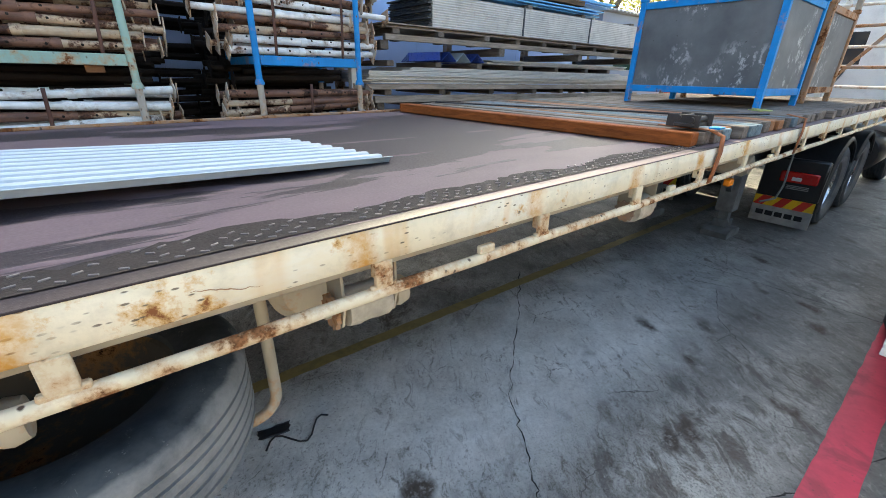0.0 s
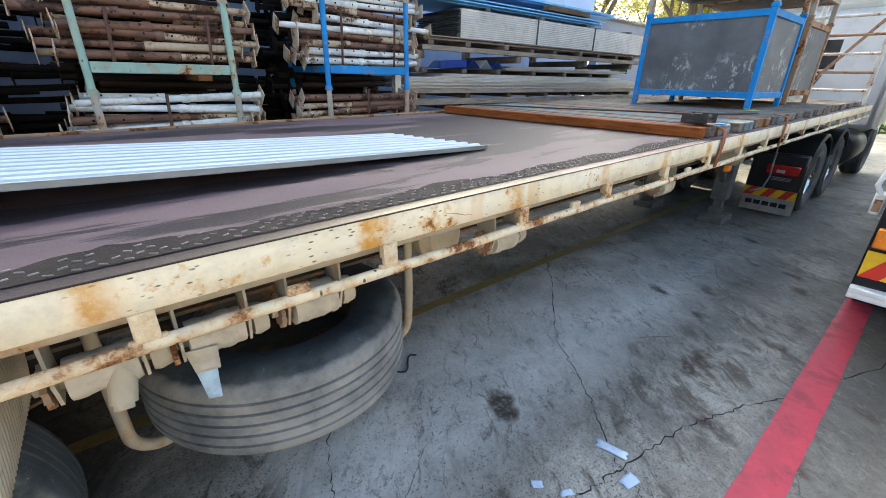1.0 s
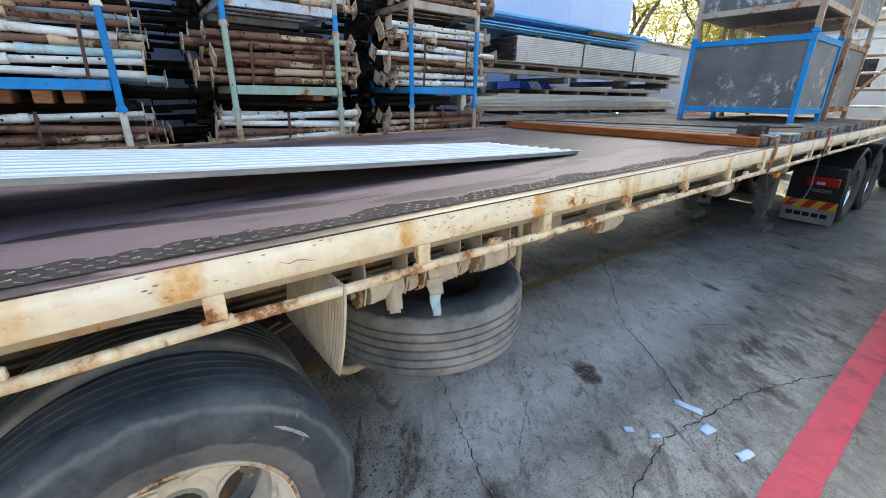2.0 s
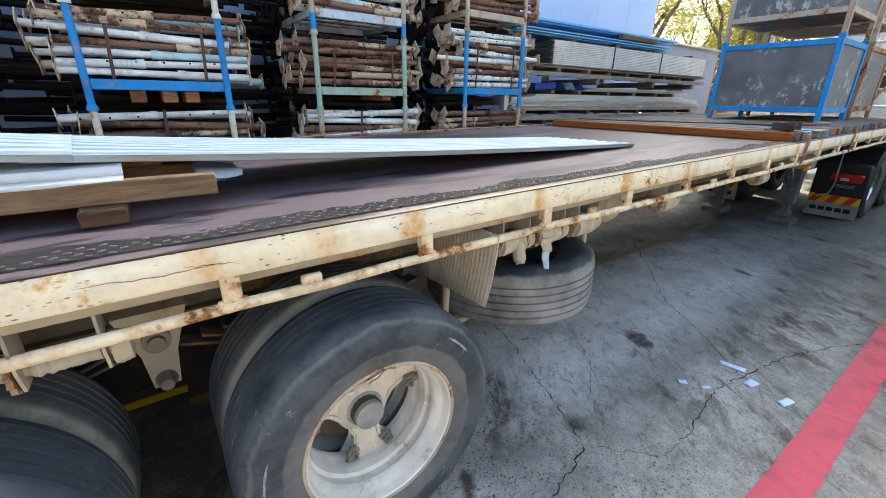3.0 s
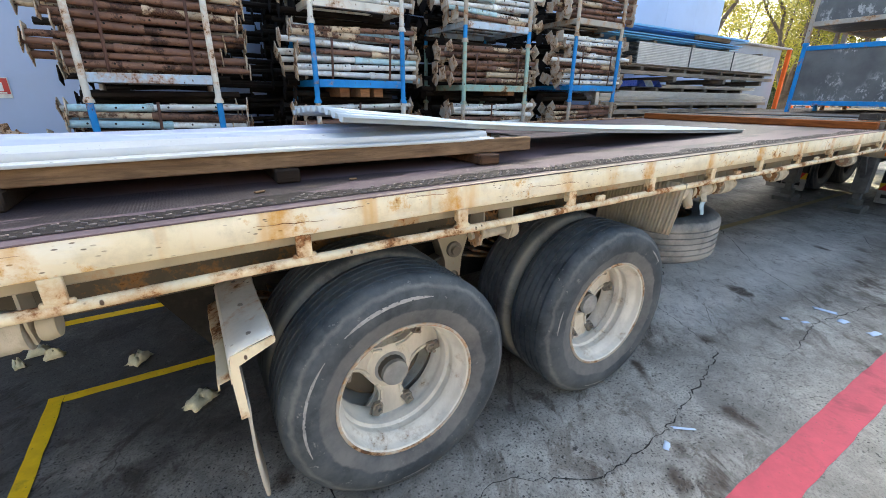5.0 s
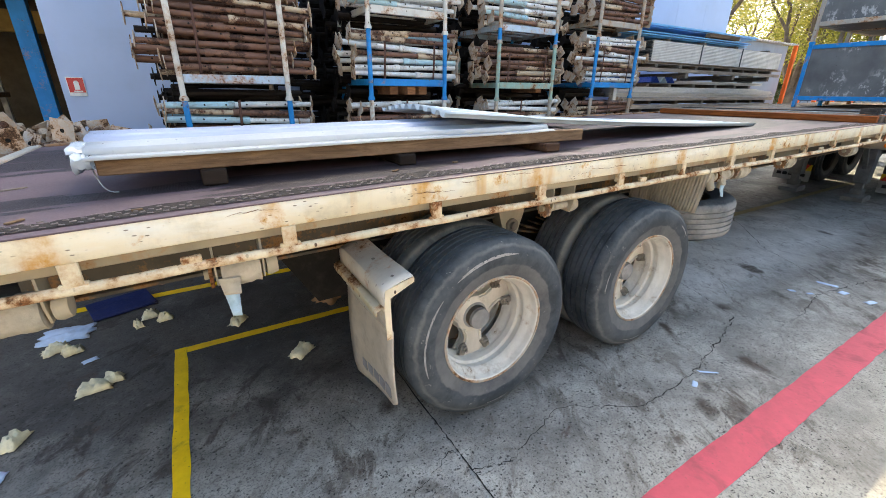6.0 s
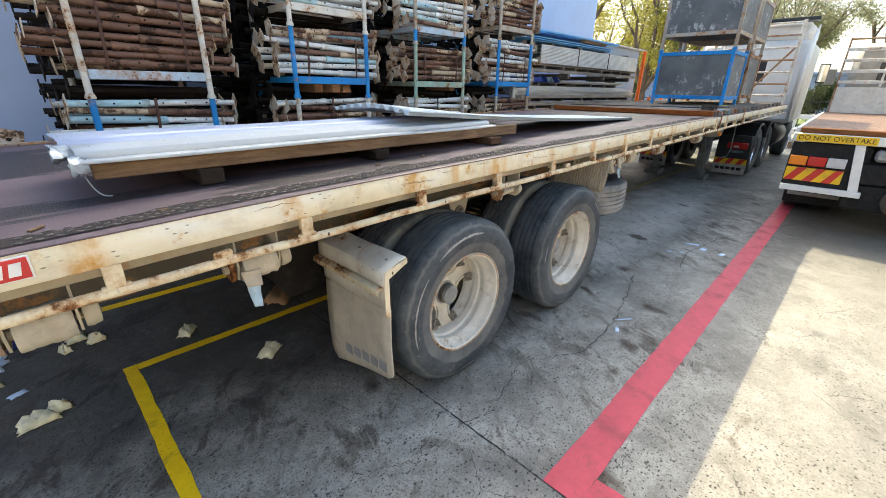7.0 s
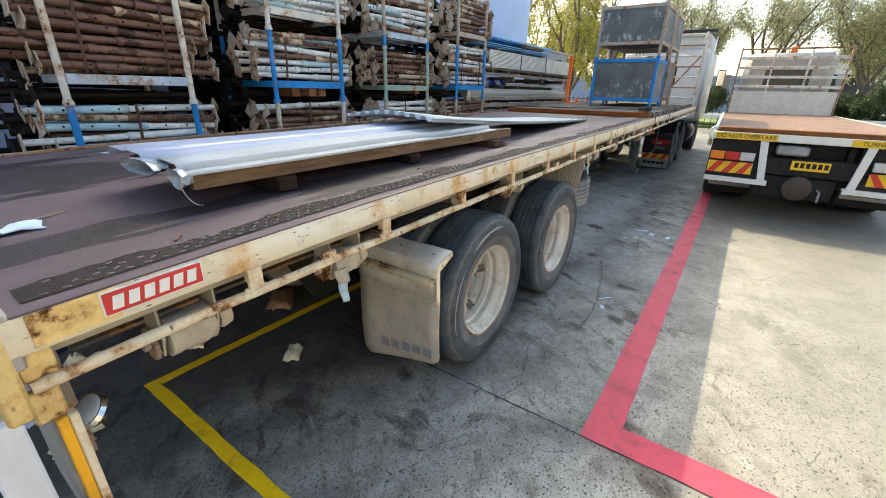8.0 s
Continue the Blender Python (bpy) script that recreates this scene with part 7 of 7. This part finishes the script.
for s in (0, 1):
    y1 = TY1 - 0.0 if s == 0 else TY0 + 0.76
    y0 = y1 - 0.76
    back = part("lamp_board", box(B(), TX + 0.02, TX + 0.05, y0 + 0.02, y1 - 0.02, 0.56, TZ - 0.12, 0.006), UNDER_BLACK, tray, "black rear lamp board")
    a, b = (y1 - 0.6, y1 - 0.03) if s == 0 else (y0 + 0.03, y0 + 0.6)
    for k, lm in enumerate((AMBER_LENS, RED_LENS, CLEAR_LENS)):
        w = (b - a) / 3
        yy = b - (k + 1) * w if s == 0 else a + k * w
        part("lamp_lens", box(B(), TX - 0.03, TX + 0.02, yy + 0.004, yy + w - 0.004, 0.83, 0.95, 0.008), lm, back)
    chevron(tray, TX + 0.018, a, b, 0.63, 0.80, 3, s == 0)
    bm = B()
    ya, yb = (y1 - 0.66, y1 - 0.74) if s == 0 else (y0 + 0.66, y0 + 0.74)
    beam(bm, (TX + 0.0, ya, TZ - 0.1), (TX + 0.0, yb, 0.55), 0.03, 0.095, 0.004, (0, 1, 0))
    part("lamp_bracket", bm, WHITE_PAINT, tray)
    bm = B()
    box(bm, TX - 0.05, TX + 0.06, y0 - (0.06 if s == 0 else -0.02), y1 + (-0.02 if s == 0 else 0.06), 0.535, 0.57, 0.008)
    box(bm, TX - 0.05, TX - 0.03, y0 - (0.06 if s == 0 else -0.02), y1 + (-0.02 if s == 0 else 0.06), 0.5, 0.54, 0.004)
    part("lower_bar", bm, WHITE_PAINT, tray, "chipped white lower lamp bar")
    ye = y1 - 0.01 if s == 0 else y0 + 0.01
    sd = 1 if s == 0 else -1
    ya, yb = sorted((ye, ye + sd * 0.055))
    stake = part("stake_pocket", box(B(), TX + 0.06, TX + 0.2, ya, yb, TZ - 0.235, TZ - 0.11, 0.008), WHITE_PAINT, tray, "white stake pocket with a brown rusted face")
    part("rust_patch", box(B(), TX + 0.056, TX + 0.06, ya + 0.01, yb - 0.01, TZ - 0.215, TZ - 0.14, 0.001), RUST_FRAME, stake)
    bm = B()
    pipe(bm, [(TX + 0.07, ye + sd * 0.03, TZ - 0.11), (TX + 0.07, ye + sd * 0.06, TZ - 0.06), (TX + 0.09, ye + sd * 0.045, TZ + 0.02), (TX + 0.24, ye + sd * 0.02, TZ + 0.04)], 0.014, 8)
    part("side_hoop", bm, WHITE_PAINT, tray)
    fl = part("mudflap", box(B(), TX + 0.75, TX + 0.765, y0 + 0.05, y1 - 0.06, 0.2, 0.6, 0.01), UNDER_BLACK, tray)
    band = part("flap_band", box(B(), TX + 0.742, TX + 0.749, y0 + 0.08, y1 - 0.09, 0.31, 0.46, 0.002), FLAP_GREY, fl, "pale grey band across the flap")
    for k in range(5):
        part("print_bar", box(B(), TX + 0.737, TX + 0.742, y0 + 0.12 + k * 0.1, y0 + 0.19 + k * 0.1, 0.36, 0.42, 0.002), SIGN_BLACK, band)
part("under_tray", box(B(), TX + 0.22, TX + 0.26, TY0 + 0.15, TY1 - 0.15, 0.5, TZ - 0.12, 0.01), UNDER_BLACK, tray, "dark panel behind the rear beam")
# box added under the tray to keep light off the ground
part("underbody", box(B(), TX + 0.3, 6.2, -2.55, -1.53, 0.48, 0.84, 0.02), UNDER_BLACK, tray, "added dark underbody block against light below")
part("cross_beam", box(B(), TX + 0.02, TX + 0.2, -2.72, -1.42, 0.66, 0.92, 0.02), UNDER_BLACK, tray)
part("tow_plate", box(B(), TX + 0.05, TX + 0.2, -2.4, -1.45, 0.34, 0.66, 0.02), UNDER_BLACK, tray)
part("tow_coupling", lathe(B(), [(TX - 0.04, 0.0), (TX - 0.05, 0.06), (TX - 0.02, 0.17), (TX + 0.03, 0.18), (TX + 0.05, 0.1)], 24, (0, -1.98, 0.5), "X"), COUPLING, tray, "worn steel tow coupling")
bm = B()
pipe(bm, [(TX - 0.08, -2.2, 0.52), (TX - 0.14, -2.22, 0.5), (TX - 0.15, -2.22, 0.36)], 0.014, 8)
part("coupling_handle", bm, STEEL_GREY, tray)
part("winch_box", box(B(), TX - 0.02, TX + 0.2, -2.0, -1.62, 0.95, 1.09, 0.03), STEEL_GREY, tray)
np_ = part("number_plate", box(B(), TX - 0.0, TX + 0.012, -2.27, -1.84, 0.76, 0.89, 0.004), REFLECT_YELLOW, tray, "yellow-green number plate")
for i in range(6):
    part("plate_bar", box(B(), TX - 0.004, TX, -2.25 + i * 0.066, -2.25 + i * 0.066 + 0.045, 0.795, 0.865, 0.002), SIGN_BLACK, np_)
for yy in (-2.5, -1.6):
    part("chassis_rail", box(B(), TX + 0.1, 10.8, yy, yy + 0.08, 0.85, 1.1, 0.008), UNDER_BLACK, tray)
for cx in (3.05, 4.35, 10.0):
    for yo, s in ((TY1 - 0.05, -1), (TY0 + 0.05, 1)):
        road_wheel(tray, cx, 0.502, yo, s)
        if cx < 7:
            road_wheel(tray, cx, 0.502, yo + 0.33 * s, s)
HX = 8.6
part("head_panel", box(B(), HX, HX + 0.03, TY0 + 0.1, TY1 - 0.1, TZ + 0.05, 1.87, 0.006), TREAD_PLATE, tray, "grey tread-plate headboard panel")
for yy in (TY0 + 0.08, TY0 + 0.85, TY1 - 0.87, TY1 - 0.12):
    part("head_post", box(B(), HX - 0.03, HX + 0.03, yy, yy + 0.04, TZ + 0.05 if yy in (TY0 + 0.08, TY1 - 0.12) else 1.872, 2.95, 0.006), RUST_FRAME if yy in (TY0 + 0.08, TY1 - 0.12) else WHITE, tray)
for k in range(5):
    z = 1.95 + k * 0.235
    part("head_slat", box(B(), HX - 0.045, HX - 0.015, TY0 + 0.1, TY1 - 0.1, z, z + 0.07 if k < 4 else z + 0.04, 0.006), WHITE if k < 4 else RUST_FRAME, tray, "white slat with chipped paint")
bm = B()
box(bm, 9.0, 10.9, TY0 + 0.25, TY1 - 0.25, 0.9, 2.85, 0.14)
part("cab", bm, CAB_GREY, tray, "dusty off-white truck cab")
part("cab_window", box(B(), 8.994, 9.002, -2.55, -1.55, 1.98, 2.42, 0.03), GLASS, tray)
part("beacon", box(B(), 9.3, 9.4, -2.15, -2.0, 2.85, 3.02, 0.02), ORANGE, tray)
for yy, s in ((TY1 + 0.02, 1), (TY0 - 0.24, -1)):
    part("mirror", box(B(), 10.5, 10.57, yy, yy + 0.2, 1.95, 2.35, 0.03), CAB_GREY, tray, "dusty grey wing mirror")

# ---- scraps on the floor ----
def crumple(name, x, y, sx, sy, h, material, label, category, group, seed, n=9, lift=0.006):
    r = random.Random(seed)
    bm = B()
    rows = []
    a = r.uniform(0, 6)
    for i in range(n):
        row = []
        for j in range(n):
            u, v = (i / (n - 1) - 0.5), (j / (n - 1) - 0.5)
            edge = 1 - (2 * max(abs(u), abs(v))) ** 3
            k = 1 + r.uniform(-0.16, 0.16)
            px, py = u * sx * k, v * sy * k
            row.append((x + px * math.cos(a) - py * math.sin(a), y + px * math.sin(a) + py * math.cos(a), lift + max(0, edge) * h * r.uniform(0.3, 1.0)))
        rows.append(row)
    ribbon(bm, rows)
    return solid(tagged(mesh_object(name, bm, material, smooth=30 if h < 0.04 else 75), label, category, group), 0.0015 if h < 0.01 else 0.004)


for i, (x, y, s) in enumerate(((-6.02, 1.30, 0.19), (-5.93, 1.34, 0.12), (-6.3, 1.9, 0.17), (-6.2, 1.82, 0.13), (-5.78, 2.12, 0.13), (-5.68, 2.02, 0.12), (-5.85, 2.0, 0.09), (-5.2, 1.70, 0.15), (-4.87, 1.06, 0.19), (-6.3, 1.0, 0.15))):
    crumple("foam_scrap", x, y, s * 0.85, s * 0.55, 0.07, FOAM, "torn pale yellow foam scrap on the concrete", "foam scrap", "foam scraps under the trailer", 30 + i)
for i, (x, y, a, b) in enumerate(((-0.36, -0.33, 0.15, 0.05), (-0.46, -0.48, 0.09, 0.06), (-0.81, -0.22, 0.05, 0.04), (-0.74, -0.33, 0.06, 0.03), (-0.49, -0.67, 0.1, 0.05), (-2.68, -0.47, 0.12, 0.015), (-2.87, -0.49, 0.06, 0.03), (-6.09, 1.66, 0.08, 0.05), (-6.3, 0.75, 0.1, 0.05))):
    crumple("paper_scrap", x, y, a, b, 0.003, PAPER, "torn pale blue paper scrap on the concrete", "paper scrap", "paper scraps on the floor", 60 + i, 5, 0.005)
crumple("paper_sheet", -6.28, 2.12, 0.3, 0.22, 0.03, PAPER, "pale lilac-blue paper sheet on the concrete", "paper sheet", "", 81)
tagged(mesh_object("blue_board", box(B(), -6.2, -5.78, 2.28, 2.62, 0.006, 0.026, 0.003, Matrix.Translation((-6, 2.45, 0)) @ Matrix.Rotation(0.3, 4, "Z") @ Matrix.Translation((6, -2.45, 0))), BLUE_TARP), "dark blue board lying under the trailer", "board")
crumple("cardboard_scrap", -4.45, 1.8, 0.34, 0.2, 0.07, CARDBOARD, "torn brown cardboard under the trailer", "cardboard", "", 82)
crumple("rubber_scrap", -0.95, 0.95, 0.15, 0.07, 0.006, BLACK, "black rubber scrap on the concrete", "rubber scrap", "", 83, 6)
bm = B()
pipe(bm, [(-1.02 + 0.03 * i, 0.85 + 0.06 * math.sin(i * 0.8), 0.01) for i in range(12)], 0.005, 6)
tagged(mesh_object("wire_offcut", bm, BLACK), "black wire offcut on the concrete", "wire")

# ---- beyond the yard ----
def verge(name, x0, x1, y0, y1, z, material, label, cat):
    return tagged(mesh_object(name, box(B(), x0, x1, y0, y1, z - 0.12, z, 0.02), material), label, cat, kind="structure")


verge("grass_verge", 22, 34, -40, 40, 0.10, GRASS, "dry green grass verge beyond the yard", "grass")
bm = B()
r = random.Random(3)
for i in range(9000):
    x, y = r.uniform(22.05, 24.5), r.uniform(-14, 6)
    h = r.uniform(0.05, 0.16)
    d = r.uniform(-0.04, 0.04)
    v = [bm.verts.new(p) for p in ((x, y - 0.008, 0.1), (x, y + 0.008, 0.1), (x + d, y + d, 0.1 + h))]
    bm.faces.new(v)
tagged(mesh_object("grass_blades", bm, GRASS, smooth=0), "short dry grass blades on the verge", "grass", kind="stuff")

# orange mesh fence and dark picket fence beside the lean-to
fence = root("orange_barrier", "orange plastic barrier fence beside the lean-to", "barrier fence")
for i in range(5):
    part("post", box(B(), 10.82, 10.92, 3.1 + i * 0.42, 3.2 + i * 0.42, 0, 3.03 if i == 4 else 1.5, 0.01), ORANGE, fence)
for k in range(5):
    part("band", box(B(), 10.86, 10.88, 3.1, 4.78, 0.2 + k * 0.28, 0.27 + k * 0.28, 0.004), ORANGE, fence)
dark = root("steel_fence", "dark steel picket fence along the verge", "fence")
for k in range(60):
    yy = -9 + k * 0.3
    part("picket", box(B(), 21.5, 21.53, yy, yy + 0.03, 0, 1.5, 0.004), BLACK, dark)
for z in (0.2, 1.35):
    part("fence_rail", box(B(), 21.53, 21.56, -9.1, 9.1, z, z + 0.05, 0.004), BLACK, dark)
rail = root("guard_rail", "white guard rail at the yard's far edge", "guard rail")
part("rail", box(B(), 19.5, 19.56, -7, 3, 0.65, 0.85, 0.01), WHITE_PAINT, rail)
for k in range(6):
    part("post", box(B(), 19.56, 19.64, -6.8 + k * 1.9, -6.7 + k * 1.9, 0, 0.8, 0.008), WHITE_PAINT, rail)


def tree(x, y, h, spread, leaf, seed, n=5200, base=0.35, size=0.16, lean=0.0):
    """Tapered trunk, forking limbs, and a loose crown of small leaves in clumps."""
    r = random.Random(seed)
    t = root("tree", {LEAF_GOLD: "sunlit yellow-green tree with a brown trunk", LEAF_GUM: "tall grey-green gum tree with loose crown", LEAF_DARK: "dark green leafy shrub tree"}[leaf], "tree", Matrix.Translation((x, y, 0)), "trees beyond the yard")
    tips = []
    bm = B()
    top = Vector((lean, r.uniform(-0.3, 0.3), h * base))
    pipe(bm, [(0, 0, 0), tuple(top * 0.5 + Vector((r.uniform(-.1, .1), r.uniform(-.1, .1), 0))), tuple(top)], 0.035 * h, 9, 0.022 * h)

    def limb(p, d, length, rad, depth):
        pts = [p]
        for i in range(4):
            d = (d + Vector((r.uniform(-.22, .22), r.uniform(-.22, .22), r.uniform(-.05, .2)))).normalized()
            pts.append(pts[-1] + d * length / 4)
        pipe(bm, pts, rad, 6, rad * 0.45, False)
        tips.append(pts[-1])
        tips.append(pts[2])
        if depth:
            for k in range(r.choice((2, 3))):
                a = r.uniform(0, 6.28)
                q = (d + Vector((math.cos(a), math.sin(a), r.uniform(-0.1, 0.6))) * 0.75).normalized()
                limb(pts[r.choice((2, 3, 4))], q, length * r.uniform(0.55, 0.8), rad * 0.5, depth - 1)

    for k in range(5):
        a = 2 * math.pi * k / 5 + r.uniform(-0.4, 0.4)
        d = Vector((math.cos(a) * spread / h * 1.4, math.sin(a) * spread / h * 1.4, 0.9)).normalized()
        limb(top * r.uniform(0.8, 1.0), d, h * 0.38, 0.014 * h, 2)
    part("trunk", bm, BARK, t)
    verts, faces = [], []
    for i in range(n * 2):
        c = tips[min(len(tips) - 1, int(r.random() ** 1.4 * len(tips)))]
        s = spread * 0.085
        p = c + Vector((r.gauss(0, s), r.gauss(0, s), r.gauss(0, s * 0.8)))
        u = Vector((r.gauss(0, 1), r.gauss(0, 1), r.gauss(0, 1))).normalized()
        w = u.orthogonal().normalized()
        k = size * r.uniform(0.45, 0.95)
        b = len(verts)
        verts += [p - u * k, p + w * k * 0.35, p + u * k, p - w * k * 0.35]
        faces.append((b, b + 1, b + 2, b + 3))
    me = bpy.data.meshes.new("crown")
    me.from_pydata([tuple(v) for v in verts], [], faces)
    me.materials.append(leaf)
    ob = new("crown", me)
    ob.parent = t
    return t


tree(16.5, 7.0, 8.5, 3.4, LEAF_GOLD, 1, 9000, 0.22, 0.12)
# mostly hidden tree, added to shade the ground round the prime mover
tree(13.6, 9.8, 11.0, 4.3, LEAF_GOLD, 21, 11000, 0.22, 0.14)
tree(20.5, 9.5, 7.0, 3.2, LEAF_GOLD, 2, 5000, 0.25, 0.14)
tree(15.0, 4.4, 4.2, 1.6, LEAF_GOLD, 12, 4000, 0.3, 0.09)
tree(24, 2.8, 8.0, 3.6, LEAF_GUM, 3, 7500, 0.3, 0.1)
tree(27, -1.6, 8.5, 3.8, LEAF_GUM, 4, 8000, 0.32, 0.1)
tree(25, -6.0, 8.0, 4.0, LEAF_GUM, 5, 8500, 0.3, 0.1)
tree(28, -11, 8.5, 4.4, LEAF_GUM, 6, 5200, 0.32, 0.14)
tree(36, 4, 9, 4, LEAF_GUM, 7, 4000, 0.3, 0.2)
tree(36, -8, 8, 4, LEAF_GUM, 17, 4000, 0.3, 0.2)
tree(23.5, -6.9, 3.0, 1.6, LEAF_DARK, 9, 9000, 0.12, 0.1)
tree(20.0, -4.9, 2.7, 1.3, LEAF_DARK, 10, 8000, 0.12, 0.1)
tree(26.0, 1.5, 3.0, 2.0, LEAF_DARK, 11, 8000, 0.12, 0.1)
tree(30.0, 13, 5.0, 3.0, LEAF_DARK, 13, 7000, 0.15, 0.14)
tree(28.0, 5, 3.6, 2.4, LEAF_DARK, 14, 8000, 0.12, 0.12)

# far street: pale buildings, a parked car
def far_building(x0, x1, y0, y1, h, mat, label, n):
    b = root("far_building", label, "building")
    part("wall", box(B(), x0, x1, y0, y1, 0, h, 0.05), mat, b)
    part("roof", box(B(), x0 - 0.3, x1 + 0.3, y0 - 0.3, y1 + 0.3, h, h + 0.3, 0.05), WALL_GREY, b)
    for k in range(n):
        yy = y0 + (y1 - y0) * (k + 0.25) / n
        w = part("window", box(B(), x0 - 0.04, x0 + 0.02, yy, yy + (y1 - y0) / n * 0.5, h * 0.35, h * 0.75, 0.02), GLASS, b)


far_building(48, 60, -30, -6, 5, WHITE_PAINT, "pale low building across the street", 6)
far_building(50, 62, -2, 26, 3.4, WALL_GREY, "grey low building across the street", 0)
green = tagged(mesh_object("green_board", box(B(), 40, 40.2, -14.5, -11.5, 2.0, 3.1, 0.02), plain("green sign board", (0.03, 0.4, 0.12), 0.5)), "green board across the street", "sign board")
part("leg", box(B(), 40.05, 40.15, -14.2, -14.1, 0, 2.0, 0.01), STEEL_GREY, green)
part("leg", box(B(), 40.05, 40.15, -11.9, -11.8, 0, 2.0, 0.01), STEEL_GREY, green)


def parked_car(m):
    c = root("parked_car", "white car parked across the street", "car", m)
    bm = B()
    prism(bm, [(-2.1, 0.35), (2.1, 0.35), (2.15, 0.75), (1.3, 0.9), (0.7, 1.4), (-1.1, 1.42), (-1.9, 0.95), (-2.15, 0.85)], 1.7)
    part("body", bm, WHITE_PAINT, c)
    bm = B()
    prism(bm, [(1.1, 0.93), (0.62, 1.33), (-1.0, 1.35), (-1.55, 0.95)], 1.71)
    part("window", bm, GLASS, c)
    for x in (-1.3, 1.3):
        for y in (0.0, 1.5):
            part("wheel", lathe(B(), [(y, 0.0), (y, 0.3), (y + 0.2, 0.3), (y + 0.2, 0.0)], 20, (x, 0, 0.31)), RUBBER, c)
    return c


parked_car(Matrix.Translation((36, -9.5, 0)) @ Matrix.Rotation(1.4, 4, "Z"))
